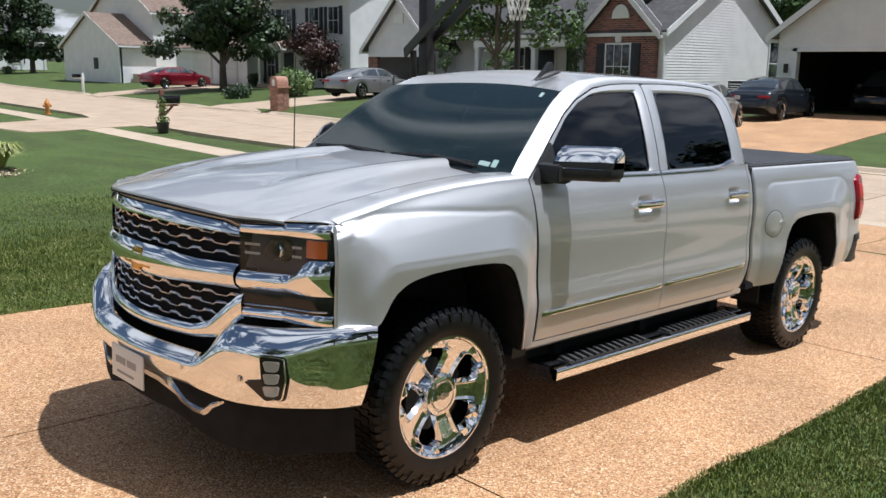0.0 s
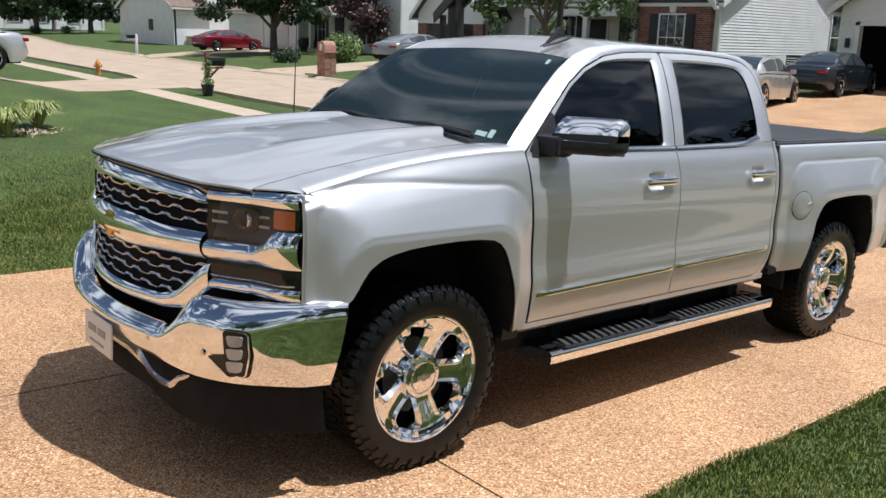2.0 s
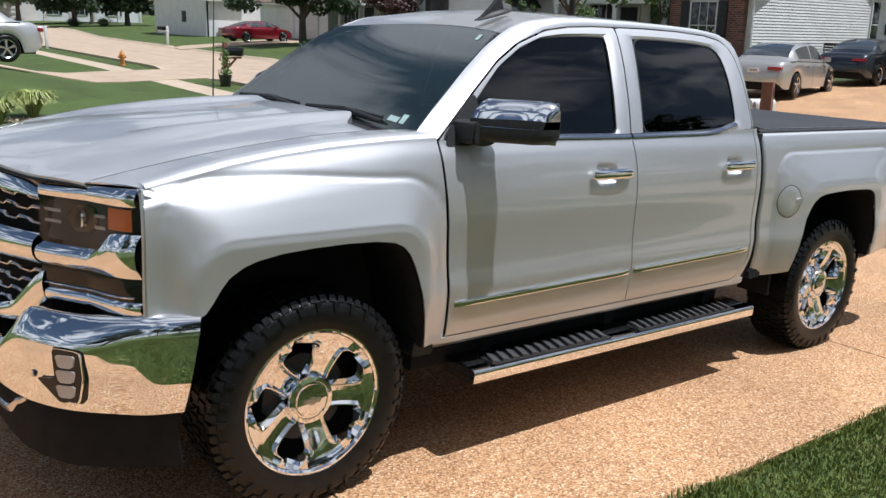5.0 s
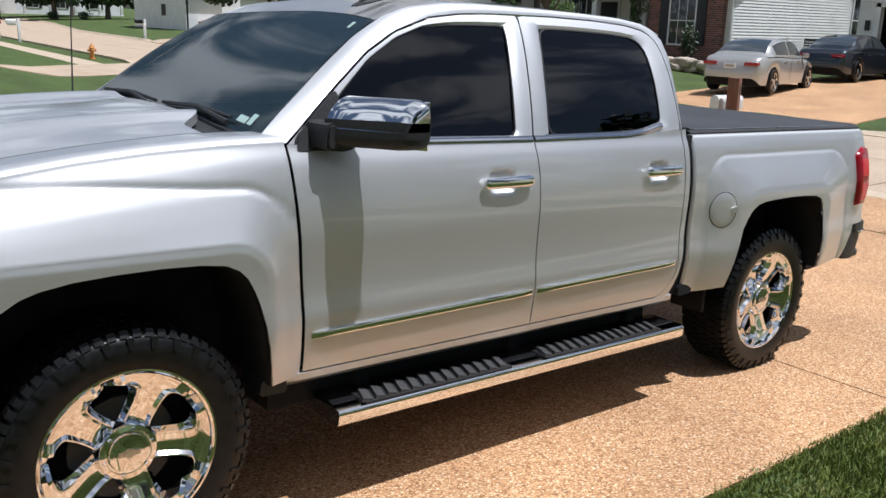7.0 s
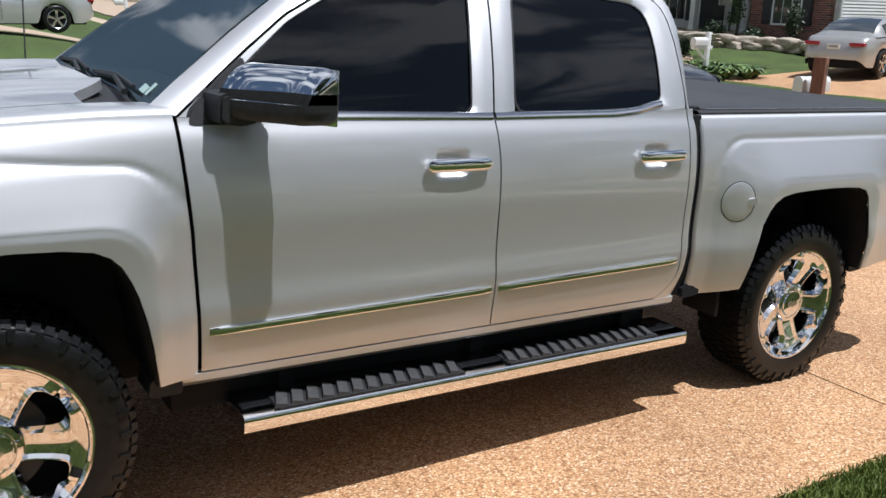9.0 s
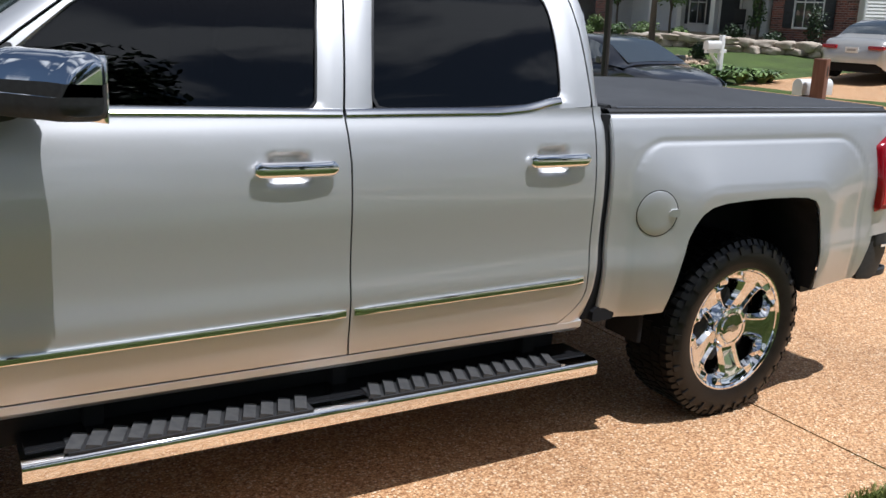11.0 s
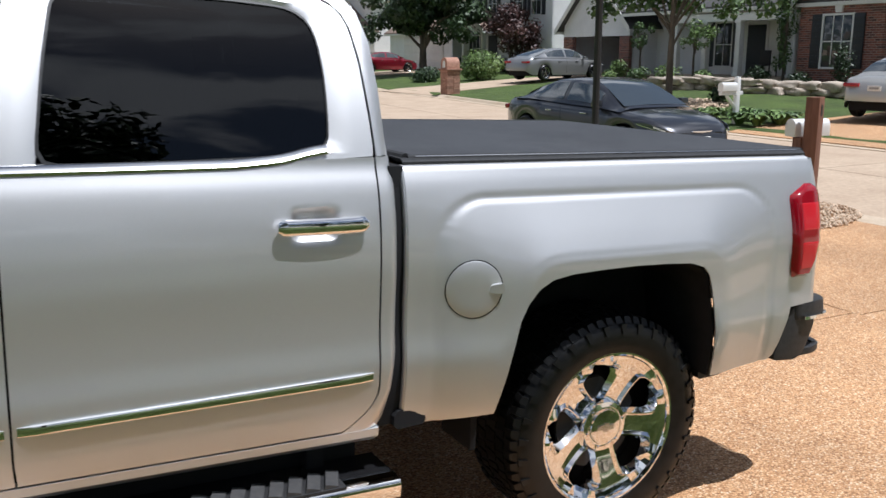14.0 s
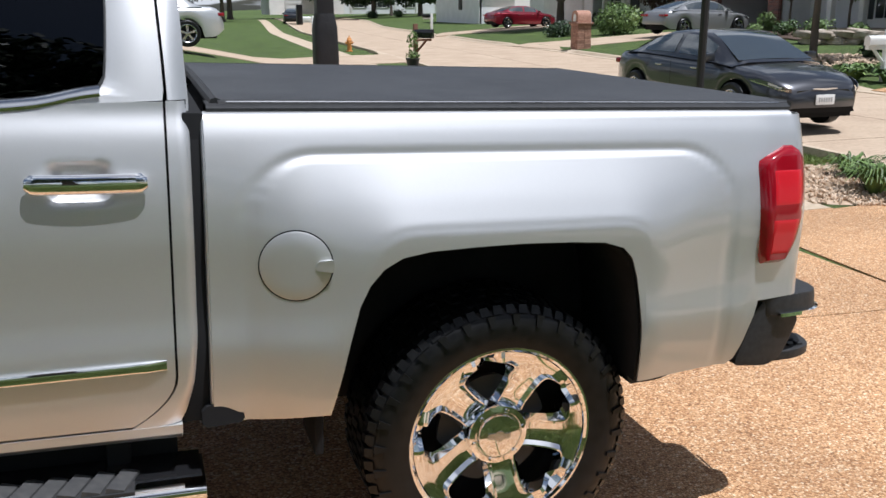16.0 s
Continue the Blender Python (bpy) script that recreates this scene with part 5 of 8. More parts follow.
for s in (1, -1):
    def lstrip(w0, w1, lo, hi, out, back=0.02, n=40, lean=0.0):
        rows = []
        for w in spread(w0, w1, n):
            a, b = lo(w), hi(w)
            x = lamp_x(w)
            rows.append([put(x + back, w, a, s)] + [put(x - out * math.sin(k * math.pi) ** 0.6 + lean * k, w, a + (b - a) * k, s) for k in spread(0, 1, 5)] + [put(x + back + lean, w, b, s)])
        return grid(rows)

    top = lambda w: 1.211 + 0.016 * smooth(0.6, 0.9, w)
    lampset = part("headlamp", lstrip(0.585, 0.922, lambda w: 1.172, top, 0.010, lean=0.010), CHROME, truck, "angular headlamp with amber corner and chrome surround")
    part("lamp_back", grid([[put(nose_x(w) + 0.085, w - 0.02, z, s) for w in spread(0.59, 0.90, 12)] for z in (0.83, 1.0, 1.2)]), LAMP_GREY, lampset, thick=0.008)
    low_edge = lambda w: 1.018 + 0.068 * smooth(0.77, 0.87, w)
    lens = part("lamp_lens", lstrip(0.585, 0.929, lambda w: low_edge(w) - 0.002, lambda w: 1.174, 0.004, 0.012), CLEAR, lampset, "clear lamp lens")
    lens.visible_shadow = False
    proj = bmesh.new()
    for cw, r in ((0.715, 0.027),):
        cx = nose_x(cw) + 0.055
        add_lathe(proj, [(r + 0.006, 0.0), (r + 0.005, 0.014), (r, 0.016)], 20, lambda u, v, a, cw=cw, cx=cx: put(cx - a - 0.03, cw + u, 1.108 + v, s))
    part("projector_ring", proj, CHROME, lampset)
    ball = bmesh.new()
    bmesh.ops.create_uvsphere(ball, u_segments=16, v_segments=10, radius=0.027, matrix=Matrix.Translation(put(nose_x(0.715) + 0.03, 0.715, 1.108, s)))
    part("projector", ball, GLOSS_BLACK, lampset)
    for zz in (1.09, 1.126):
        for wa, wb in ((0.592, 0.65), (0.768, 0.80)):
            part("lamp_bar", tube([put(nose_x(wa) + 0.016, wa, zz, s), put(nose_x(wb) + 0.016, wb, zz, s)], 0.0055, 6), WHITE_PLASTIC, lampset)
    part("projector_bezel", prism(corners([(0.655, 1.108), (0.68, 1.15), (0.745, 1.15), (0.765, 1.108), (0.745, 1.066), (0.68, 1.066)], 0.008, 2), 0.0, 0.02, lambda a, b, c, s=s: put(nose_x(a) + 0.052 - c, a, b, s)), GLOSS_BLACK, lampset)
    housing = grid([[put(nose_x(w) + 0.062 - 0.035 * smooth(1.09, 1.04, z) * 1, w, z, s) for w in spread(0.59, 0.86, 14)] for z in (1.03, 1.045, 1.06, 1.16, 1.175)])
    part("lamp_housing", housing, LAMP_GREY, lampset, thick=0.004)
    am = bmesh.new()
    add_grid(am, [[put(lamp_x(w) + 0.010, w, z, s) for w in spread(0.838, 0.908, 10)] for z in (1.095, 1.163)])
    part("amber_marker", am, AMBER, lampset, "amber marker", thick=0.006)
    part("lamp_mid_bar", lstrip(0.585, 0.930, lambda w: 0.945, lambda w: low_edge(w), 0.024), CHROME, lampset)
    part("lower_lamp", lstrip(0.585, 0.930, lambda w: 0.868, lambda w: 0.945, 0.004), GLOSS_BLACK, lampset, "smoked lower lamp")
    part("lower_lamp_strip", lstrip(0.60, 0.92, lambda w: 0.878, lambda w: 0.890, 0.010), CHROME_SOFT, lampset)
    part("lamp_lower_bar", lstrip(0.565, 0.931, lambda w: 0.825, lambda w: 0.868, 0.010), CHROME, lampset)
    part("fender_nose", grid([[put(x, side_w(-0.598, z) - 0.003 - 0.005 * (x < -0.604), z, s) for z in spread(0.82, 1.222, 8)] for x in (-0.606, -0.601, -0.594)]), SILVER, lampset, thick=0.004)


def bumper_x(w):
    return -1.005 + 0.26 * w * w + 0.30 * abs(w) ** 9


half_line = [(bumper_x(w), w) for w in spread(0, 0.935, 40)] + [(-0.605, 0.968), (-0.57, 0.984), (-0.53, 0.998), (-0.49, 1.008), (-0.450, 1.013)]
for _ in range(6):
    half_line = [p if i < 24 or i == len(half_line) - 1 else tuple((half_line[i - 1][c] + 2 * p[c] + half_line[i + 1][c]) / 4 for c in (0, 1)) for i, p in enumerate(half_line)]
line = [(x, -w) for x, w in half_line[:0:-1]] + half_line
rows = []
for i, (x, w) in enumerate(line):
    a = abs(w)
    (xa, wa), (xb, wb) = line[max(i - 1, 0)], line[min(i + 1, len(line) - 1)]
    d = math.hypot(xb - xa, wb - wa)
    nx, nw = -(wb - wa) / d, (xb - xa) / d
    top_z = 0.658 + 0.150 * smooth(0.44, 0.64, a) + 0.020 * smooth(0.8, 1.0, a)
    low_z = interp(a, [(0, 0.53), (0.40, 0.53), (0.60, 0.505), (0.65, 0.502), (0.99, 0.497)])
    col = [put(x - nx * 0.08, w - nw * 0.08, top_z - 0.008), put(x - nx * 0.045, w - nw * 0.045, top_z)]
    for k in spread(0, 1, 15):
        flat = smooth(0.80, 0.99, a)
        out = 0.012 - (0.052 - 0.034 * flat) * (1 - min(k / (0.34 - 0.20 * flat), 1.0)) ** 1.7 - 0.020 * k * k * k
        tuck = smooth(0.90, 1.0, a) * k
        col.append(put(x + nx * out - 0.045 * tuck, w + (nw * out if tuck == 0 else nw * out - math.copysign(0.030 * tuck * k, w)), top_z - 0.004 + (low_z - top_z + 0.004) * k))
    col.append(put(x - nx * 0.06, w - nw * 0.06, low_z - 0.004))
    rows.append(col)
FOG_GLASS = principled("fog_lens_plastic", (0.42, 0.43, 0.44), 0.12, 0.35, Coat_Weight=1.0)
bumper = part("front_bumper", grid(rows), CHROME, truck, "wide polished chrome bumper with fog lamps", 60, 0.006)
for s in (1, -1):
    hole = corners([(0.775, 0.712), (0.842, 0.706), (0.848, 0.62), (0.838, 0.535), (0.812, 0.540), (0.782, 0.60)], 0.012, 3)
    on_bumper = lambda a, b, c, s=s: put(bumper_x(a) - 0.006 - c, a, b, s)
    tail = corners([(0.715, 0.602), (0.775, 0.612), (0.782, 0.595), (0.815, 0.535), (0.79, 0.530)], 0.006, 2)
    part("fog_recess", prism(tail, 0.004, 0.013, on_bumper), GLOSS_BLACK, bumper, "dark triangular recess")
    part("fog_bezel", prism([(0.812 + (a - 0.812) * 1.14, 0.62 + (b - 0.62) * 1.07) for a, b in hole], 0.0, 0.014, on_bumper, 0.003), GLOSS_BLACK, bumper)
    part("fog_rim", prism([(0.812 + (a - 0.812) * 1.05, 0.62 + (b - 0.62) * 1.03) for a, b in hole], 0.012, 0.018, on_bumper), CHROME, bumper)
    fog = part("fog_lamp", prism(hole, 0.014, 0.020, on_bumper), GLOSS_BLACK, bumper, "clear stacked fog lamp")
    for za in (0.672, 0.622, 0.572):
        fl = bmesh.new()
        add_prism(fl, corners([(0.797, za - 0.020), (0.788, za + 0.022), (0.836, za + 0.022), (0.830, za - 0.020)], 0.006, 2), 0.020, 0.025, on_bumper)
        bmesh.ops.recalc_face_normals(fl, faces=fl.faces)
        part("fog_lens", fl, FOG_GLASS, fog)
    for cw, cz in ((0.40, 0.60), (0.69, 0.607)):
        disc = bmesh.new()
        add_lathe(disc, [(0.013, 0.0), (0.013, 0.004), (0.009, 0.005), (0.001, 0.005)], 14, lambda u, v, a, cw=cw, cz=cz, s=s: put(bumper_x(cw) - 0.010 - a, cw + u, cz + v, s))
        part("parking_sensor", disc, CHROME_SOFT, bumper)
rows = []
for w in spread(-0.93, 0.93, 51):
    a, x = abs(w), bumper_x(w) + 0.05 + 0.08 * smooth(0.7, 0.93, abs(w))
    low = 0.355 - 0.075 * smooth(0.2, 0.55, a)
    rows.append([put(x + 0.02, w, 0.54), put(x, w, 0.50), put(x - 0.004, w, 0.44), put(x + 0.012, w, low + 0.02), put(x + 0.02, w, low)])
part("air_dam", grid(rows), LINER, truck, thick=0.012)
skid = bmesh.new()
skid_lo = lambda a: interp(a, [(0, 0.47), (0.15, 0.465), (0.40, 0.392), (0.46, 0.392), (0.54, 0.445), (0.57, 0.47)])
skid_hi = lambda a: interp(a, [(0, 0.53), (0.18, 0.535), (0.26, 0.522), (0.37, 0.448), (0.45, 0.432), (0.50, 0.475), (0.57, 0.490)])
add_grid(skid, [[put(bumper_x(w) + 0.065 - out, w, skid_lo(abs(w)) * (1 - k) + skid_hi(abs(w)) * k) for w in spread(-0.57, 0.57, 77)] for k, out in ((0.0, -0.02), (0.05, 0.02), (0.5, 0.028), (0.95, 0.012), (1.0, -0.02))])
part("skid_trim", skid, CHROME_SOFT, truck, "satin silver lower trim", thick=0.004)
for w in (0.22, -0.22):
    part("tow_hook", tube([put(-0.86, w - 0.035, 0.47), put(-0.90, w - 0.03, 0.47), put(-0.90, w + 0.03, 0.47), put(-0.86, w + 0.035, 0.47)], 0.011, 6), CHROME_SOFT, truck)
plate = part("plate", boxed(-1.030, -1.022, YC - 0.165, YC + 0.135, 0.440, 0.590, 0.003), WHITE_PLASTIC, truck, "white dealer plate with faint grey bars")
GREY_INK = principled("grey_ink", (0.35, 0.35, 0.34), 0.5)
for y0, y1, z0, z1 in ((-0.10, -0.02, 0.50, 0.53), (0.0, 0.09, 0.50, 0.53), (-0.08, 0.08, 0.455, 0.465)):
    part("plate_bar", boxed(-1.0325, -1.029, YC + y0, YC + y1, z0 + 0.012, z1 + 0.012), GREY_INK, plate)

# mirrors
for s in (1, -1):
    arm = bmesh.new()
    sail = corners([(0.590, 1.325), (0.598, 1.372), (0.66, 1.428), (0.72, 1.482), (0.790, 1.535), (0.805, 1.37), (0.74, 1.322)], 0.025, 4)
    add_prism(arm, sail, -0.012, 0.012, lambda a, b, c, s=s: put(a, green_w(b) + c, b, s))
    neck = corners([(0.645, 1.340), (0.648, 1.425), (0.70, 1.432), (0.775, 1.40), (0.775, 1.345), (0.72, 1.330)], 0.02, 3)
    add_prism(arm, neck, 0.86, 0.99, lambda a, b, c, s=s: put(a + 0.25 * max(0.0, c - 0.92), c, b + 0.004, s))
    bmesh.ops.recalc_face_normals(arm, faces=arm.faces)
    bmesh.ops.bevel(arm, geom=[e for e in arm.edges if e.calc_face_angle(0) > 0.9], offset=0.008, segments=2, affect="EDGES")
    mirror = part("side_mirror", arm, TRIM, truck, "door mirror with black base and chrome cap")

    def shell(u0, u1, grow, n=28):
        """The housing swept out from the door; u runs round its section from the rear foot over the top."""
        rows = []
        for k in spread(0, 1, n):
            w = 0.945 + 0.218 * k
            tip = smooth(1.06, 0.80, k) ** 0.5
            tip = max(tip, 0.02)
            xm, zm = 0.766 + 0.140 * smooth(0.0, 1.0, k), 1.432 + 0.006 * k
            hx, hz = (0.092 - 0.028 * k) * (0.55 + 0.45 * tip) + grow, (0.088 - 0.004 * k) * (0.62 + 0.38 * tip) + grow
            row = []
            for u in spread(u0, u1, 19):
                c, d = math.cos(u), math.sin(u)
                px_ = math.copysign(abs(c) ** 0.42, c) * hx
                pz_ = math.copysign(abs(d) ** (0.50 if d > 0 else 0.40), d) * hz * (1.0 if d > 0 else 0.86)
                lean_ = 0.058 * max(pz_, 0) / hz * smooth(0.3, -0.3, c)
                row.append(put(xm + px_ + lean_, w, zm + pz_ - 0.02 * k * (d < 0) * 0.5, s))
            rows.append(row)
        bm = grid(rows)
        for r in (rows[0], rows[-1]):
            bm.faces.new([bm.verts.new(p) for p in r])
        bmesh.ops.remove_doubles(bm, verts=bm.verts, dist=1e-5)
        bmesh.ops.recalc_face_normals(bm, faces=bm.faces)
        return bm

    part("mirror_cap", shell(-0.02, math.pi + 0.02, 0.0), CHROME, mirror, "chrome mirror cap", 50)
    part("mirror_base", shell(-math.pi - 0.02, 0.02, 0.003), TRIM, mirror, "black lower mirror housing", 50)
    part("mirror_glass", boxed(-0.003, 0.003, -0.09, 0.09, 1.35, 1.515, 0.003, pose(0.913, YC - s * 1.065, 0, 0, 0, s * 38)), CHROME, mirror)

# running boards
PAD_RUBBER = vary(principled("pad_rubber", (0.05, 0.05, 0.052), 0.6), [(0.3, (0.04, 0.04, 0.042)), (0.7, (0.065, 0.064, 0.062))], 40.0)
for s in (1, -1):
    sec = corners([(0.80, 0.352), (0.80, 0.402), (0.985, 0.412), (1.006, 0.406), (1.010, 0.395), (1.006, 0.350), (0.98, 0.345)], 0.008, 3)
    board = part("running_board", prism(sec, 0.735, 2.762, lambda a, b, c, s=s: put(c, a, b, s)), CHROME, truck, "chrome running board with ribbed black step pads")
    part("board_top", boxed(0.75, 2.755, YC - s * 0.872 - 0.070, YC - s * 0.872 + 0.070, 0.404, 0.4135, 0.003), GLOSS_BLACK, board, "black moulded top")
    for x0, count in ((0.855, 13), (1.798, 14)):
        pad = part("step_pad", boxed(x0, x0 + 0.0565 * count, YC - s * 0.950 - 0.052, YC - s * 0.950 + 0.052, 0.408, 0.418, 0.003), TRIM, truck, "ribbed black rubber step pad")
        for i in range(count):
            rib = bmesh.new()
            add_prism(rib, [(-0.024, 0), (-0.020, 0.016), (0.006, 0.010), (0.020, 0.006), (0.022, 0)], -0.048, 0.048, lambda a, b, c, x=x0 + 0.029 + 0.0565 * i, s=s: Vector((x + a + 0.018 * s * c / 0.048, YC - s * 0.950 + c, 0.417 + b)))
            bmesh.ops.recalc_face_normals(rib, faces=rib.faces)
            part("rib", rib, PAD_RUBBER, pad)
    for x in (0.95, 1.75, 2.55):
        part("board_bracket", boxed(x - 0.03, x + 0.03, YC - s * 0.72 - 0.12, YC - s * 0.72 + 0.12, 0.36, 0.52, 0.01), DARK, board)

# wheels
TREAD = 0.4075


def wheel_meshes():
    p = lambda u, v, a: Vector((u, a, v))
    tyre = bmesh.new()
    prof = [(0.272, 0.012), (0.282, 0.0), (0.300, -0.004), (0.335, -0.010), (0.368, -0.006), (0.384, 0.004), (0.397, 0.02), (0.401, 0.05), (0.401, 0.235), (0.397, 0.26), (0.37, 0.285), (0.29, 0.28), (0.272, 0.265)]
    add_lathe(tyre, prof, 96, p)
    bmesh.ops.recalc_face_normals(tyre, faces=tyre.faces)
    blocks = bmesh.new()
    for i in range(64):
        for a0, a1, r0, r1, off, sp in ((0.0, 0.05, 0.386, TREAD, 0.0, 0.74), (0.058, 0.105, 0.394, TREAD, 0.5, 0.72), (0.112, 0.168, 0.394, TREAD, 0.15, 0.74), (0.175, 0.222, 0.394, TREAD, 0.65, 0.72), (0.23, 0.28, 0.386, TREAD, 0.3, 0.74)):
            t0 = 2 * math.pi * (i + off) / 64
            t1 = t0 + 2 * math.pi * sp / 64
            vs = []
            for r, inn in ((r0, 0.0), (r1, 0.1)):
                for t in (t0 + (t1 - t0) * inn, t1 - (t1 - t0) * inn):
                    for a in (a0, a1):
                        skew = 0.014 * (a - a0) / (a1 - a0) * (1 if i % 2 else -1)
                        shift = 0.014 if (a == a0 and a0 < 0.01 and r == r1) else (-0.014 if (a == a1 and a1 > 0.27 and r == r1) else 0.0)
                        vs.append(blocks.verts.new(p(r * math.cos(t + skew), r * math.sin(t + skew), a + shift)))
            for q in ((0, 1, 3, 2), (4, 6, 7, 5), (0, 4, 5, 1), (2, 3, 7, 6), (0, 2, 6, 4), (1, 5, 7, 3)):
                blocks.faces.new([vs[j] for j in q])
        if i % 2 == 0:
            t = 2 * math.pi * i / 64
            vs = []
            for r, wd, a in ((0.352, 0.006, -0.0105), (0.386, 0.012, -0.004)):
                for sg in (-1, 1):
                    for o in (0.003, -0.004):
                        vs.append(blocks.verts.new(p(r * math.cos(t + sg * wd / r), r * math.sin(t + sg * wd / r), a + o)))
            for q in ((0, 1, 3, 2), (4, 6, 7, 5), (0, 4, 5, 1), (2, 3, 7, 6), (0, 2, 6, 4), (1, 5, 7, 3)):
                blocks.faces.new([vs[j] for j in q])
    bmesh.ops.recalc_face_normals(blocks, faces=blocks.faces)
    barrel = bmesh.new()
    add_lathe(barrel, [(0.268, 0.262), (0.262, 0.12), (0.262, 0.06)], 64, p)
    add_lathe(barrel, [(0.262, 0.15), (0.06, 0.15), (0.001, 0.15)], 48, p, 1)
    rim = bmesh.new()
    lip = [(0.264, 0.06), (0.264, 0.016), (0.267, 0.009), (0.274, 0.003), (0.282, 0.002), (0.283, 0.012)]
    add_lathe(rim, lip, 96, p)
    # five broad dished spokes joined by a web at the outer edge
    def face_depth(r):
        return interp(r, [(0.0, 0.04), (0.07, 0.04), (0.085, 0.052), (0.12, 0.048), (0.2, 0.026), (0.264, 0.010)])
    def half(r):
        return interp(r, [(0.085, 0.632), (0.098, 0.61), (0.109, 0.52), (0.13, 0.435), (0.16, 0.36), (0.19, 0.325), (0.211, 0.335), (0.222, 0.39), (0.229, 0.51), (0.233, 0.632)])
    radii = [0.075, 0.082, 0.09, 0.10, 0.115, 0.13, 0.15, 0.165, 0.18, 0.197, 0.211, 0.219, 0.225, 0.229, 0.233, 0.248, 0.264]
    for k in range(5):
        mid = 2 * math.pi * k / 5 - 0.06
        rows, back = [], []
        for r in radii:
            h = min(half(r), math.pi / 5)
            row = []
            for q in (-1, -0.87, -0.75, -0.68, -0.5, -0.25, 0, 0.25, 0.5, 0.68, 0.75, 0.87, 1):
                e = abs(q)
                crease = interp(e, [(0, -0.005), (0.5, -0.004), (0.68, 0.008), (0.75, 0.008), (1.0, -0.014)]) * (1 if 0.092 < r < 0.262 else 0)
                crease -= 0.016 * smooth(0.264, 0.233, r) * smooth(0.19, 0.231, r) * smooth(0.70, 1.0, e)
                tt = mid + q * h
                row.append(p(r * math.cos(tt), r * math.sin(tt), face_depth(r) - crease + 0.004))
            rows.append(row)
        add_grid(rim, rows)
        for q in (0, -1):
            edge = [r[q] for r in rows[2:15]]
            add_grid(rim, [edge, [v + Vector((0, 0.055, 0)) + Vector((-v.z, 0, v.x)).normalized() * (0.010 if q == -1 else -0.010) for v in edge]])
    cap = bmesh.new()
    add_lathe(cap, [(0.098, 0.066), (0.097, 0.044), (0.090, 0.032), (0.074, 0.029), (0.072, 0.034), (0.066, 0.034), (0.062, 0.025), (0.03, 0.022), (0.001, 0.021)], 48, p)
    bow = bmesh.new()
    add_prism(bow, corners([(-0.036, 0.009), (-0.012, 0.009), (-0.010, 0.016), (0.010, 0.016), (0.012, 0.009), (0.036, 0.009), (0.033, -0.009), (0.012, -0.009), (0.010, -0.016), (-0.010, -0.016), (-0.012, -0.009), (-0.036, -0.009)], 0.002, 2), 0.020, 0.024, lambda a, b, c: p(a, b, c))
    bmesh.ops.recalc_face_normals(bow, faces=bow.faces)
    nuts = bmesh.new()
    add_lathe(nuts, [(0.007, 0.03), (0.007, 0.003), (0.005, 0.001), (0.001, 0.001)], 8, lambda u, v, a: p(u, v, a + 0.012))
    caliper = bmesh.new()
    add_lathe(caliper, [(0.17, 0.10), (0.17, 0.085), (0.05, 0.085)], 40, p)
    return tyre, blocks, barrel, rim, cap, bow, nuts, caliper


RIM_CHROME = principled("rim_chrome", (0.84, 0.85, 0.86), 0.05, 1.0)
ROTOR = principled("brake_iron", (0.05, 0.048, 0.045), 0.5, 0.7)
names = ("tyre", "tread", "wheel_barrel", "rim", "hub_cap", "hub_badge", "wheel_nut", "brake_disc")
mats = (RUBBER, RUBBER, (CHROME_SOFT, DARK), RIM_CHROME, RIM_CHROME, CHROME_SOFT, CHROME, ROTOR)
meshes = [mesh_of(nm, bm, mt, 18 if nm == "rim" else 30) for nm, bm, mt in zip(names, wheel_meshes(), mats)]
for x in (0.012, 3.595):
    for s in (1, -1):
        wheel = new("wheel", meshes[0])
        wheel.parent = truck
        wheel.matrix_basis = pose(x, YC - s * 0.958, 0.409, 0, (0 if x < 1 else 3), 0 if s == 1 else 180)
        tagged(wheel, "black all-terrain tyre on a chrome five-spoke rim")
        for nm, me in zip(names[1:], meshes[1:]):
            for k in range(6 if nm == "wheel_nut" else 1):
                ob = new(nm, me)
                ob.parent = wheel
                if nm == "wheel_nut":
                    ob.matrix_basis = pose(0.078 * math.cos(1.047 * k + 0.3), 0.014, 0.078 * math.sin(1.047 * k + 0.3))

# ---- houses ----
def wall_part(parent, name, x0, x1, y0, y1, z0, z1, material):
    return part(name, boxed(x0, x1, y0, y1, z0, z1), material, parent)


def lap_boards(parent, axis, at, facing, a0, a1, z0, z1, material, apex=None, eave=None, step=0.115):
    """Lapped siding boards on a wall; axis 'x': the wall runs along x at y = at. apex: (a, z) of a gable above the eave height."""
    bm = bmesh.new()
    z = z0
    top = apex[1] if apex else z1
    while z < top - 0.02:
        zz = min(z + step, top)
        lo, hi = a0, a1
        if apex and zz > eave:
            k = (apex[1] - zz) / (apex[1] - eave)
            lo, hi = apex[0] + (a0 - apex[0]) * k, apex[0] + (a1 - apex[0]) * k
        if hi - lo < 0.05:
            break
        pts = [(z, 0.028), (zz + 0.004, 0.006), (zz + 0.004, 0.0), (z, 0.0)]
        rows = []
        for a in (lo, hi):
            rows.append([Vector((a, at + facing * o, h)) if axis == "x" else Vector((at + facing * o, a, h)) for h, o in pts])
        add_grid(bm, rows)
        z = zz
    bmesh.ops.recalc_face_normals(bm, faces=bm.faces)
    return tagged(part("siding", bm, material, parent, angle=10), kind="stuff")


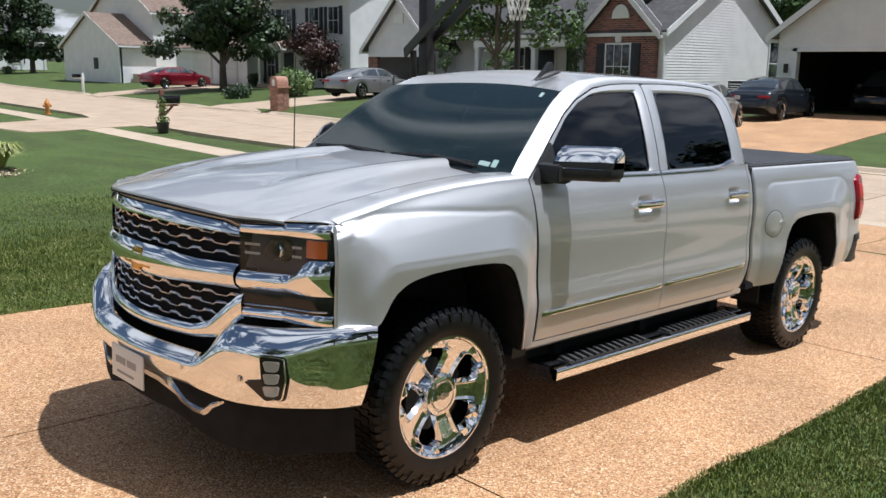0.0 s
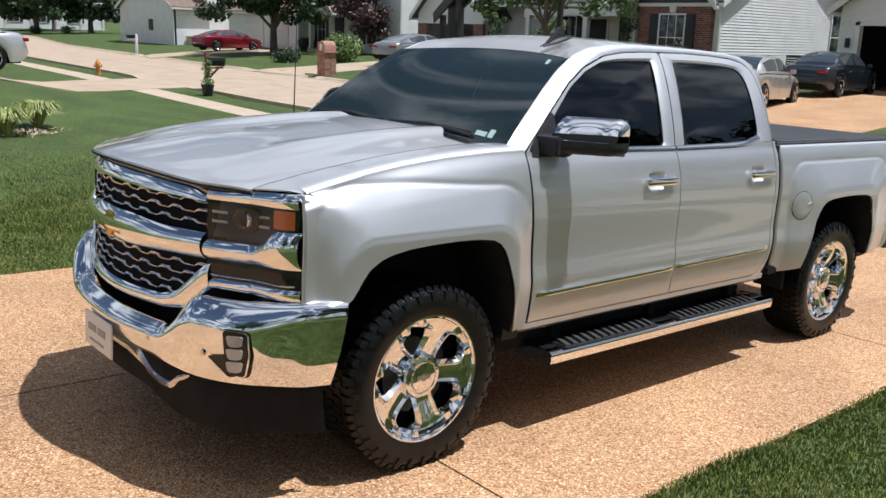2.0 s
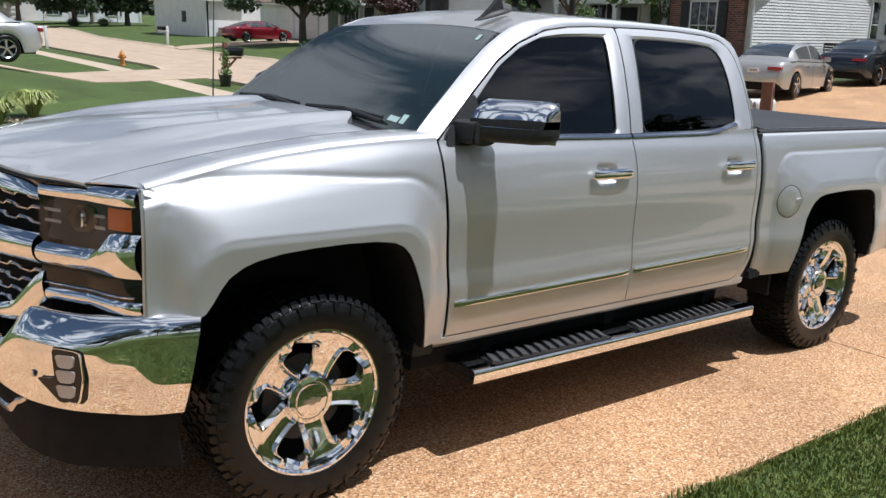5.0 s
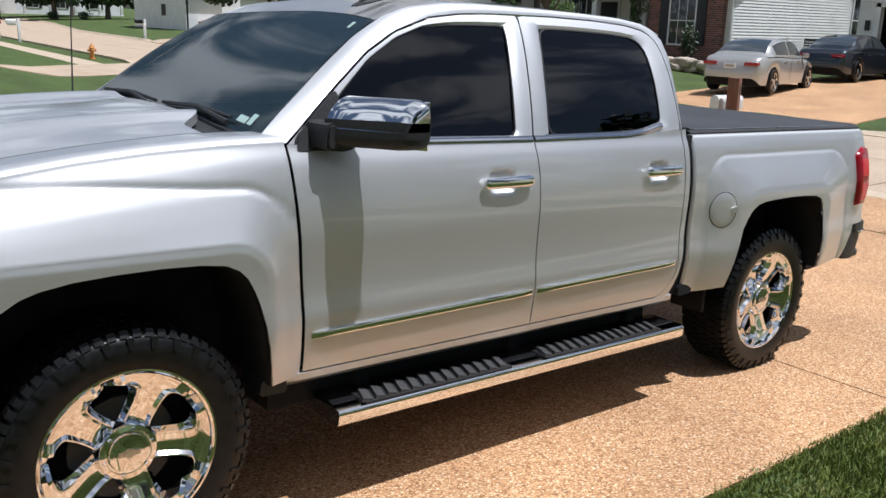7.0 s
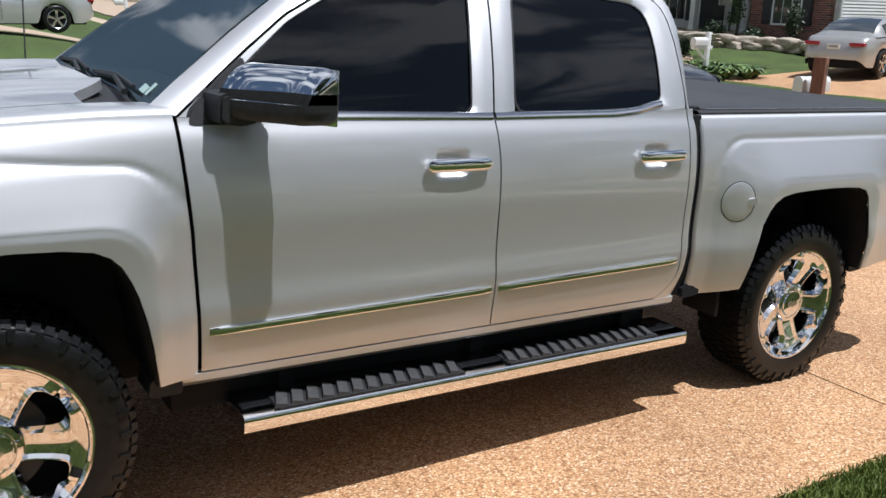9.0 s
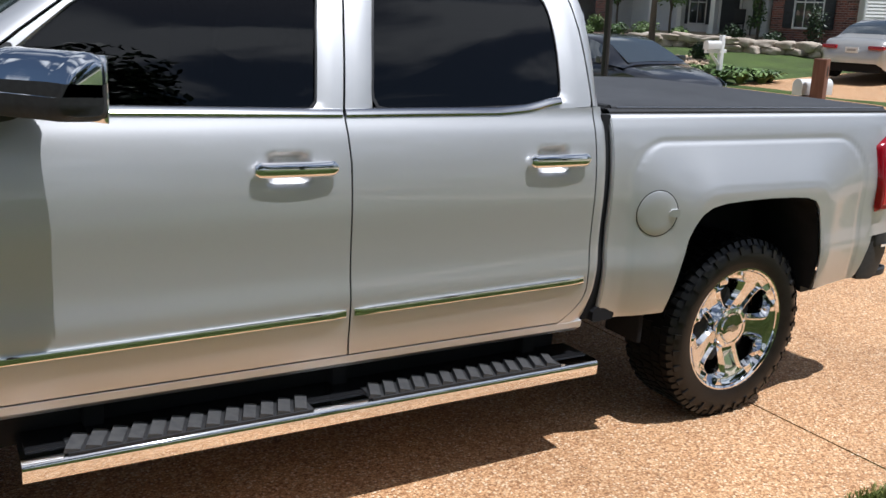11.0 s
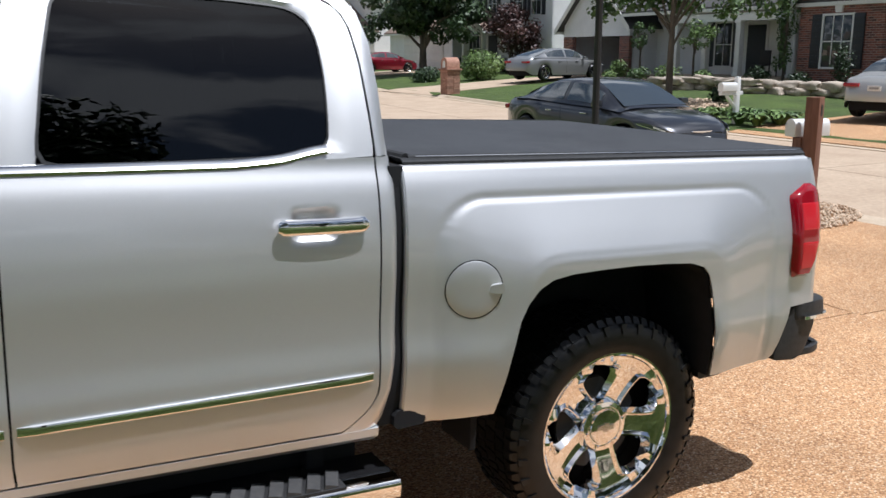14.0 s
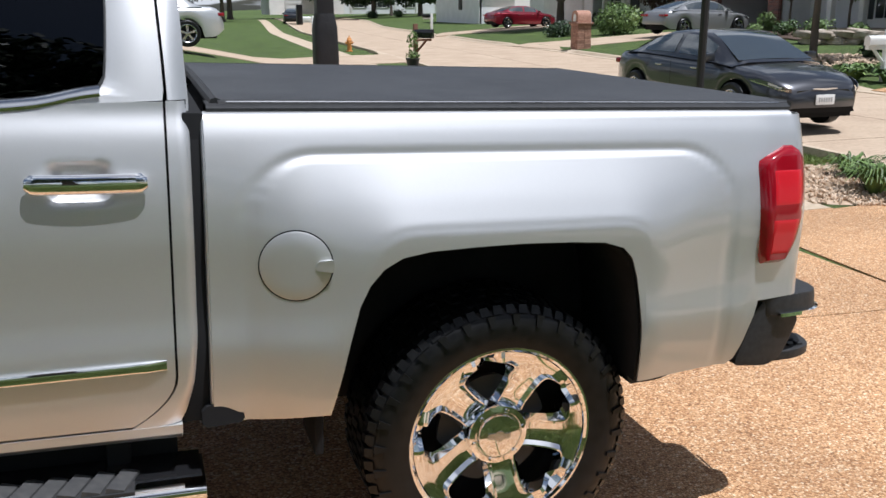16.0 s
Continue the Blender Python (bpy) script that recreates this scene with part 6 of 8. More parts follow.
def gable_wall(parent, axis, at, a0, a1, z0, eave, apex_z, material, thick=0.2, into=1):
    mid = (a0 + a1) / 2
    outline = [(a0, z0), (a1, z0), (a1, eave), (mid, apex_z), (a0, eave)]
    place = (lambda a, b, c: Vector((a, at + c, b))) if axis == "x" else (lambda a, b, c: Vector((at + c, a, b)))
    return part("gable_wall", prism(outline, 0.0, thick * into, place), material, parent)


def gable_roof(parent, axis, a0, a1, b0, b1, eave, ridge, material, over=0.35, thick=0.16, slopes=(1, 1)):
    """Ridge along axis from a0 to a1; b0, b1 are the eave lines across."""
    mid = (b0 + b1) / 2
    rise = (ridge - eave) / (mid - b0)
    for keep, be, sg in ((slopes[0], b0, -1), (slopes[1], b1, 1)):
        if not keep:
            continue
        e = be + sg * over
        ze = eave - rise * over
        outline = [(e, ze), (mid, ridge), (mid, ridge + thick), (e, ze + thick)]
        place = (lambda p, q, c: Vector((c, p, q))) if axis == "x" else (lambda p, q, c: Vector((p, c, q)))
        slope = part("roof_slope", prism(outline, a0 - over, a1 + over, place), material, parent)
        for end in (a0 - over - 0.03, a1 + over):
            part("rake_board", prism([(e, ze - 0.10), (mid, ridge - 0.10), (mid, ridge + thick + 0.02), (e, ze + thick + 0.02)], end, end + 0.03, place), TRIM_WHITE, slope)
        part("gutter", prism([(e - 0.06, ze - 0.05), (e + 0.06, ze - 0.05), (e + 0.06, ze + 0.08), (e - 0.06, ze + 0.08)], a0 - over, a1 + over, place), TRIM_WHITE, slope)


def window(parent, axis, at, facing, a, z, w, h, shutters=0.0, cols=2, rows_=2):
    """A framed window on a wall face; facing is the sign of the outward normal."""
    def bx(a0, a1, z0, z1, o0, o1):
        lo, hi = sorted((at + facing * o0, at + facing * o1))
        return boxed(a0, a1, lo, hi, z0, z1, 0.006) if axis == "x" else boxed(lo, hi, a0, a1, z0, z1, 0.006)
    win = part("window", bx(a - w / 2, a + w / 2, z, z + h, -0.05, 0.035), PANE, parent)
    t = 0.07
    for a0, a1, z0, z1 in ((a - w / 2 - t, a + w / 2 + t, z - t, z), (a - w / 2 - t, a + w / 2 + t, z + h, z + h + t), (a - w / 2 - t, a - w / 2, z, z + h), (a + w / 2, a + w / 2 + t, z, z + h)):
        part("window_frame", bx(a0, a1, z0, z1, 0.0, 0.07), TRIM_WHITE, win)
    for i in range(1, cols):
        c = a - w / 2 + w * i / cols
        part("glazing_bar", bx(c - 0.015, c + 0.015, z, z + h, 0.03, 0.05), TRIM_WHITE, win)
    for i in range(1, rows_):
        c = z + h * i / rows_
        part("glazing_bar", bx(a - w / 2, a + w / 2, c - 0.02, c + 0.02, 0.03, 0.052), TRIM_WHITE, win)
    if shutters:
        for c in (a - w / 2 - t - shutters / 2, a + w / 2 + t + shutters / 2):
            sh = part("shutter", bx(c - shutters / 2, c + shutters / 2, z - 0.05, z + h + 0.05, 0.02, 0.07), SHUTTER, parent)
            for i in range(8):
                zz = z + h * (i + 0.3) / 8
                part("louvre", bx(c - shutters / 2 + 0.04, c + shutters / 2 - 0.04, zz, zz + h / 16, 0.065, 0.085), SHUTTER, sh)
    return win


def column(parent, x, y, z0, z1, r=0.12):
    bm = boxed(x - r, x + r, y - r, y + r, z0, z1, 0.015)
    add_box(bm, x - r * 1.35, x + r * 1.35, y - r * 1.35, y + r * 1.35, z0, z0 + 0.12, 0.01)
    add_box(bm, x - r * 1.35, x + r * 1.35, y - r * 1.35, y + r * 1.35, z1 - 0.12, z1, 0.01)
    return part("porch_column", bm, TRIM_WHITE, parent)


# brick-fronted house with porch and garage wing
hc = thing("house", "one-storey house with brick gable front, white porch and garage wing", "house")
gz = 0.45
part("foundation", boxed(28.75, 39.2, 17.15, 35.5, gz - 0.6, gz + 0.12), WALKWAY, hc)
gable_wall(hc, "x", 17.1, 28.75, 39.2, gz, 3.35, 6.25, SIDING_WHITE, 0.2, 1)
lap_boards(hc, "x", 17.1, -1, 28.75, 39.2, gz + 0.1, 3.35, SIDING_WHITE, (33.97, 6.25), 3.35)
wall_part(hc, "corner_board", 28.70, 28.85, 17.05, 17.2, gz, 3.4, TRIM_WHITE)
wall_part(hc, "corner_board", 39.12, 39.27, 17.05, 17.2, gz, 3.4, TRIM_WHITE)
wall_part(hc, "front_wall", 30.4, 30.6, 17.3, 30.4, gz, 3.3, SIDING_CREAM)
wall_part(hc, "back_wall", 39.0, 39.2, 17.3, 35.5, gz, 3.35, SIDING_WHITE)
gable_roof(hc, "y", 17.1, 30.5, 28.75, 39.2, 3.35, 6.25, ROOF_GREY, 0.3)
# brick wing: front gable
brick = part("brick_front", prism([(17.3, gz), (20.7, gz), (20.7, 3.35), (19.0, 5.1), (17.3, 3.35)], 28.5, 28.8, lambda a, b, c: Vector((c, a, b))), BRICK, hc)
wall_part(hc, "brick_side", 28.8, 30.5, 20.5, 20.7, gz, 3.35, BRICK)
gable_roof(hc, "x", 28.5, 33.5, 17.25, 20.75, 3.35, 5.1, ROOF_GREY, 0.28, slopes=(0, 1))
gable_roof(hc, "x", 28.5, 28.55, 17.25, 20.75, 3.35, 5.1, ROOF_GREY, 0.28, slopes=(1, 0))
window(hc, "y", 28.5, -1, 19.05, 1.05, 1.15, 1.75, 0.42, 3, 2)
fan = [(19.0 + 0.42 * math.cos(t), 3.85 + 0.55 * math.sin(t)) for t in spread(0, math.pi, 13)]
part("fan_vent", prism(fan, 28.42, 28.5, lambda a, b, c: Vector((c, a, b))), TRIM_WHITE, hc)
part("keystone", prism([(18.93, 2.9), (19.17, 2.9), (19.22, 3.2), (18.88, 3.2)], 28.42, 28.5, lambda a, b, c: Vector((c, a, b))), TRIM_WHITE, hc)
part("downspout", tube([(28.6, 17.1, 3.3), (28.62, 17.0, 3.0), (28.66, 16.98, gz)], 0.05, 6), TRIM_WHITE, hc)
# porch
part("porch_floor", boxed(28.5, 30.4, 20.75, 27.2, gz - 0.3, gz + 0.18), WALKWAY, hc)
part("porch_beam", boxed(28.45, 28.65, 20.75, 27.3, 2.75, 3.05), TRIM_WHITE, hc)
for y in (21.0, 23.6, 25.4, 27.1):
    column(hc, 28.58, y, gz + 0.18, 2.78)
window(hc, "y", 30.4, -1, 22.2, 1.0, 1.1, 1.75, 0.35, 2, 2)
window(hc, "y", 30.4, -1, 26.2, 1.0, 0.9, 1.75, 0.35, 2, 2)
door = part("front_door", boxed(30.32, 30.42, 23.9, 24.85, gz + 0.18, 2.65, 0.01), SHUTTER, hc)
part("door_frame", boxed(30.34, 30.41, 23.78, 23.9, gz + 0.18, 2.75), TRIM_WHITE, door)
part("door_frame", boxed(30.34, 30.41, 24.85, 24.97, gz + 0.18, 2.75), TRIM_WHITE, door)
# garage wing
gable_wall(hc, "y", 28.75, 30.4, 35.5, 2.3, 2.85, 5.35, SIDING_GREY, 0.2, 1)
lap_boards(hc, "y", 28.75, -1, 30.4, 35.5, 2.3, 2.85, SIDING_GREY, (32.95, 5.35), 2.85)
wall_part(hc, "garage_pier", 28.72, 28.95, 34.75, 35.5, gz - 0.2, 2.3, BRICK)
wall_part(hc, "garage_pier", 28.72, 28.95, 30.4, 31.1, gz - 0.2, 2.3, BRICK)
wall_part(hc, "garage_side", 28.9, 36.0, 35.3, 35.5, gz - 0.2, 2.85, SIDING_GREY)
wall_part(hc, "garage_side", 28.9, 36.0, 30.4, 30.6, gz - 0.2, 2.85, SIDING_GREY)
# back wall and ceiling carry the garage's shade in their colour
wall_part(hc, "garage_back", 35.8, 36.0, 30.5, 35.4, gz - 0.2, 2.85, GARAGE_SHADE)
wall_part(hc, "garage_ceiling", 28.95, 35.8, 30.6, 35.3, 2.32, 2.4, GARAGE_SHADE)
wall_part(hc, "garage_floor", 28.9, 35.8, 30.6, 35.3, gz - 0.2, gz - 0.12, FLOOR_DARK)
wall_part(hc, "side_door", 35.72, 35.8, 33.6, 34.5, gz, 2.2, DOOR_WHITE)
part("attic_vent", boxed(28.66, 28.75, 32.6, 33.3, 4.0, 4.5, 0.01), TRIM_WHITE, hc)
gable_roof(hc, "x", 28.75, 36.0, 30.4, 35.5, 2.85, 5.35, ROOF_GREY, 0.35)
lap_boards(hc, "y", 30.4, -1, 27.2, 30.4, gz + 0.1, 3.2, SIDING_GREY)

# open garage house
hd = thing("house", "white-sided house with a wide open double garage", "house")
dz = 0.22
wall_part(hd, "front_wall_pier", 31.0, 31.2, 12.62, 13.4, dz, 2.55, SIDING_CREAM)
wall_part(hd, "front_wall_pier", 31.0, 31.2, 3.6, 7.6, dz, 2.55, SIDING_CREAM)
gable_wall(hd, "y", 31.0, 3.6, 13.4, 2.55, 3.25, 6.9, SIDING_CREAM, 0.2, 1)
lap_boards(hd, "y", 31.0, -1, 3.6, 13.4, 2.72, 3.25, SIDING_CREAM, (8.5, 6.9), 3.25)
lap_boards(hd, "y", 31.0, -1, 12.8, 13.4, dz, 2.7, SIDING_CREAM)
for y0, y1, z0, z1 in ((12.62, 12.80, dz, 2.70), (7.45, 7.62, dz, 2.70), (7.45, 12.80, 2.55, 2.72)):
    part("garage_frame", boxed(30.93, 31.05, y0, y1, z0, z1, 0.01), TRIM_WHITE, hd)
wall_part(hd, "side_wall", 31.2, 41.0, 13.2, 13.4, dz, 3.25, SIDING_CREAM)
wall_part(hd, "side_wall", 31.2, 41.0, 3.6, 3.8, dz, 3.25, SIDING_CREAM)
# shade of the open garage is painted on back wall, lining and ceiling
wall_part(hd, "garage_back", 38.0, 38.2, 3.8, 13.2, dz, 3.2, GARAGE_SHADE)
wall_part(hd, "garage_lining", 31.2, 38.0, 13.1, 13.2, dz, 2.9, GARAGE_SHADE)
wall_part(hd, "garage_ceiling", 31.2, 38.0, 3.8, 13.2, 2.75, 2.85, GARAGE_SHADE)
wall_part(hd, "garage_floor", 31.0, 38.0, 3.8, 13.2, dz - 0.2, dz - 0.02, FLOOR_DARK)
part("attic_vent", prism([(8.1, 4.55), (8.9, 4.55), (8.9, 5.0)] + [(8.5 + 0.4 * math.cos(t), 5.0 + 0.4 * math.sin(t)) for t in spread(0.3, math.pi - 0.3, 7)] + [(8.1, 5.0)], 30.9, 31.0, lambda a, b, c: Vector((c, a, b))), TRIM_WHITE, hd)
gable_roof(hd, "x", 31.0, 41.0, 3.6, 13.4, 3.25, 6.9, ROOF_BROWN, 0.35)
part("wall_lantern", boxed(30.88, 31.0, 12.95, 13.1, 1.75, 2.1, 0.02), IRON, hd)

# two-storey house with shutters
he = thing("house", "two-storey pale house with dark shutters and a gabled porch", "house")
ez = 0.4
wall_part(he, "front_wall", 31.8, 32.0, 41.0, 50.5, ez, 6.2, SIDING_GREY)
wall_part(he, "side_wall", 32.0, 41.8, 41.0, 41.2, ez, 6.2, SIDING_WHITE)
lap_boards(he, "x", 41.0, -1, 31.85, 41.8, ez + 0.1, 6.2, SIDING_WHITE, (36.8, 9.0), 6.2)
gable_wall(he, "x", 41.0, 31.8, 41.8, 6.1, 6.2, 9.0, SIDING_WHITE, 0.2, 1)
wall_part(he, "side_wall", 32.0, 41.8, 50.3, 50.5, ez, 6.2, SIDING_GREY)
gable_roof(he, "y", 41.0, 50.5, 31.8, 41.8, 6.2, 9.0, ROOF_BROWN, 0.4)
for y in (42.6, 44.6, 47.6, 49.4):
    window(he, "y", 31.8, -1, y, 3.75, 1.0, 1.6, 0.35, 2, 2)
window(he, "y", 31.8, -1, 43.6, 1.0, 1.6, 1.6, 0.35, 3, 2)
window(he, "y", 31.8, -1, 49.6, 1.0, 0.9, 1.6, 0.35, 2, 2)
part("front_door", boxed(31.72, 31.82, 47.0, 48.0, ez + 0.2, 2.6, 0.01), SHUTTER, he)
part("porch_floor", boxed(30.2, 31.8, 46.2, 49.0, ez - 0.3, ez + 0.15), WALKWAY, he)
for y in (46.4, 48.8):
    column(he, 30.4, y, ez + 0.15, 2.85)
gable_wall(he, "y", 30.35, 46.1, 49.1, 2.8, 2.95, 4.1, TRIM_WHITE, 0.15, 1)
gable_roof(he, "x", 30.3, 31.9, 46.1, 49.1, 2.95, 4.1, ROOF_BROWN, 0.25)
wall_part(he, "wing_wall", 30.5, 30.7, 50.6, 60.5, ez, 3.0, SIDING_GREY)
wall_part(he, "wing_side", 30.7, 39.0, 60.3, 60.5, ez, 3.0, SIDING_GREY)
gable_roof(he, "y", 50.6, 60.5, 30.5, 39.0, 3.0, 5.4, ROOF_BROWN, 0.35)
for y0 in (51.8, 55.2):
    gd = part("garage_door", boxed(30.42, 30.52, y0, y0 + 2.7, ez, 2.6, 0.01), DOOR_WHITE, he)
    for i in range(4):
        part("door_panel", boxed(30.39, 30.43, y0 + 0.08, y0 + 2.62, ez + 0.05 + i * 0.54, ez + 0.5 + i * 0.54, 0.01), DOOR_WHITE, gd)

# far white house with brown roofs
hf = thing("house", "white-sided house with brown shingle roofs beyond the lawns", "house")
fz = 0.7
wall_part(hf, "main_wall", 31.6, 44.0, 66.3, 78.0, fz - 1.2, 5.9, SIDING_WHITE)
gable_wall(hf, "y", 31.55, 66.3, 78.0, 5.8, 5.9, 9.2, SIDING_WHITE, 0.2, 1)
gable_roof(hf, "x", 31.6, 44.0, 66.3, 78.0, 5.9, 9.2, ROOF_BROWN, 0.4)
wall_part(hf, "wing_wall", 28.6, 31.6, 66.0, 77.0, fz - 1.2, 3.2, SIDING_GREY)
gable_wall(hf, "y", 28.55, 66.0, 77.0, fz - 1.2, 3.2, 5.7, SIDING_GREY, 0.2, 1)
gable_roof(hf, "x", 28.6, 31.6, 66.0, 77.0, 3.2, 5.7, ROOF_BROWN, 0.35)
wall_part(hf, "deck_base", 29.5, 33.5, 64.6, 65.9, fz - 0.5, fz + 0.25, WALKWAY)
window(hf, "x", 66.3, -1, 36.0, 1.6, 1.2, 1.5, 0, 2, 2)
window(hf, "x", 66.3, -1, 40.0, 1.6, 1.2, 1.5, 0, 2, 2)
part("meter_box", boxed(28.45, 28.55, 70.0, 70.7, 1.3, 2.2, 0.02), ROOF_GREY, hf)
hg = thing("house", "low grey-roofed house far down the street", "house")
wall_part(hg, "wall", 47.0, 55.0, 100.0, 112.0, -0.2, 4.0, SIDING_GREY)
gable_roof(hg, "y", 100.0, 112.0, 47.0, 55.0, 4.0, 6.4, ROOF_GREY, 0.4)
window(hg, "x", 100.0, -1, 49.5, 1.5, 1.2, 1.4)
# houses at the street's far bend
hh = thing("house", "cream house with a double garage at the street's far bend", "house")
hz = 0.75
wall_part(hh, "garage_wall", 18.8, 28.5, 116.0, 124.0, hz, 4.0, SIDING_CREAM)
gable_wall(hh, "x", 115.9, 18.8, 28.5, hz, 4.0, 6.8, SIDING_CREAM, 0.2, 1)
gable_roof(hh, "y", 116.0, 126.0, 18.8, 28.5, 4.0, 6.8, ROOF_BROWN, 0.4)
gd = part("garage_door", boxed(20.8, 26.6, 115.8, 115.92, hz, 3.1, 0.01), DOOR_WHITE, hh)
for i in range(4):
    part("door_panel", boxed(20.9, 26.5, 115.76, 115.81, hz + 0.08 + i * 0.58, hz + 0.52 + i * 0.58, 0.01), DOOR_WHITE, gd)
wall_part(hh, "wing_wall", 28.5, 42.0, 118.0, 128.0, hz, 4.4, SIDING_GREY)
gable_roof(hh, "x", 28.5, 42.0, 118.0, 128.0, 4.4, 7.4, ROOF_GREY, 0.4)
part("porch_beam", boxed(29.0, 41.5, 115.6, 115.9, 3.2, 3.6), TRIM_WHITE, hh)
for x in (29.4, 32.4, 35.4, 38.4, 41.2):
    column(hh, x, 115.75, hz, 3.25, 0.15)
for x in (31.0, 34.2, 38.5):
    window(hh, "x", 118.0, -1, x, 1.6, 1.3, 1.7, 0.35)
# the neighbour's house beside the lawn
hn = thing("house", "pale house standing beyond the neighbour's driveway", "house")
wall_part(hn, "wall", -16.0, -6.0, 27.0, 40.0, 0.4, 4.0, SIDING_CREAM)
gable_roof(hn, "y", 27.0, 40.0, -16.0, -6.0, 4.0, 6.6, ROOF_BROWN, 0.4)
window(hn, "y", -6.0, 1, 31.0, 1.6, 1.3, 1.5, 0.35)
window(hn, "y", -6.0, 1, 36.0, 1.6, 1.3, 1.5, 0.35)

# ---- parked cars ----
CAR_GLASS = principled("car_glass", (0.05, 0.06, 0.065), 0.03, 0.0, Coat_Weight=0.6, IOR=2.0)


def paint(name, colour, metal=0.5):
    return principled(name, colour, 0.3, metal, Coat_Weight=1.0, Coat_Roughness=0.04)


def car(name, label, x, y, heading, length, width, height, body_paint, seed=0, fast=0.0, plate=True):
    """A sedan; heading in degrees, 0 along +x. Built along its own length with the nose at +length/2."""
    t = thing(name, label, "car", pose(x, y, terrain(x, y) + 0.024, 0, 0, heading))
    L, W, H = length / 2, width / 2, height
    belt = [(-L, 0.62), (-L + 0.05, 0.86), (-L + 0.25, 0.98), (-L + 1.0, 1.00), (0.0, 0.955), (L - 1.5, 0.935), (L - 1.1, 0.905), (L - 0.7, 0.85), (L - 0.4, 0.785), (L - 0.18, 0.71), (L - 0.05, 0.63), (L, 0.54)]
    low = [(-L, 0.42), (-L + 0.25, 0.24), (L - 0.3, 0.22), (L, 0.36)]
    plan = [(-L, 0.72), (-L + 0.12, 0.86), (-L + 0.5, 0.97), (-0.6, 1.0), (L - 1.2, 0.985), (L - 0.45, 0.90), (L - 0.15, 0.76), (L, 0.58)]
    axles = (-L + 0.95, L - 0.92)
    R = 0.335
    rows = []
    sx = sorted(set([round(v, 3) for v in spread(-L, L, 46)] + [round(a + R * 1.13 * math.cos(q), 3) for a in axles for q in spread(0, math.pi, 11)]))
    for px in sx:
        zt, zb, w = interp(px, belt), interp(px, low), W * interp(px, plan)
        for a in axles:
            if abs(px - a) < R * 1.14:
                zb = max(zb, 0.33 + math.sqrt(max((R * 1.14) ** 2 - (px - a) ** 2, 0)))
        half = []
        for k in spread(0, 1, 8):
            z = zb + (zt - 0.05 - zb) * k
            bulge = 1 - 0.045 * (1 - k) ** 2 - 0.075 * k ** 3 + 0.012 * math.exp(-((k - 0.72) / 0.1) ** 2)
            half.append((w * bulge, z))
        half += [(w * 0.86, zt - 0.015), (w * 0.72, zt), (w * 0.35, zt + 0.012 + 0.02 * smooth(0, L, px)), (0.0, zt + 0.018 + 0.02 * smooth(0, L, px))]
        rows.append([Vector((px, -a, z)) for a, z in half] + [Vector((px, a, z)) for a, z in half[-2::-1]])
    bm = bmesh.new()
    vs = add_grid(bm, rows)
    bm.faces.new(vs[0])
    bm.faces.new(vs[-1])
    bmesh.ops.recalc_face_normals(bm, faces=bm.faces)
    body = part("body", bm, body_paint, t, angle=50)
    # greenhouse
    roof = [(-L + 0.55 - 0.2 * fast, 0.99), (-L + 1.05 - 0.1 * fast, H - 0.16 - 0.06 * fast), (-L + 1.6, H - 0.03), (-0.25, H), (0.22, H - 0.015), (0.52, H - 0.085), (L - 1.02, 0.935)]
    hard = roof
    roof = [(p, sum(interp(p + o, hard) for o in (-0.12, -0.08, -0.04, 0, 0.04, 0.08, 0.12)) / 7 if hard[0][0] + 0.13 < p < hard[-1][0] - 0.13 else interp(p, hard)) for p in spread(hard[0][0], hard[-1][0], 48)]
    gx = [p[0] for p in roof]
    rows = []
    for px in gx:
        zr, zb = interp(px, roof), interp(px, belt) - 0.02
        hgt = max(zr - zb, 0.01)
        top = W * (0.66 - 0.02 * fast) * min(1, 0.8 + 0.2 * hgt / 0.3)
        bot = W * 0.915
        half = [(bot, zb), (bot * 0.62 + top * 0.38, zb + hgt * 0.45), (bot * 0.2 + top * 0.8, zb + hgt * 0.85), (top * 0.92, zb + hgt * 0.96), (top * 0.5, zb + hgt * 0.995), (0, zb + hgt)]
        rows.append([Vector((px, -a, z)) for a, z in half] + [Vector((px, a, z)) for a, z in half[-2::-1]])
    bm = bmesh.new()
    add_grid(bm, rows)
    bmesh.ops.recalc_face_normals(bm, faces=bm.faces)
    part("roof", bm, body_paint, t, angle=50)

    def cabin_pt(px, k, out=0.006):
        zr, zb = interp(px, roof), interp(px, belt) - 0.02
        hgt = max(zr - zb, 0.01)
        top, bot = W * (0.66 - 0.02 * fast) * min(1, 0.8 + 0.2 * hgt / 0.3), W * 0.915
        prof = [(0, bot), (0.45, bot * 0.62 + top * 0.38), (0.85, bot * 0.2 + top * 0.8), (0.96, top * 0.92)]
        return interp(k, prof) + out, zb + hgt * k

    for sd in (-1, 1):
        for a0, a1 in ((-L + 1.12, -0.28), (-0.16, 0.72)):
            bm = bmesh.new()
            rows = []
            for px in spread(a0, a1, 8):
                lo, hi = 0.16, 0.83
                if a0 > -0.5 and px > 0.35:
                    hi = 0.83 - 0.1 * (px - 0.35)
                rows.append([Vector((px, sd * cabin_pt(px, k)[0], cabin_pt(px, k)[1])) for k in spread(lo, hi, 4)])
            add_grid(bm, rows)
            part("side_window", bm, CAR_GLASS, t, thick=0.006)
        part("door_mirror", boxed(0.78, 0.90, min(sd * W * 0.92, sd * W * 1.10), max(sd * W * 0.92, sd * W * 1.10), 0.93, 1.05, 0.025), body_paint, t)
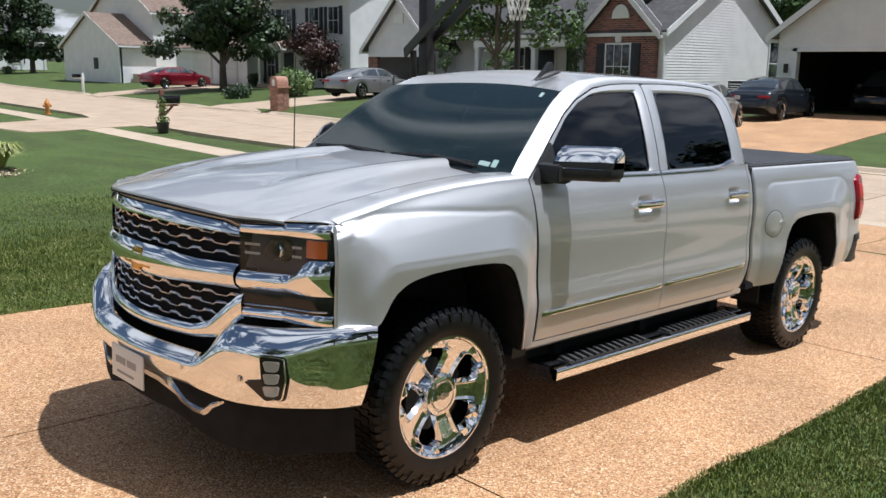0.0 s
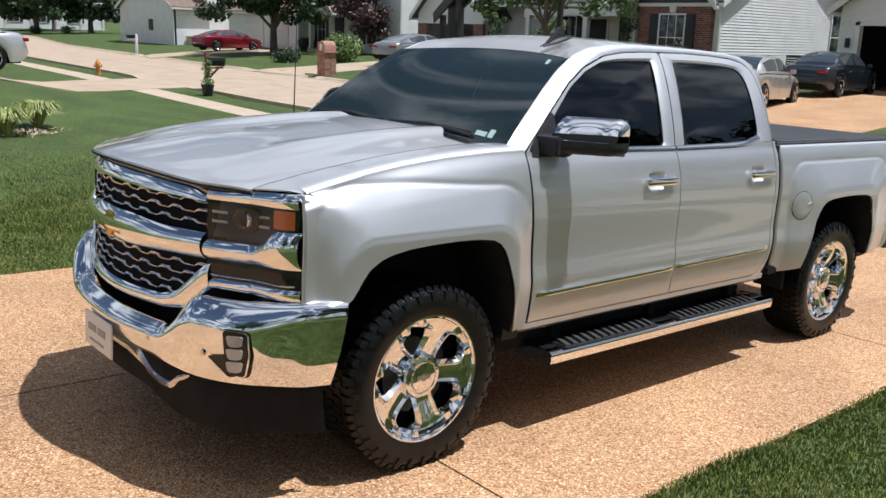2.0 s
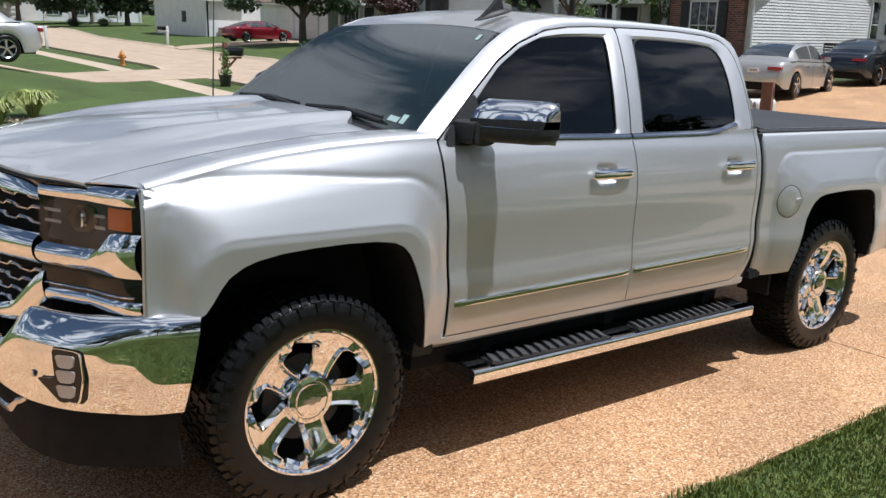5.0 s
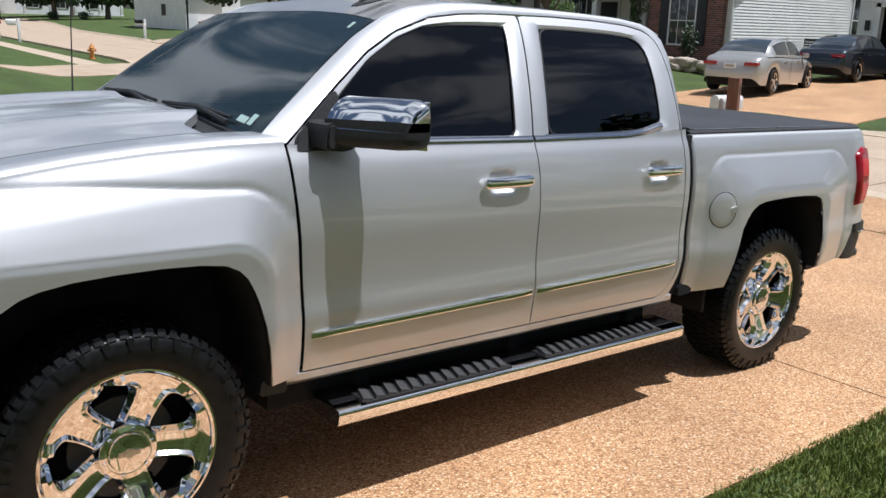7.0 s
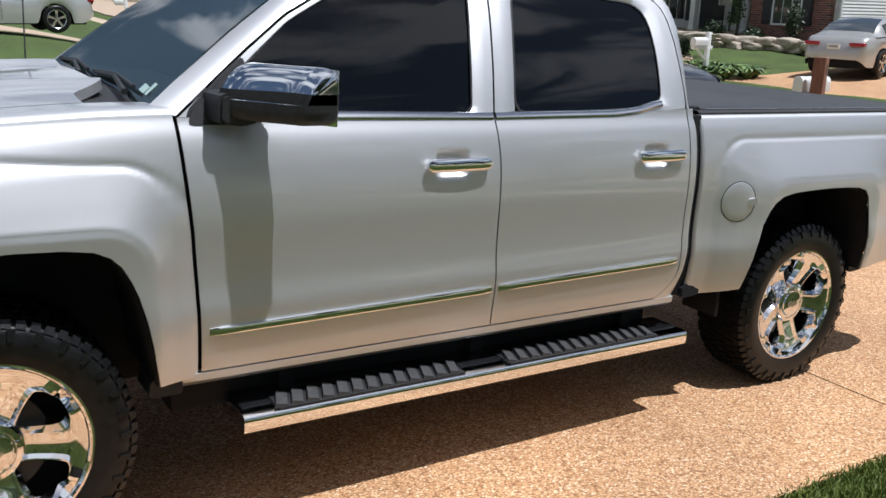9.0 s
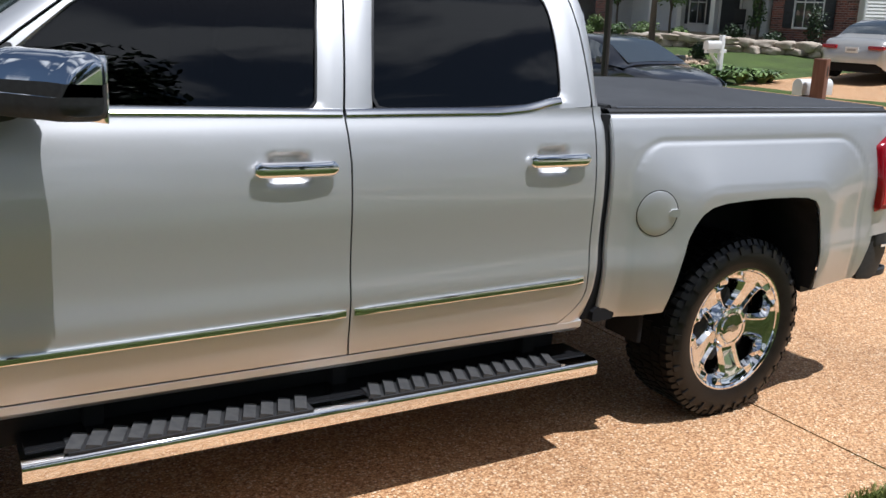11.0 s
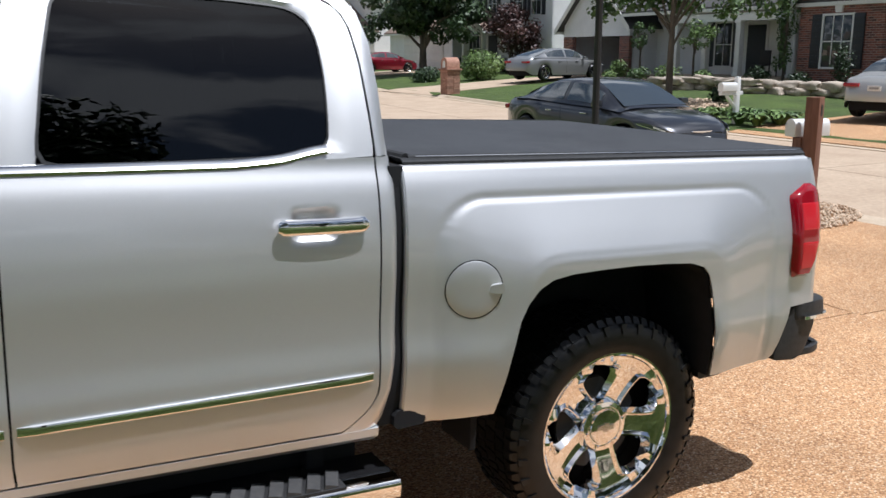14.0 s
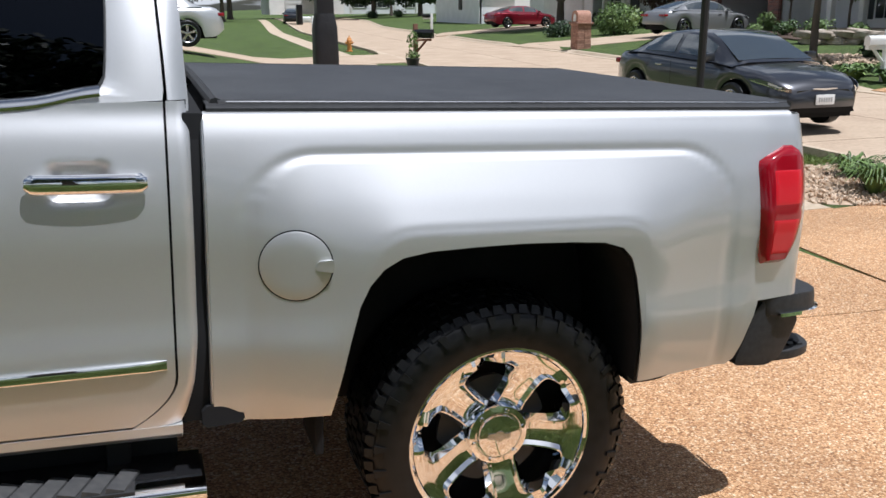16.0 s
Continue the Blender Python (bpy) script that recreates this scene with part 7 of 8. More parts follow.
        for hx in (-0.62, 0.42):
            part("door_handle", boxed(hx - 0.09, hx + 0.09, sd * W * 0.965 - 0.02, sd * W * 0.965 + 0.02, 0.80, 0.825, 0.008), CHROME_SOFT, t)
        bm = bmesh.new()
        add_grid(bm, [[Vector((px, sd * (W * interp(px, plan) * 0.995 + 0.004), z)) for px in (-0.22, -0.212)] for z in spread(0.32, 0.9, 6)])
        part("door_gap", bm, DARK, t, thick=0.002)
        def lamp_row(z_low, z_high, lift, a0, a1, n=12):
            rows = []
            for px in spread(a0, a1, n):
                y_ = W * interp(px, plan) * 0.955
                rows.append([Vector((px + lift, sd * (y_ + lift), z)) for z in spread(interp(px, z_low), interp(px, z_high), 4)])
            return grid(rows)

        low_edge = [(L - 0.66, 0.715), (L - 0.35, 0.655), (L - 0.12, 0.595), (L - 0.02, 0.575)]
        top_edge = [(L - 0.66, 0.735), (L - 0.45, 0.745), (L - 0.25, 0.70), (L - 0.02, 0.62)]
        head = part("headlamp", lamp_row(low_edge, top_edge, 0.014, L - 0.66, L - 0.03), CAR_GLASS, t, "dark glazed headlamp", thick=0.008)
        part("lamp_strip", lamp_row([(p, z + 0.004) for p, z in low_edge], [(p, z + 0.022) for p, z in low_edge], 0.020, L - 0.60, L - 0.05), CHROME_SOFT, head, thick=0.004)
        part("lamp_lens", lamp_row([(p, z + 0.03) for p, z in low_edge], [(p, z - 0.012) for p, z in top_edge], 0.019, L - 0.30, L - 0.12), WHITE_PLASTIC, head, thick=0.003)
        part("tail_lamp", boxed(-L - 0.008, -L + 0.16, min(sd * W * 0.42, sd * W * 0.83), max(sd * W * 0.42, sd * W * 0.83), 0.745, 0.835, 0.025), RED_LENS, t, "red tail lamp")
        for a in axles:
            wheel = bmesh.new()
            place = lambda u, v, d, a=a, sd=sd: Vector((a + u, sd * (W - 0.005 - d), 0.335 + v))
            add_lathe(wheel, [(0.225, 0.02), (0.235, 0.0), (0.30, 0.0), (0.330, 0.03), (0.335, 0.10), (0.330, 0.19), (0.22, 0.2)], 36, place)
            wl_ = part("wheel", wheel, RUBBER, t)
            rim = bmesh.new()
            add_lathe(rim, [(0.228, 0.008), (0.222, 0.006), (0.205, 0.02), (0.200, 0.05)], 36, place)
            for i in range(5):
                q = 2 * math.pi * i / 5 + 0.3
                add_grid(rim, [[place(r * math.cos(q + e * hw / r), r * math.sin(q + e * hw / r), dpt) for e in (-1, 0, 1)] for r, hw, dpt in ((0.03, 0.028, 0.012), (0.10, 0.026, 0.018), (0.205, 0.034, 0.014))])
            add_lathe(rim, [(0.055, 0.02), (0.05, 0.008), (0.001, 0.006)], 16, place)
            part("rim", rim, CHROME_SOFT, wl_)
            disc = bmesh.new()
            add_lathe(disc, [(0.22, 0.07), (0.001, 0.07)], 24, place)
            part("wheel_well", disc, DARK, wl_)
    for a0, a1, name_ in ((0.34, L - 1.10, "windscreen"), (-L + 1.50, -L + 0.72 - 0.15 * fast, "rear_window")):
        bm = bmesh.new()
        rows = []
        for px in spread(a0, a1, 8):
            zr, zb = interp(px, roof), interp(px, belt) - 0.02
            top = W * 0.66 * min(1, 0.8 + 0.2 * max(zr - zb, 0.01) / 0.3)
            k = (px - a0) / (a1 - a0)
            half = W * (0.56 + 0.16 * k)
            rows.append([Vector((px, half * q, zr + 0.006 - 0.02 * q * q)) for q in spread(-1, 1, 7)])
        add_grid(bm, rows)
        part(name_, bm, CAR_GLASS, t, thick=0.005)
    part("grille", prism(corners([(-0.50, 0.50), (-0.42, 0.60), (0.42, 0.60), (0.50, 0.50), (0.40, 0.44), (-0.40, 0.44)], 0.02, 3), 0, 0.03, lambda a, b, c: Vector((L - 0.03 + c - 0.16 * a * a, a, b))), GLOSS_BLACK, t)
    part("grille_wing", prism([(-0.2, 0.615), (0, 0.60), (0.2, 0.615), (0.19, 0.628), (0, 0.625), (-0.19, 0.628)], 0, 0.03, lambda a, b, c: Vector((L - 0.02 + c - 0.16 * a * a, a, b))), CHROME, t)
    part("lower_intake", prism(corners([(-0.60, 0.28), (-0.5, 0.37), (0.5, 0.37), (0.60, 0.28)], 0.02, 3), 0, 0.03, lambda a, b, c: Vector((L - 0.03 + c - 0.20 * a * a, a, b))), DARK, t)
    if plate:
        pl = part("plate", boxed(L + 0.01, L + 0.025, -0.155, 0.155, 0.40, 0.54, 0.004), WHITE_PLASTIC, t, "white plate with grey bars")
        for c in spread(-0.10, 0.10, 6):
            part("plate_bar", boxed(L + 0.024, L + 0.028, c - 0.012, c + 0.012, 0.44, 0.50), GREY_INK, pl)
        pr = part("rear_plate", boxed(-L - 0.012, -L + 0.01, -0.155, 0.155, 0.66, 0.79, 0.004), WHITE_PLASTIC, t, "white plate with grey bars")
        part("plate_bar", boxed(-L - 0.016, -L - 0.011, -0.11, 0.11, 0.70, 0.75), GREY_INK, pr)
    under = bmesh.new()
    add_box(under, -L + 0.2, L - 0.2, -W * 0.72, W * 0.72, 0.2, 0.5)
    part("underbody", under, DARK, t)
    return t


car("sedan", "dark grey sedan parked by the kerb facing the drive", 11.68, 10.22, -91, 4.66, 1.80, 1.38, paint("dark_grey_paint", (0.060, 0.061, 0.068), 0.7), fast=0.4)
car("sedan", "silver sedan parked on the opposite driveway", 22.35, 11.68, 11, 4.6, 1.80, 1.46, paint("silver_car_paint", (0.50, 0.49, 0.46)))
car("sedan", "dark blue sedan parked at the open garage", 28.2, 12.1, 4, 4.6, 1.80, 1.44, paint("dark_blue_paint", (0.022, 0.030, 0.042)), plate=False)
car("sedan", "grey fastback sedan on a concrete driveway", 25.4, 31.4, 8, 4.83, 1.87, 1.40, paint("grey_car_paint", (0.30, 0.30, 0.30)), fast=1.0, plate=False)
car("coupe", "red sports coupe parked under a tree", 26.6, 53.2, 6, 4.75, 1.88, 1.38, paint("red_paint", (0.22, 0.006, 0.020), 0.4), fast=0.6, plate=False)
car("sedan", "silver sedan on the neighbour's driveway", 2.35, 22.3, 184, 4.8, 1.82, 1.47, paint("pale_silver_paint", (0.60, 0.60, 0.59)), plate=False)
car("sedan", "dark sedan far along the street", 17.2, 88.0, 80, 4.6, 1.8, 1.45, paint("black_paint", (0.012, 0.013, 0.016)), plate=False)

# stand-in for the pickup in the garage, built with the sedan shape
car("sedan", "dark sedan-shaped stand-in for a pickup inside the open garage", 34.4, 10.3, 182, 4.7, 1.85, 1.6, paint("black_garage_paint", (0.02, 0.021, 0.024)), plate=False)

# ---- street furniture ----
def letter_box(parent, x, y, z, heading, length=0.5, w=0.17, h=0.22, material=WHITE_PLASTIC):
    """A round-topped box with a door, flag and floor."""
    m = pose(x, y, z, 0, 0, heading)
    half = [(w / 2 * math.cos(t), h - w / 2 + w / 2 * math.sin(t)) for t in spread(0, math.pi, 11)]
    outline = [(-w / 2, 0.0)] + [(w / 2, 0.0)] + half
    b = part("letter_box", prism(outline, -length / 2, length / 2, lambda a, c, d: m @ Vector((d, a, c)), 0.004), material, parent)
    part("box_door", prism([(a * 1.05, c * 1.03 - 0.003) for a, c in outline], length / 2, length / 2 + 0.02, lambda a, c, d: m @ Vector((d, a, c)), 0.003), material, b)
    return b


mb = thing("mailbox", "white mailbox on a thick brown cedar post in a pebble bed", "mailbox")
px_, py_ = 9.82, 4.37
pz_ = terrain(px_, py_)
post = bmesh.new()
add_box(post, -0.075, 0.075, -0.075, 0.075, -0.1, 1.36, 0.008, pose(px_, py_, pz_, 0, 0, 20))
part("post", post, POST_WOOD, mb)
lower = bmesh.new()
add_box(lower, -0.095, 0.095, 0.065, 0.20, -0.1, 0.915, 0.008, pose(px_, py_, pz_, 0, 0, -10))
part("post_brace", lower, POST_WOOD, mb)
letter_box(mb, px_ + 0.17, py_ + 0.20, pz_ + 0.92, 171, 0.46, 0.155, 0.19)
part("number_bar", boxed(-0.02, 0.02, -0.079, -0.076, 1.16, 1.28, 0, pose(px_, py_, pz_, 0, 0, 20)), IRON, mb)

pb = thing("pebble_bed", "bed of tan river pebbles round the mailbox post", "pebbles")
rnd = random.Random(12)
base = bmesh.new()
ringpts = [(9.50 + (1.45 + 0.12 * math.sin(3 * t)) * math.cos(t), 4.86 + (0.98 + 0.08 * math.cos(2 * t)) * math.sin(t)) for t in spread(0, 2 * math.pi, 33)[:-1]]
vs = [base.verts.new((x, y, terrain(x, y) + 0.004)) for x, y in ringpts]
mid = [base.verts.new((9.50 + (x - 9.50) * 0.5, 4.86 + (y - 4.86) * 0.5, terrain(x, y) + 0.05)) for x, y in ringpts]
for i in range(32):
    base.faces.new((vs[i], vs[(i + 1) % 32], mid[(i + 1) % 32], mid[i]))
base.faces.new(mid)
part("bed_soil", base, PEBBLE, pb)
stones = bmesh.new()
for _ in range(1900):
    a, d = rnd.uniform(0, 6.283), math.sqrt(rnd.uniform(0, 1)) * 0.97
    x, y = 9.50 + d * 1.48 * math.cos(a), 4.86 + d * 1.0 * math.sin(a)
    m = pose(x, y, terrain(x, y) + 0.055 * (1 - d * d) + 0.012, rnd.uniform(0, 360), rnd.uniform(0, 360), rnd.uniform(0, 360)) @ Matrix.Diagonal((rnd.uniform(0.7, 1.3), rnd.uniform(0.6, 1.0), rnd.uniform(0.5, 0.8), 1))
    bmesh.ops.create_icosphere(stones, subdivisions=1, radius=rnd.uniform(0.018, 0.036), matrix=m)
tagged(part("gravel", stones, PEBBLE, pb), kind="stuff")
tuft("strap_leaf_plant", "clump of green strap leaves in pebbles", 9.17, 4.32, 0.42, 0.42, 150, 0.011, LEAF_LIGHT, 31)
tuft("strap_leaf_plant", "clump of green strap leaves in pebbles", 9.55, 5.04, 0.38, 0.36, 120, 0.011, LEAF_LIGHT, 32)
tuft("strap_leaf_plant", "clump of green strap leaves in pebbles", 10.35, 5.08, 0.36, 0.36, 110, 0.011, LEAF, 35)
tuft("ornamental_grass", "bright clump of variegated grass on the lawn", 2.10, 12.28, 0.42, 0.58, 460, 0.010, LEAF_PALE, 33)
tuft("ornamental_grass", "bright clump of variegated grass on the lawn", 1.44, 11.60, 0.42, 0.54, 420, 0.010, LEAF_PALE, 34)
shrub("low_edging", "ring of low pale stones round a planting", 1.80, 12.0, 0.72, 0.08, 420, 0.05, PEBBLE, 35, "edging")

wm = thing("mailbox", "white mailbox on a braced white post among hostas", "mailbox")
wx, wyy = 18.35, 13.7
wz = terrain(wx, wyy)
part("post", boxed(wx - 0.055, wx + 0.055, wyy - 0.055, wyy + 0.055, wz - 0.05, wz + 1.14, 0.006), TRIM_WHITE, wm)
part("post_arm", boxed(wx - 0.55, wx + 0.15, wyy - 0.05, wyy + 0.05, wz + 0.70, wz + 0.79, 0.006), TRIM_WHITE, wm)
part("post_brace", tube([(wx - 0.03, wyy, wz + 0.38), (wx - 0.36, wyy, wz + 0.71)], 0.045, 4), TRIM_WHITE, wm)
letter_box(wm, wx - 0.30, wyy, wz + 0.795, 180, 0.47, 0.165, 0.21)
rnd = random.Random(5)
for i in range(11):
    a = 2 * math.pi * i / 11
    tuft("hosta", "variegated hosta clump at the foot of a mailbox", wx + 0.35 + (0.5 + 0.25 * (i % 2)) * math.cos(a), wyy + 1.25 * math.sin(a) + 0.1, 0.45, 0.42, 60, 0.055, LEAF_LIGHT if i % 3 else LEAF, 40 + i)

bmail = thing("brick_mailbox", "arched pink-brick mailbox pillar by a driveway", "mailbox")
bx_, by_ = 18.95, 29.55
bz_ = terrain(bx_, by_)
for i in range(14):
    for j, (ox, oy, lx, ly) in enumerate(((-0.15, -0.2, 0.28, 0.18), (0.15, -0.2, 0.28, 0.18), (-0.15, 0.2, 0.28, 0.18), (0.15, 0.2, 0.28, 0.18), (-0.2, 0, 0.18, 0.2), (0.2, 0, 0.18, 0.2))):
        sh = 0.03 if i % 2 else -0.03
        part("brick", boxed(bx_ + ox - lx / 2 + 0.0, bx_ + ox + lx / 2, by_ + oy - ly / 2 + sh * 0.1, by_ + oy + ly / 2 + sh * 0.1, bz_ + 0.067 * i, bz_ + 0.067 * i + 0.058, 0.0), BRICK_PINK, bmail)
part("core", boxed(bx_ - 0.27, bx_ + 0.27, by_ - 0.27, by_ + 0.27, bz_ - 0.1, bz_ + 0.94), BRICK_PINK, bmail)
part("ledge", boxed(bx_ - 0.36, bx_ + 0.36, by_ - 0.36, by_ + 0.36, bz_ + 0.94, bz_ + 1.0, 0.01), BRICK_PINK, bmail)
part("arch_top", prism([(-0.28, 0)] + [(0.28, 0)] + [(0.28 * math.cos(t), 0.20 + 0.24 * math.sin(t)) for t in spread(0, math.pi, 11)], -0.28, 0.28, lambda a, b, c: Vector((bx_ + c, by_ + a, bz_ + 1.0 + b))), BRICK_PINK, bmail)
part("box_door", prism([(-0.10, 0.04), (0.10, 0.04)] + [(0.10 * math.cos(t), 0.2 + 0.12 * math.sin(t)) for t in spread(0, math.pi, 9)], -0.30, -0.27, lambda a, b, c: Vector((bx_ + c, by_ + a, bz_ + 1.0 + b))), WHITE_PLASTIC, bmail)

fm = thing("mailbox", "black mailbox on a reddish post with a planter", "mailbox")
fx, fy = 10.25, 22.92
fz_ = terrain(fx, fy)
part("post", boxed(fx - 0.06, fx + 0.06, fy - 0.06, fy + 0.06, fz_ - 0.05, fz_ + 1.28, 0.006), POST_WOOD, fm)
part("post_arm", boxed(fx - 0.08, fx + 0.40, fy - 0.28, fy - 0.18, fz_ + 0.80, fz_ + 0.86, 0.004), POST_WOOD, fm)
part("post_brace", tube([(fx, fy, fz_ + 0.45), (fx + 0.25, fy - 0.2, fz_ + 0.80)], 0.035, 4), POST_WOOD, fm)
letter_box(fm, fx + 0.18, fy - 0.2, fz_ + 0.88, -40, 0.55, 0.19, 0.25, GLOSS_BLACK)
pot = thing("planter", "black pot with a trellis of pale flowers", "planter")
qx, qy = 10.03, 22.48
qz = terrain(qx, qy)
bm = bmesh.new()
add_lathe(bm, [(0.001, 0.0), (0.14, 0.0), (0.19, 0.30), (0.205, 0.31), (0.205, 0.34), (0.17, 0.34), (0.001, 0.32)], 20, lambda u, v, a: Vector((qx + u, qy + v, qz + a)))
part("pot", bm, POT, pot)
quads = []
cloud_of_leaves(quads, (qx, qy, qz + 0.42), (0.24, 0.24, 0.12), 160, 0.07, random.Random(3), 0.1)
cloud_of_leaves(quads, (qx, qy, qz + 0.80), (0.17, 0.17, 0.36), 200, 0.07, random.Random(4), 0.1)
ob = new("foliage", leaf_mesh("foliage", quads, LEAF_LIGHT))
ob.parent = pot

hyd = thing("fire_hydrant", "orange-yellow fire hydrant on the grass verge", "fire hydrant")
hx_, hy_ = 10.55, 33.0
bm = bmesh.new()
add_lathe(bm, [(0.001, 0.0), (0.17, 0.0), (0.17, 0.05), (0.11, 0.06), (0.105, 0.50), (0.14, 0.51), (0.14, 0.55), (0.115, 0.58), (0.09, 0.66), (0.03, 0.70), (0.03, 0.76), (0.001, 0.76)], 20, lambda u, v, a: Vector((hx_ + 0.8 * u, hy_ + 0.8 * v, terrain(hx_, hy_) + 0.8 * a)))
part("barrel", bm, YELLOW, hyd)
for ang in (0, 90, 180, 270):
    nz = bmesh.new()
    add_lathe(nz, [(0.06, 0.09), (0.06, 0.15), (0.072, 0.15), (0.072, 0.19), (0.02, 0.20), (0.001, 0.21)], 12, lambda u, v, a: pose(hx_, hy_, terrain(hx_, hy_) + 0.34, 0, 0, ang) @ Vector((0.8 * a, 0.8 * u, 0.8 * v)))
    part("nozzle", nz, YELLOW, hyd)
for x, y, lab in ((21.1, 55.2, "white mailbox post beside a driveway"), (12.3, 50.3, "white mailbox post along the verge")):
    m3 = thing("mailbox", lab, "mailbox")
    z = terrain(x, y)
    part("post", boxed(x - 0.07, x + 0.07, y - 0.07, y + 0.07, z - 0.05, z + 1.25, 0.006), TRIM_WHITE, m3)
    part("post_arm", boxed(x - 0.6, x + 0.12, y - 0.05, y + 0.05, z + 0.88, z + 0.98, 0.006), TRIM_WHITE, m3)
    letter_box(m3, x - 0.38, y, z + 0.98, 180, 0.5, 0.17, 0.23, GLOSS_BLACK if x > 15 else WHITE_PLASTIC)

# basketball goals
g1 = thing("basketball_goal", "black adjustable basketball goal with a padded pole", "basketball goal")
ax, ay = 3.98, 4.38
az_ = terrain(ax, ay)
pole = bmesh.new()
add_box(pole, ax - 0.062, ax + 0.062, ay - 0.062, ay + 0.062, az_, az_ + 3.1, 0.01)
part("pole", pole, HOOP_BLACK, g1)
pad = bmesh.new()
rows = []
for k, r in ((0.35, 0.075), (0.45, 0.082), (0.9, 0.088), (1.3, 0.09), (1.50, 0.086), (1.60, 0.068)):
    rows.append([Vector((ax + r * math.copysign(abs(math.cos(t)) ** 0.5, math.cos(t)), ay + r * math.copysign(abs(math.sin(t)) ** 0.5, math.sin(t)), az_ + k)) for t in spread(0, 2 * math.pi, 25)[:-1]])
vs = add_grid(pad, rows, True)
pad.faces.new(vs[0])
pad.faces.new(vs[-1])
bmesh.ops.recalc_face_normals(pad, faces=pad.faces)
part("pole_pad", pad, PAD_VINYL, g1, "black vinyl pole pad")
for off in (-0.10, 0.08):
    part("lift_arm", prism([(-0.42, 2.10), (0.5, 2.44), (1.25, 2.74), (1.22, 2.84), (0.46, 2.54), (-0.45, 2.20)], off, off + 0.02, lambda a, b, c: Vector((ax - 0.36 * a + 0.93 * c, ay - 0.93 * a - 0.36 * c, az_ + b))), HOOP_BLACK, g1)
part("crank_tube", tube([(ax + 0.14, ay + 0.36, az_ + 1.80), (ax + 0.15, ay + 0.38, az_ + 2.18)], 0.036, 8), HOOP_BLACK, g1)
part("crank_link", tube([(ax + 0.02, ay + 0.05, az_ + 1.84), (ax + 0.14, ay + 0.36, az_ + 1.84)], 0.02, 6), HOOP_BLACK, g1)
part("latch", boxed(ax - 0.20, ax - 0.16, ay - 0.03, ay + 0.03, az_ + 1.52, az_ + 1.66, 0.008), IRON, g1)
part("height_label", boxed(ax - 0.045, ax + 0.045, ay - 0.069, ay - 0.064, az_ + 1.82, az_ + 1.95), CHROME_SOFT, g1)
bd = part("backboard", boxed(-0.9, 0.9, -0.02, 0.02, 2.75, 3.8, 0.01, pose(ax - 0.47, ay - 1.22, az_, 0, 0, -21)), WHITE_PLASTIC, g1)

g2 = thing("basketball_goal", "dark basketball goal with white net by the street", "basketball goal")
cx_, cy_ = 9.85, 8.25
cz_ = terrain(cx_, cy_)
ch_ = cz_ + 0.30
part("pole", tube([(cx_, cy_, cz_), (cx_ + 0.01, cy_, ch_ + 3.0), (cx_ - 0.12, cy_ - 0.12, ch_ + 3.4)], 0.055, 10), HOOP_BLACK, g2)
part("backboard", boxed(-0.02, 0.02, -0.6, 0.6, 3.02, 3.82, 0.01, pose(cx_ - 0.16, cy_ - 0.16, ch_, 0, 0, 45)), WHITE_PLASTIC, g2)
hoop = [(cx_ - 0.42 + 0.23 * math.cos(t), cy_ - 0.36 + 0.23 * math.sin(t), ch_ + 3.06) for t in spread(0, 2 * math.pi, 25)]
part("hoop", tube(hoop, 0.012, 6), YELLOW, g2)
nt = bmesh.new()
for i in range(12):
    for sg in (-1, 1):
        pts = []
        for k in spread(0, 1, 6):
            a = 2 * math.pi * (i + sg * k * 1.5) / 12
            r = 0.23 - 0.10 * k ** 0.7
            pts.append((cx_ - 0.42 + r * math.cos(a), cy_ - 0.36 + r * math.sin(a), ch_ + 3.05 - 0.42 * k))
        add_tube(nt, pts, 0.008, 4)
part("net", nt, NET, g2)

# stone edging, bed and porch things before the brick house
rnd = random.Random(8)
wall_y = spread(14.6, 22.6, 15)
for i, y in enumerate(wall_y):
    for lay in range(2):
        x = 25.4 + 0.35 * math.sin(i * 0.7) - 0.12 * lay - 0.16 * (y - 15)
        st = bmesh.new()
        bmesh.ops.create_icosphere(st, subdivisions=3, radius=0.5)
        sx_, sy_, szz = rnd.uniform(0.45, 0.7), rnd.uniform(0.75, 1.25), rnd.uniform(0.24, 0.34)
        for v in st.verts:
            v.co = Vector([math.copysign(abs(2 * c) ** 0.55, c) * 0.5 for c in v.co])
            d = 1 + 0.30 * noise.noise(v.co * 2.6 + Vector((i * 3.1, lay * 7.7, 0)))
            v.co = Vector((v.co.x * sx_ * d, v.co.y * sy_ * d, max(-0.4, v.co.z) * szz * d))
        ob = part("boulder", st, STONE, None, angle=60, at=pose(x + rnd.uniform(-0.1, 0.1), y + 0.3 * lay, terrain(x, y) + 0.08 + 0.22 * lay, rnd.uniform(-6, 6), rnd.uniform(-6, 6), rnd.uniform(-16, 16)))
        tagged(ob, "rough pale limestone boulder of a low garden wall", "boulder", "garden wall stones")
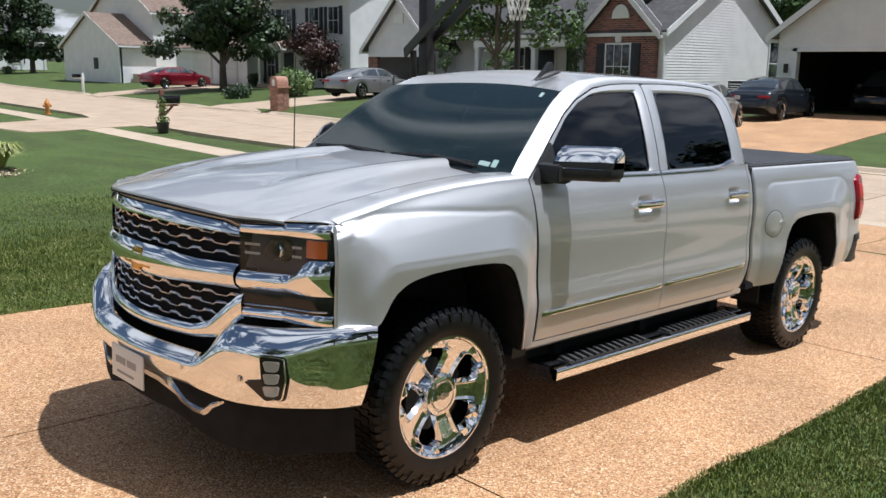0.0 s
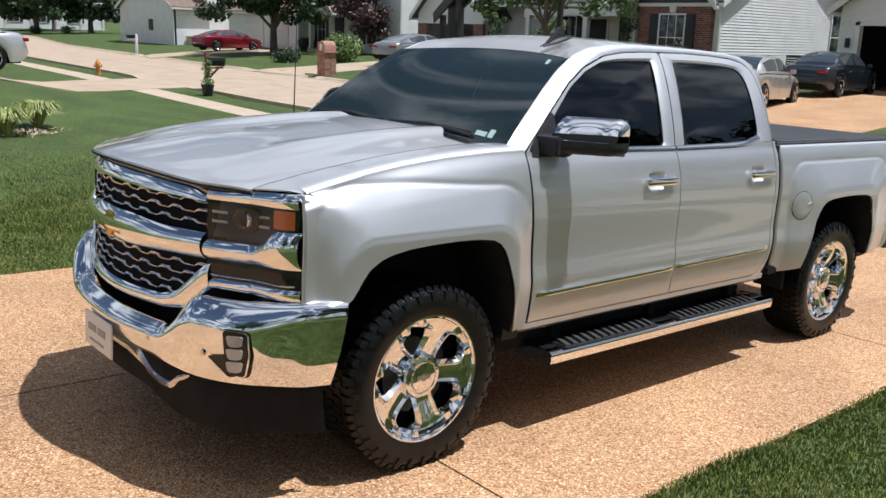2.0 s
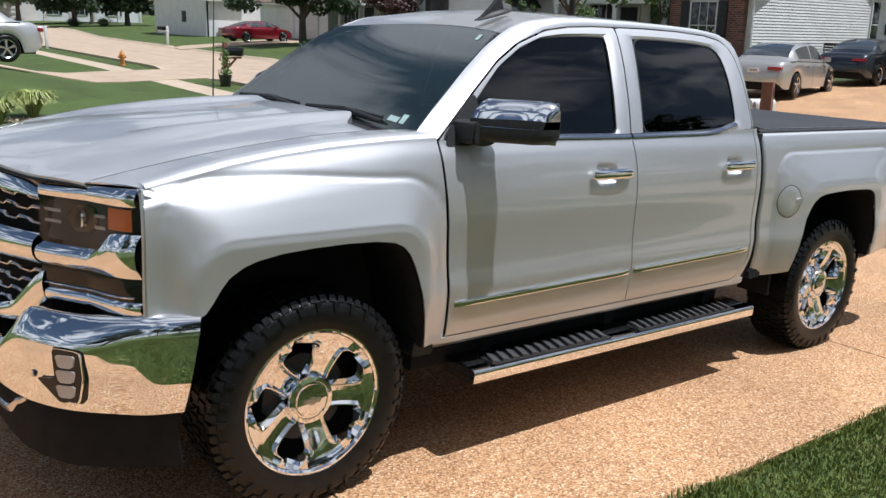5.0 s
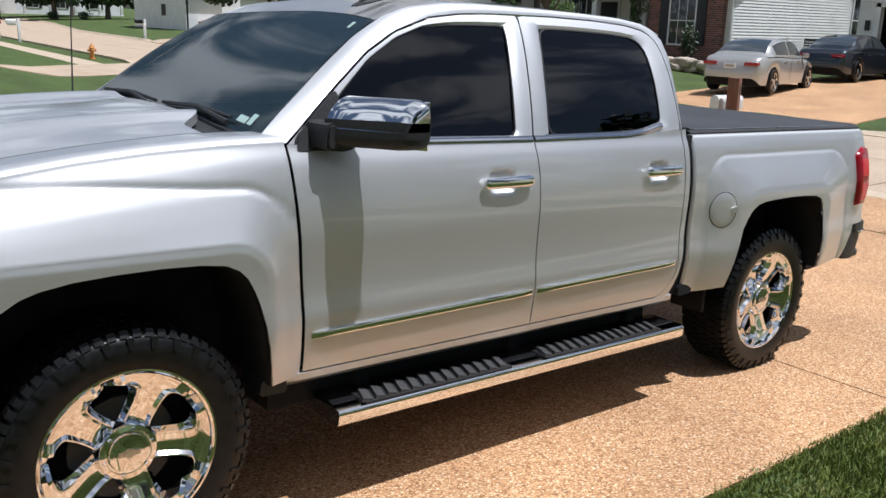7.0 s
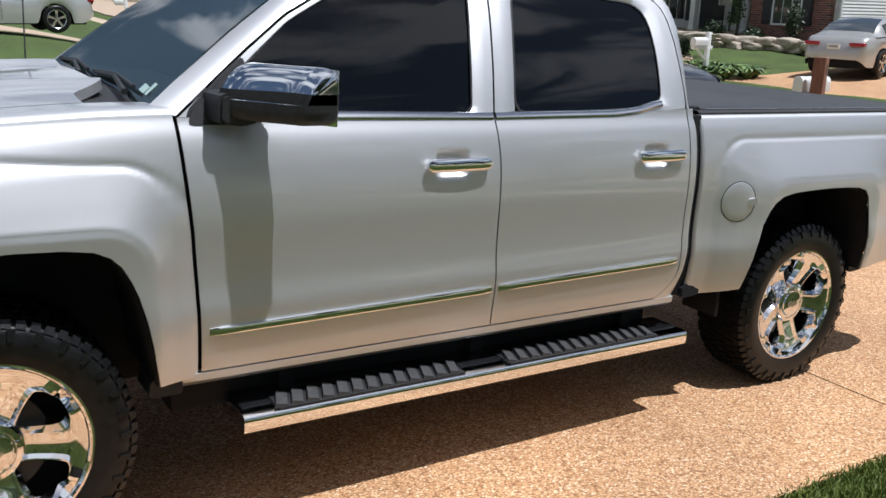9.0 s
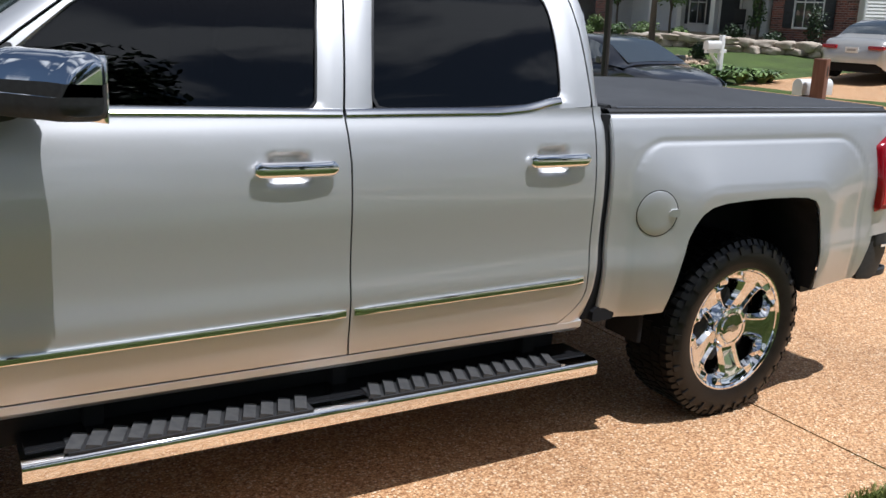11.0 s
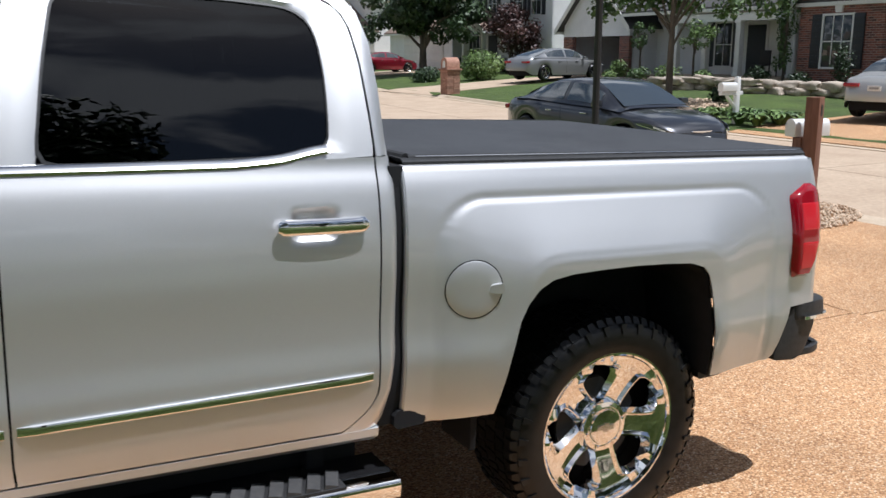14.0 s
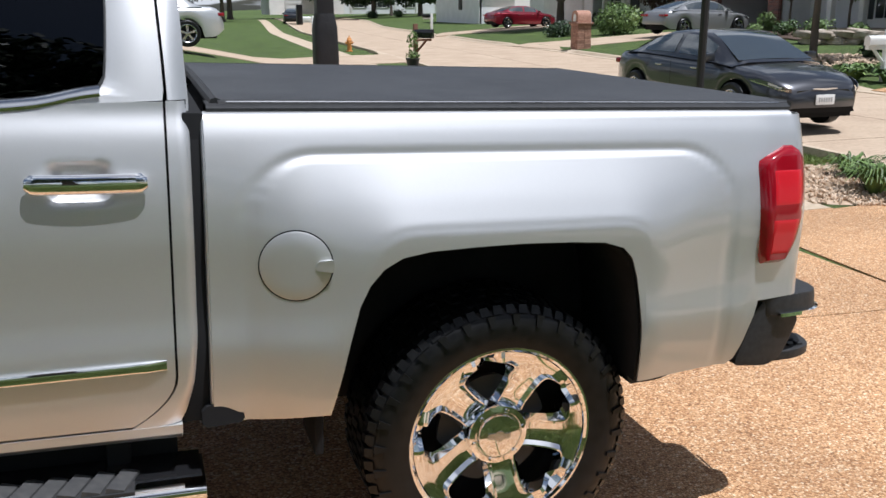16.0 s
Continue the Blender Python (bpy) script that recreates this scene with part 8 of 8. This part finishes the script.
for i, (x, y, r, h, mt) in enumerate(((27.4, 21.5, 0.55, 0.7, LEAF_DARK), (27.2, 19.4, 0.5, 0.6, LEAF_DARK), (26.6, 23.4, 0.45, 0.55, LEAF_LIGHT), (26.3, 25.0, 0.6, 0.75, LEAF_LIGHT), (26.1, 26.6, 0.55, 0.65, LEAF), (26.0, 28.3, 0.4, 0.5, LEAF_LIGHT), (21.6, 17.6, 0.36, 0.62, LEAF_DARK), (27.6, 29.6, 0.45, 0.9, LEAF_LIGHT), (27.5, 18.0, 0.45, 1.5, LEAF_DARK))):
    shrub("shrub", "rounded garden shrub before the brick house" if mt is not LEAF_LIGHT else "light green garden shrub before the brick house", x, y, r, h, 700, 0.10, mt, 60 + i)
tagged(part("mulch_bed", prism([(25.6, 16.5), (28.4, 16.9), (28.4, 30.0), (26.0, 30.2), (24.6, 24.0)], 0.0, 0.10, lambda a, b, c: Vector((a, b, terrain(a, b) + c - 0.04))), MULCH), "dark mulch planting bed", "planting bed")
tb = thing("tree_ring", "round bed of pale stones at a tree's foot", "stones")
stones = bmesh.new()
for _ in range(420):
    a, d = rnd.uniform(0, 6.283), math.sqrt(rnd.uniform(0.0, 1)) * 1.5
    x, y = 20.6 + d * math.cos(a), 18.4 + d * 1.2 * math.sin(a)
    bmesh.ops.create_icosphere(stones, subdivisions=1, radius=rnd.uniform(0.05, 0.10), matrix=pose(x, y, terrain(x, y) + 0.10 * (1 - d / 1.6), rnd.uniform(0, 360), 0, rnd.uniform(0, 360)) @ Matrix.Diagonal((1, 0.8, 0.6, 1)))
tagged(part("ring_stones", stones, PEBBLE, tb), kind="stuff")
for y in (22.0, 23.3):
    ch = thing("porch_chair", "black metal porch chair by the front wall", "chair", group="porch chairs")
    zc = gz + 0.18
    part("seat", boxed(29.2, 29.75, y - 0.27, y + 0.27, zc + 0.40, zc + 0.44, 0.01), IRON, ch)
    part("backrest", boxed(29.72, 29.77, y - 0.27, y + 0.27, zc + 0.44, zc + 1.0, 0.01), IRON, ch)
    for xx in (29.23, 29.72):
        for yy in (y - 0.25, y + 0.25):
            part("leg", boxed(xx - 0.02, xx + 0.02, yy - 0.02, yy + 0.02, zc, zc + 0.42), IRON, ch)
acu = thing("air_conditioner", "dark grey air-conditioner unit beside the house wall", "air conditioner")
part("case", boxed(33.2, 34.1, 15.7, 16.6, terrain(33.6, 16.1) - 0.05, terrain(33.6, 16.1) + 0.95, 0.03), TRIM, acu)
for i in range(8):
    part("louvre", boxed(33.17, 33.2, 15.75, 16.55, terrain(33.6, 16.1) + 0.1 + 0.1 * i, terrain(33.6, 16.1) + 0.14 + 0.1 * i), CHROME_SOFT, acu)
window(hc, "x", 17.1, -1, 38.2, 1.2, 0.9, 1.9, 0, 1, 2)

# ---- trees and hedges ----
tree("tree", "dark broad-crowned shade tree over a lawn", 26.4, 46.8, 1.9, 0.24, [(0, 0, 4.4, 3.0, 3.0, 2.0), (-1.7, 1.4, 3.4, 2.1, 2.1, 1.4), (1.6, -1.7, 3.4, 2.1, 2.1, 1.4), (0.2, 0.3, 7.2, 2.5, 2.5, 2.2), (0.8, 2.0, 5.3, 2.1, 2.1, 1.8), (-0.6, -1.9, 5.4, 2.1, 2.1, 1.8)], 15000, 0.30, LEAF_DARK, 71)
tree("ornamental_tree", "small maroon-leaved ornamental tree by a porch", 30.0, 42.6, 1.3, 0.10, [(0, 0, 2.6, 1.5, 1.7, 1.2), (0.2, -0.8, 2.1, 1.2, 1.2, 1.0), (-0.3, 0.7, 3.2, 1.1, 1.2, 0.9)], 4500, 0.17, LEAF_RED, 72)
tree("tree", "young street tree with open light crown", 20.6, 18.6, 2.2, 0.11, [(0, 0, 3.7, 1.5, 1.5, 0.9), (-0.9, 1.2, 3.6, 1.1, 1.1, 1.1), (1.0, -1.2, 3.6, 1.1, 1.1, 1.1), (-0.5, 0.9, 5.0, 1.3, 1.3, 1.0), (0.5, -0.9, 5.0, 1.3, 1.3, 1.0), (0, 0, 6.2, 1.2, 1.2, 1.0)], 6500, 0.18, LEAF, 73)
tree("weeping_tree", "small weeping tree beside the porch", 27.6, 25.0, 1.3, 0.05, [(0, 0, 2.1, 0.75, 0.75, 0.4), (0.1, 0.4, 1.75, 0.5, 0.5, 0.5), (0, -0.45, 1.75, 0.5, 0.5, 0.5)], 1100, 0.11, LEAF_LIGHT, 74)
tree("climbing_vine", "narrow leafy vine on a porch post", 28.2, 21.0, 2.2, 0.05, [(0, 0, 1.2, 0.35, 0.35, 0.8), (0, 0.1, 2.4, 0.4, 0.45, 0.9), (0, 0, 3.6, 0.35, 0.4, 0.8)], 1500, 0.12, LEAF, 75)
tree("weeping_tree", "small weeping tree beside the garage", 27.9, 28.6, 1.3, 0.05, [(0, 0, 1.9, 0.45, 0.45, 0.6)], 600, 0.11, LEAF, 76)
tree("tree", "tall dark tree rising over the far lawn", 29.5, 104.0, 2.4, 0.3, [(0, 0, 4.0, 3.6, 3.6, 2.4), (-2.4, 1.6, 3.4, 2.8, 2.8, 2.0), (2.2, -1.4, 3.6, 2.8, 2.8, 2.0), (0, 0, 8.0, 3.6, 3.6, 2.8), (0.4, 0.2, 11.5, 2.6, 2.6, 2.6)], 7000, 0.5, LEAF_DARK, 77, 7)
tree("tree", "tall dark tree rising over the far lawn", 34.4, 101.0, 1.8, 0.3, [(0, 0, 3.4, 3.0, 3.0, 2.0), (1.6, -1.8, 2.8, 2.0, 2.0, 1.5), (0, 0, 6.4, 2.8, 2.8, 2.2), (0, 0, 9.0, 2.0, 2.0, 2.0)], 6000, 0.45, LEAF_DARK, 78, 7)
for i, (x, y, sc) in enumerate(((25.5, 112.0, 1.0), (62.0, 24.0, 1.3), (47.0, 19.0, 1.0), (54.0, 30.0, 1.3), (52.0, 8.0, 1.2), (56.0, 58.0, 1.0), (60.0, 12.0, 1.2), (34.0, 112.5, 0.7), (14.0, 118.0, 1.3), (6.0, 108.0, 1.3), (-4.0, 96.0, 1.3), (11.5, 100.0, 0.9))):
    tree("tree", "large green tree behind the houses", x, y, 2.8 * sc, 0.28 * sc, [(0, 0, 5.5 * sc, 3.2 * sc, 3.2 * sc, 2.6 * sc), (-1.4 * sc, 1.2 * sc, 4.2 * sc, 2.4 * sc, 2.4 * sc, 1.8 * sc), (1.5 * sc, -1.0 * sc, 4.4 * sc, 2.4 * sc, 2.4 * sc, 1.8 * sc), (0, 0, 8.0 * sc, 2.2 * sc, 2.2 * sc, 2.0 * sc)], 4200, 0.42 * sc, LEAF_DARK if i % 2 else LEAF, 80 + i, 7)
shrub("shrub", "broad light-green feathery bush on a lawn corner", 24.4, 36.5, 1.35, 1.55, 5200, 0.12, LEAF_LIGHT, 101)
shrub("shrub", "low dark-green bush on a lawn corner", 22.3, 38.6, 0.9, 0.9, 2200, 0.12, LEAF_DARK, 102)
for i, (x, y) in enumerate(((31.2, 42.0), (31.0, 45.4), (30.9, 50.0), (29.0, 103.0), (31.5, 100.0), (38.0, 97.0))):
    shrub("shrub", "rounded dark-green foundation shrub", x, y, 0.8, 1.0, 900, 0.14, LEAF_DARK, 110 + i)
# trees on the camera's own side, seen only in the glass and chrome
for i, (x, y, sc) in enumerate(((1.2, -11.5, 1.42), (8.5, -17.0, 1.1), (14.5, -15.0, 1.0), (22.0, -13.0, 1.1), (29.0, -12.0, 1.1), (-5.0, -18.0, 1.1), (-12.0, -15.0, 1.2), (-19.0, -9.0, 1.2), (16.0, -24.0, 1.1))):
    tree("tree", "large shade tree across the neighbouring lawn", x, y, 2.6 * sc, 0.25 * sc, [(0, 0, 4.8 * sc, 2.8 * sc, 2.8 * sc, 2.2 * sc), (-1.2 * sc, 1.0 * sc, 3.8 * sc, 2.0 * sc, 2.0 * sc, 1.4 * sc), (1.3 * sc, -0.9 * sc, 3.9 * sc, 2.0 * sc, 2.0 * sc, 1.4 * sc), (0, 0, 6.8 * sc, 1.9 * sc, 1.9 * sc, 1.6 * sc)], 3200 if i else 12000, (0.40 if i else 0.22) * sc, LEAF_DARK, 120 + i, 7)
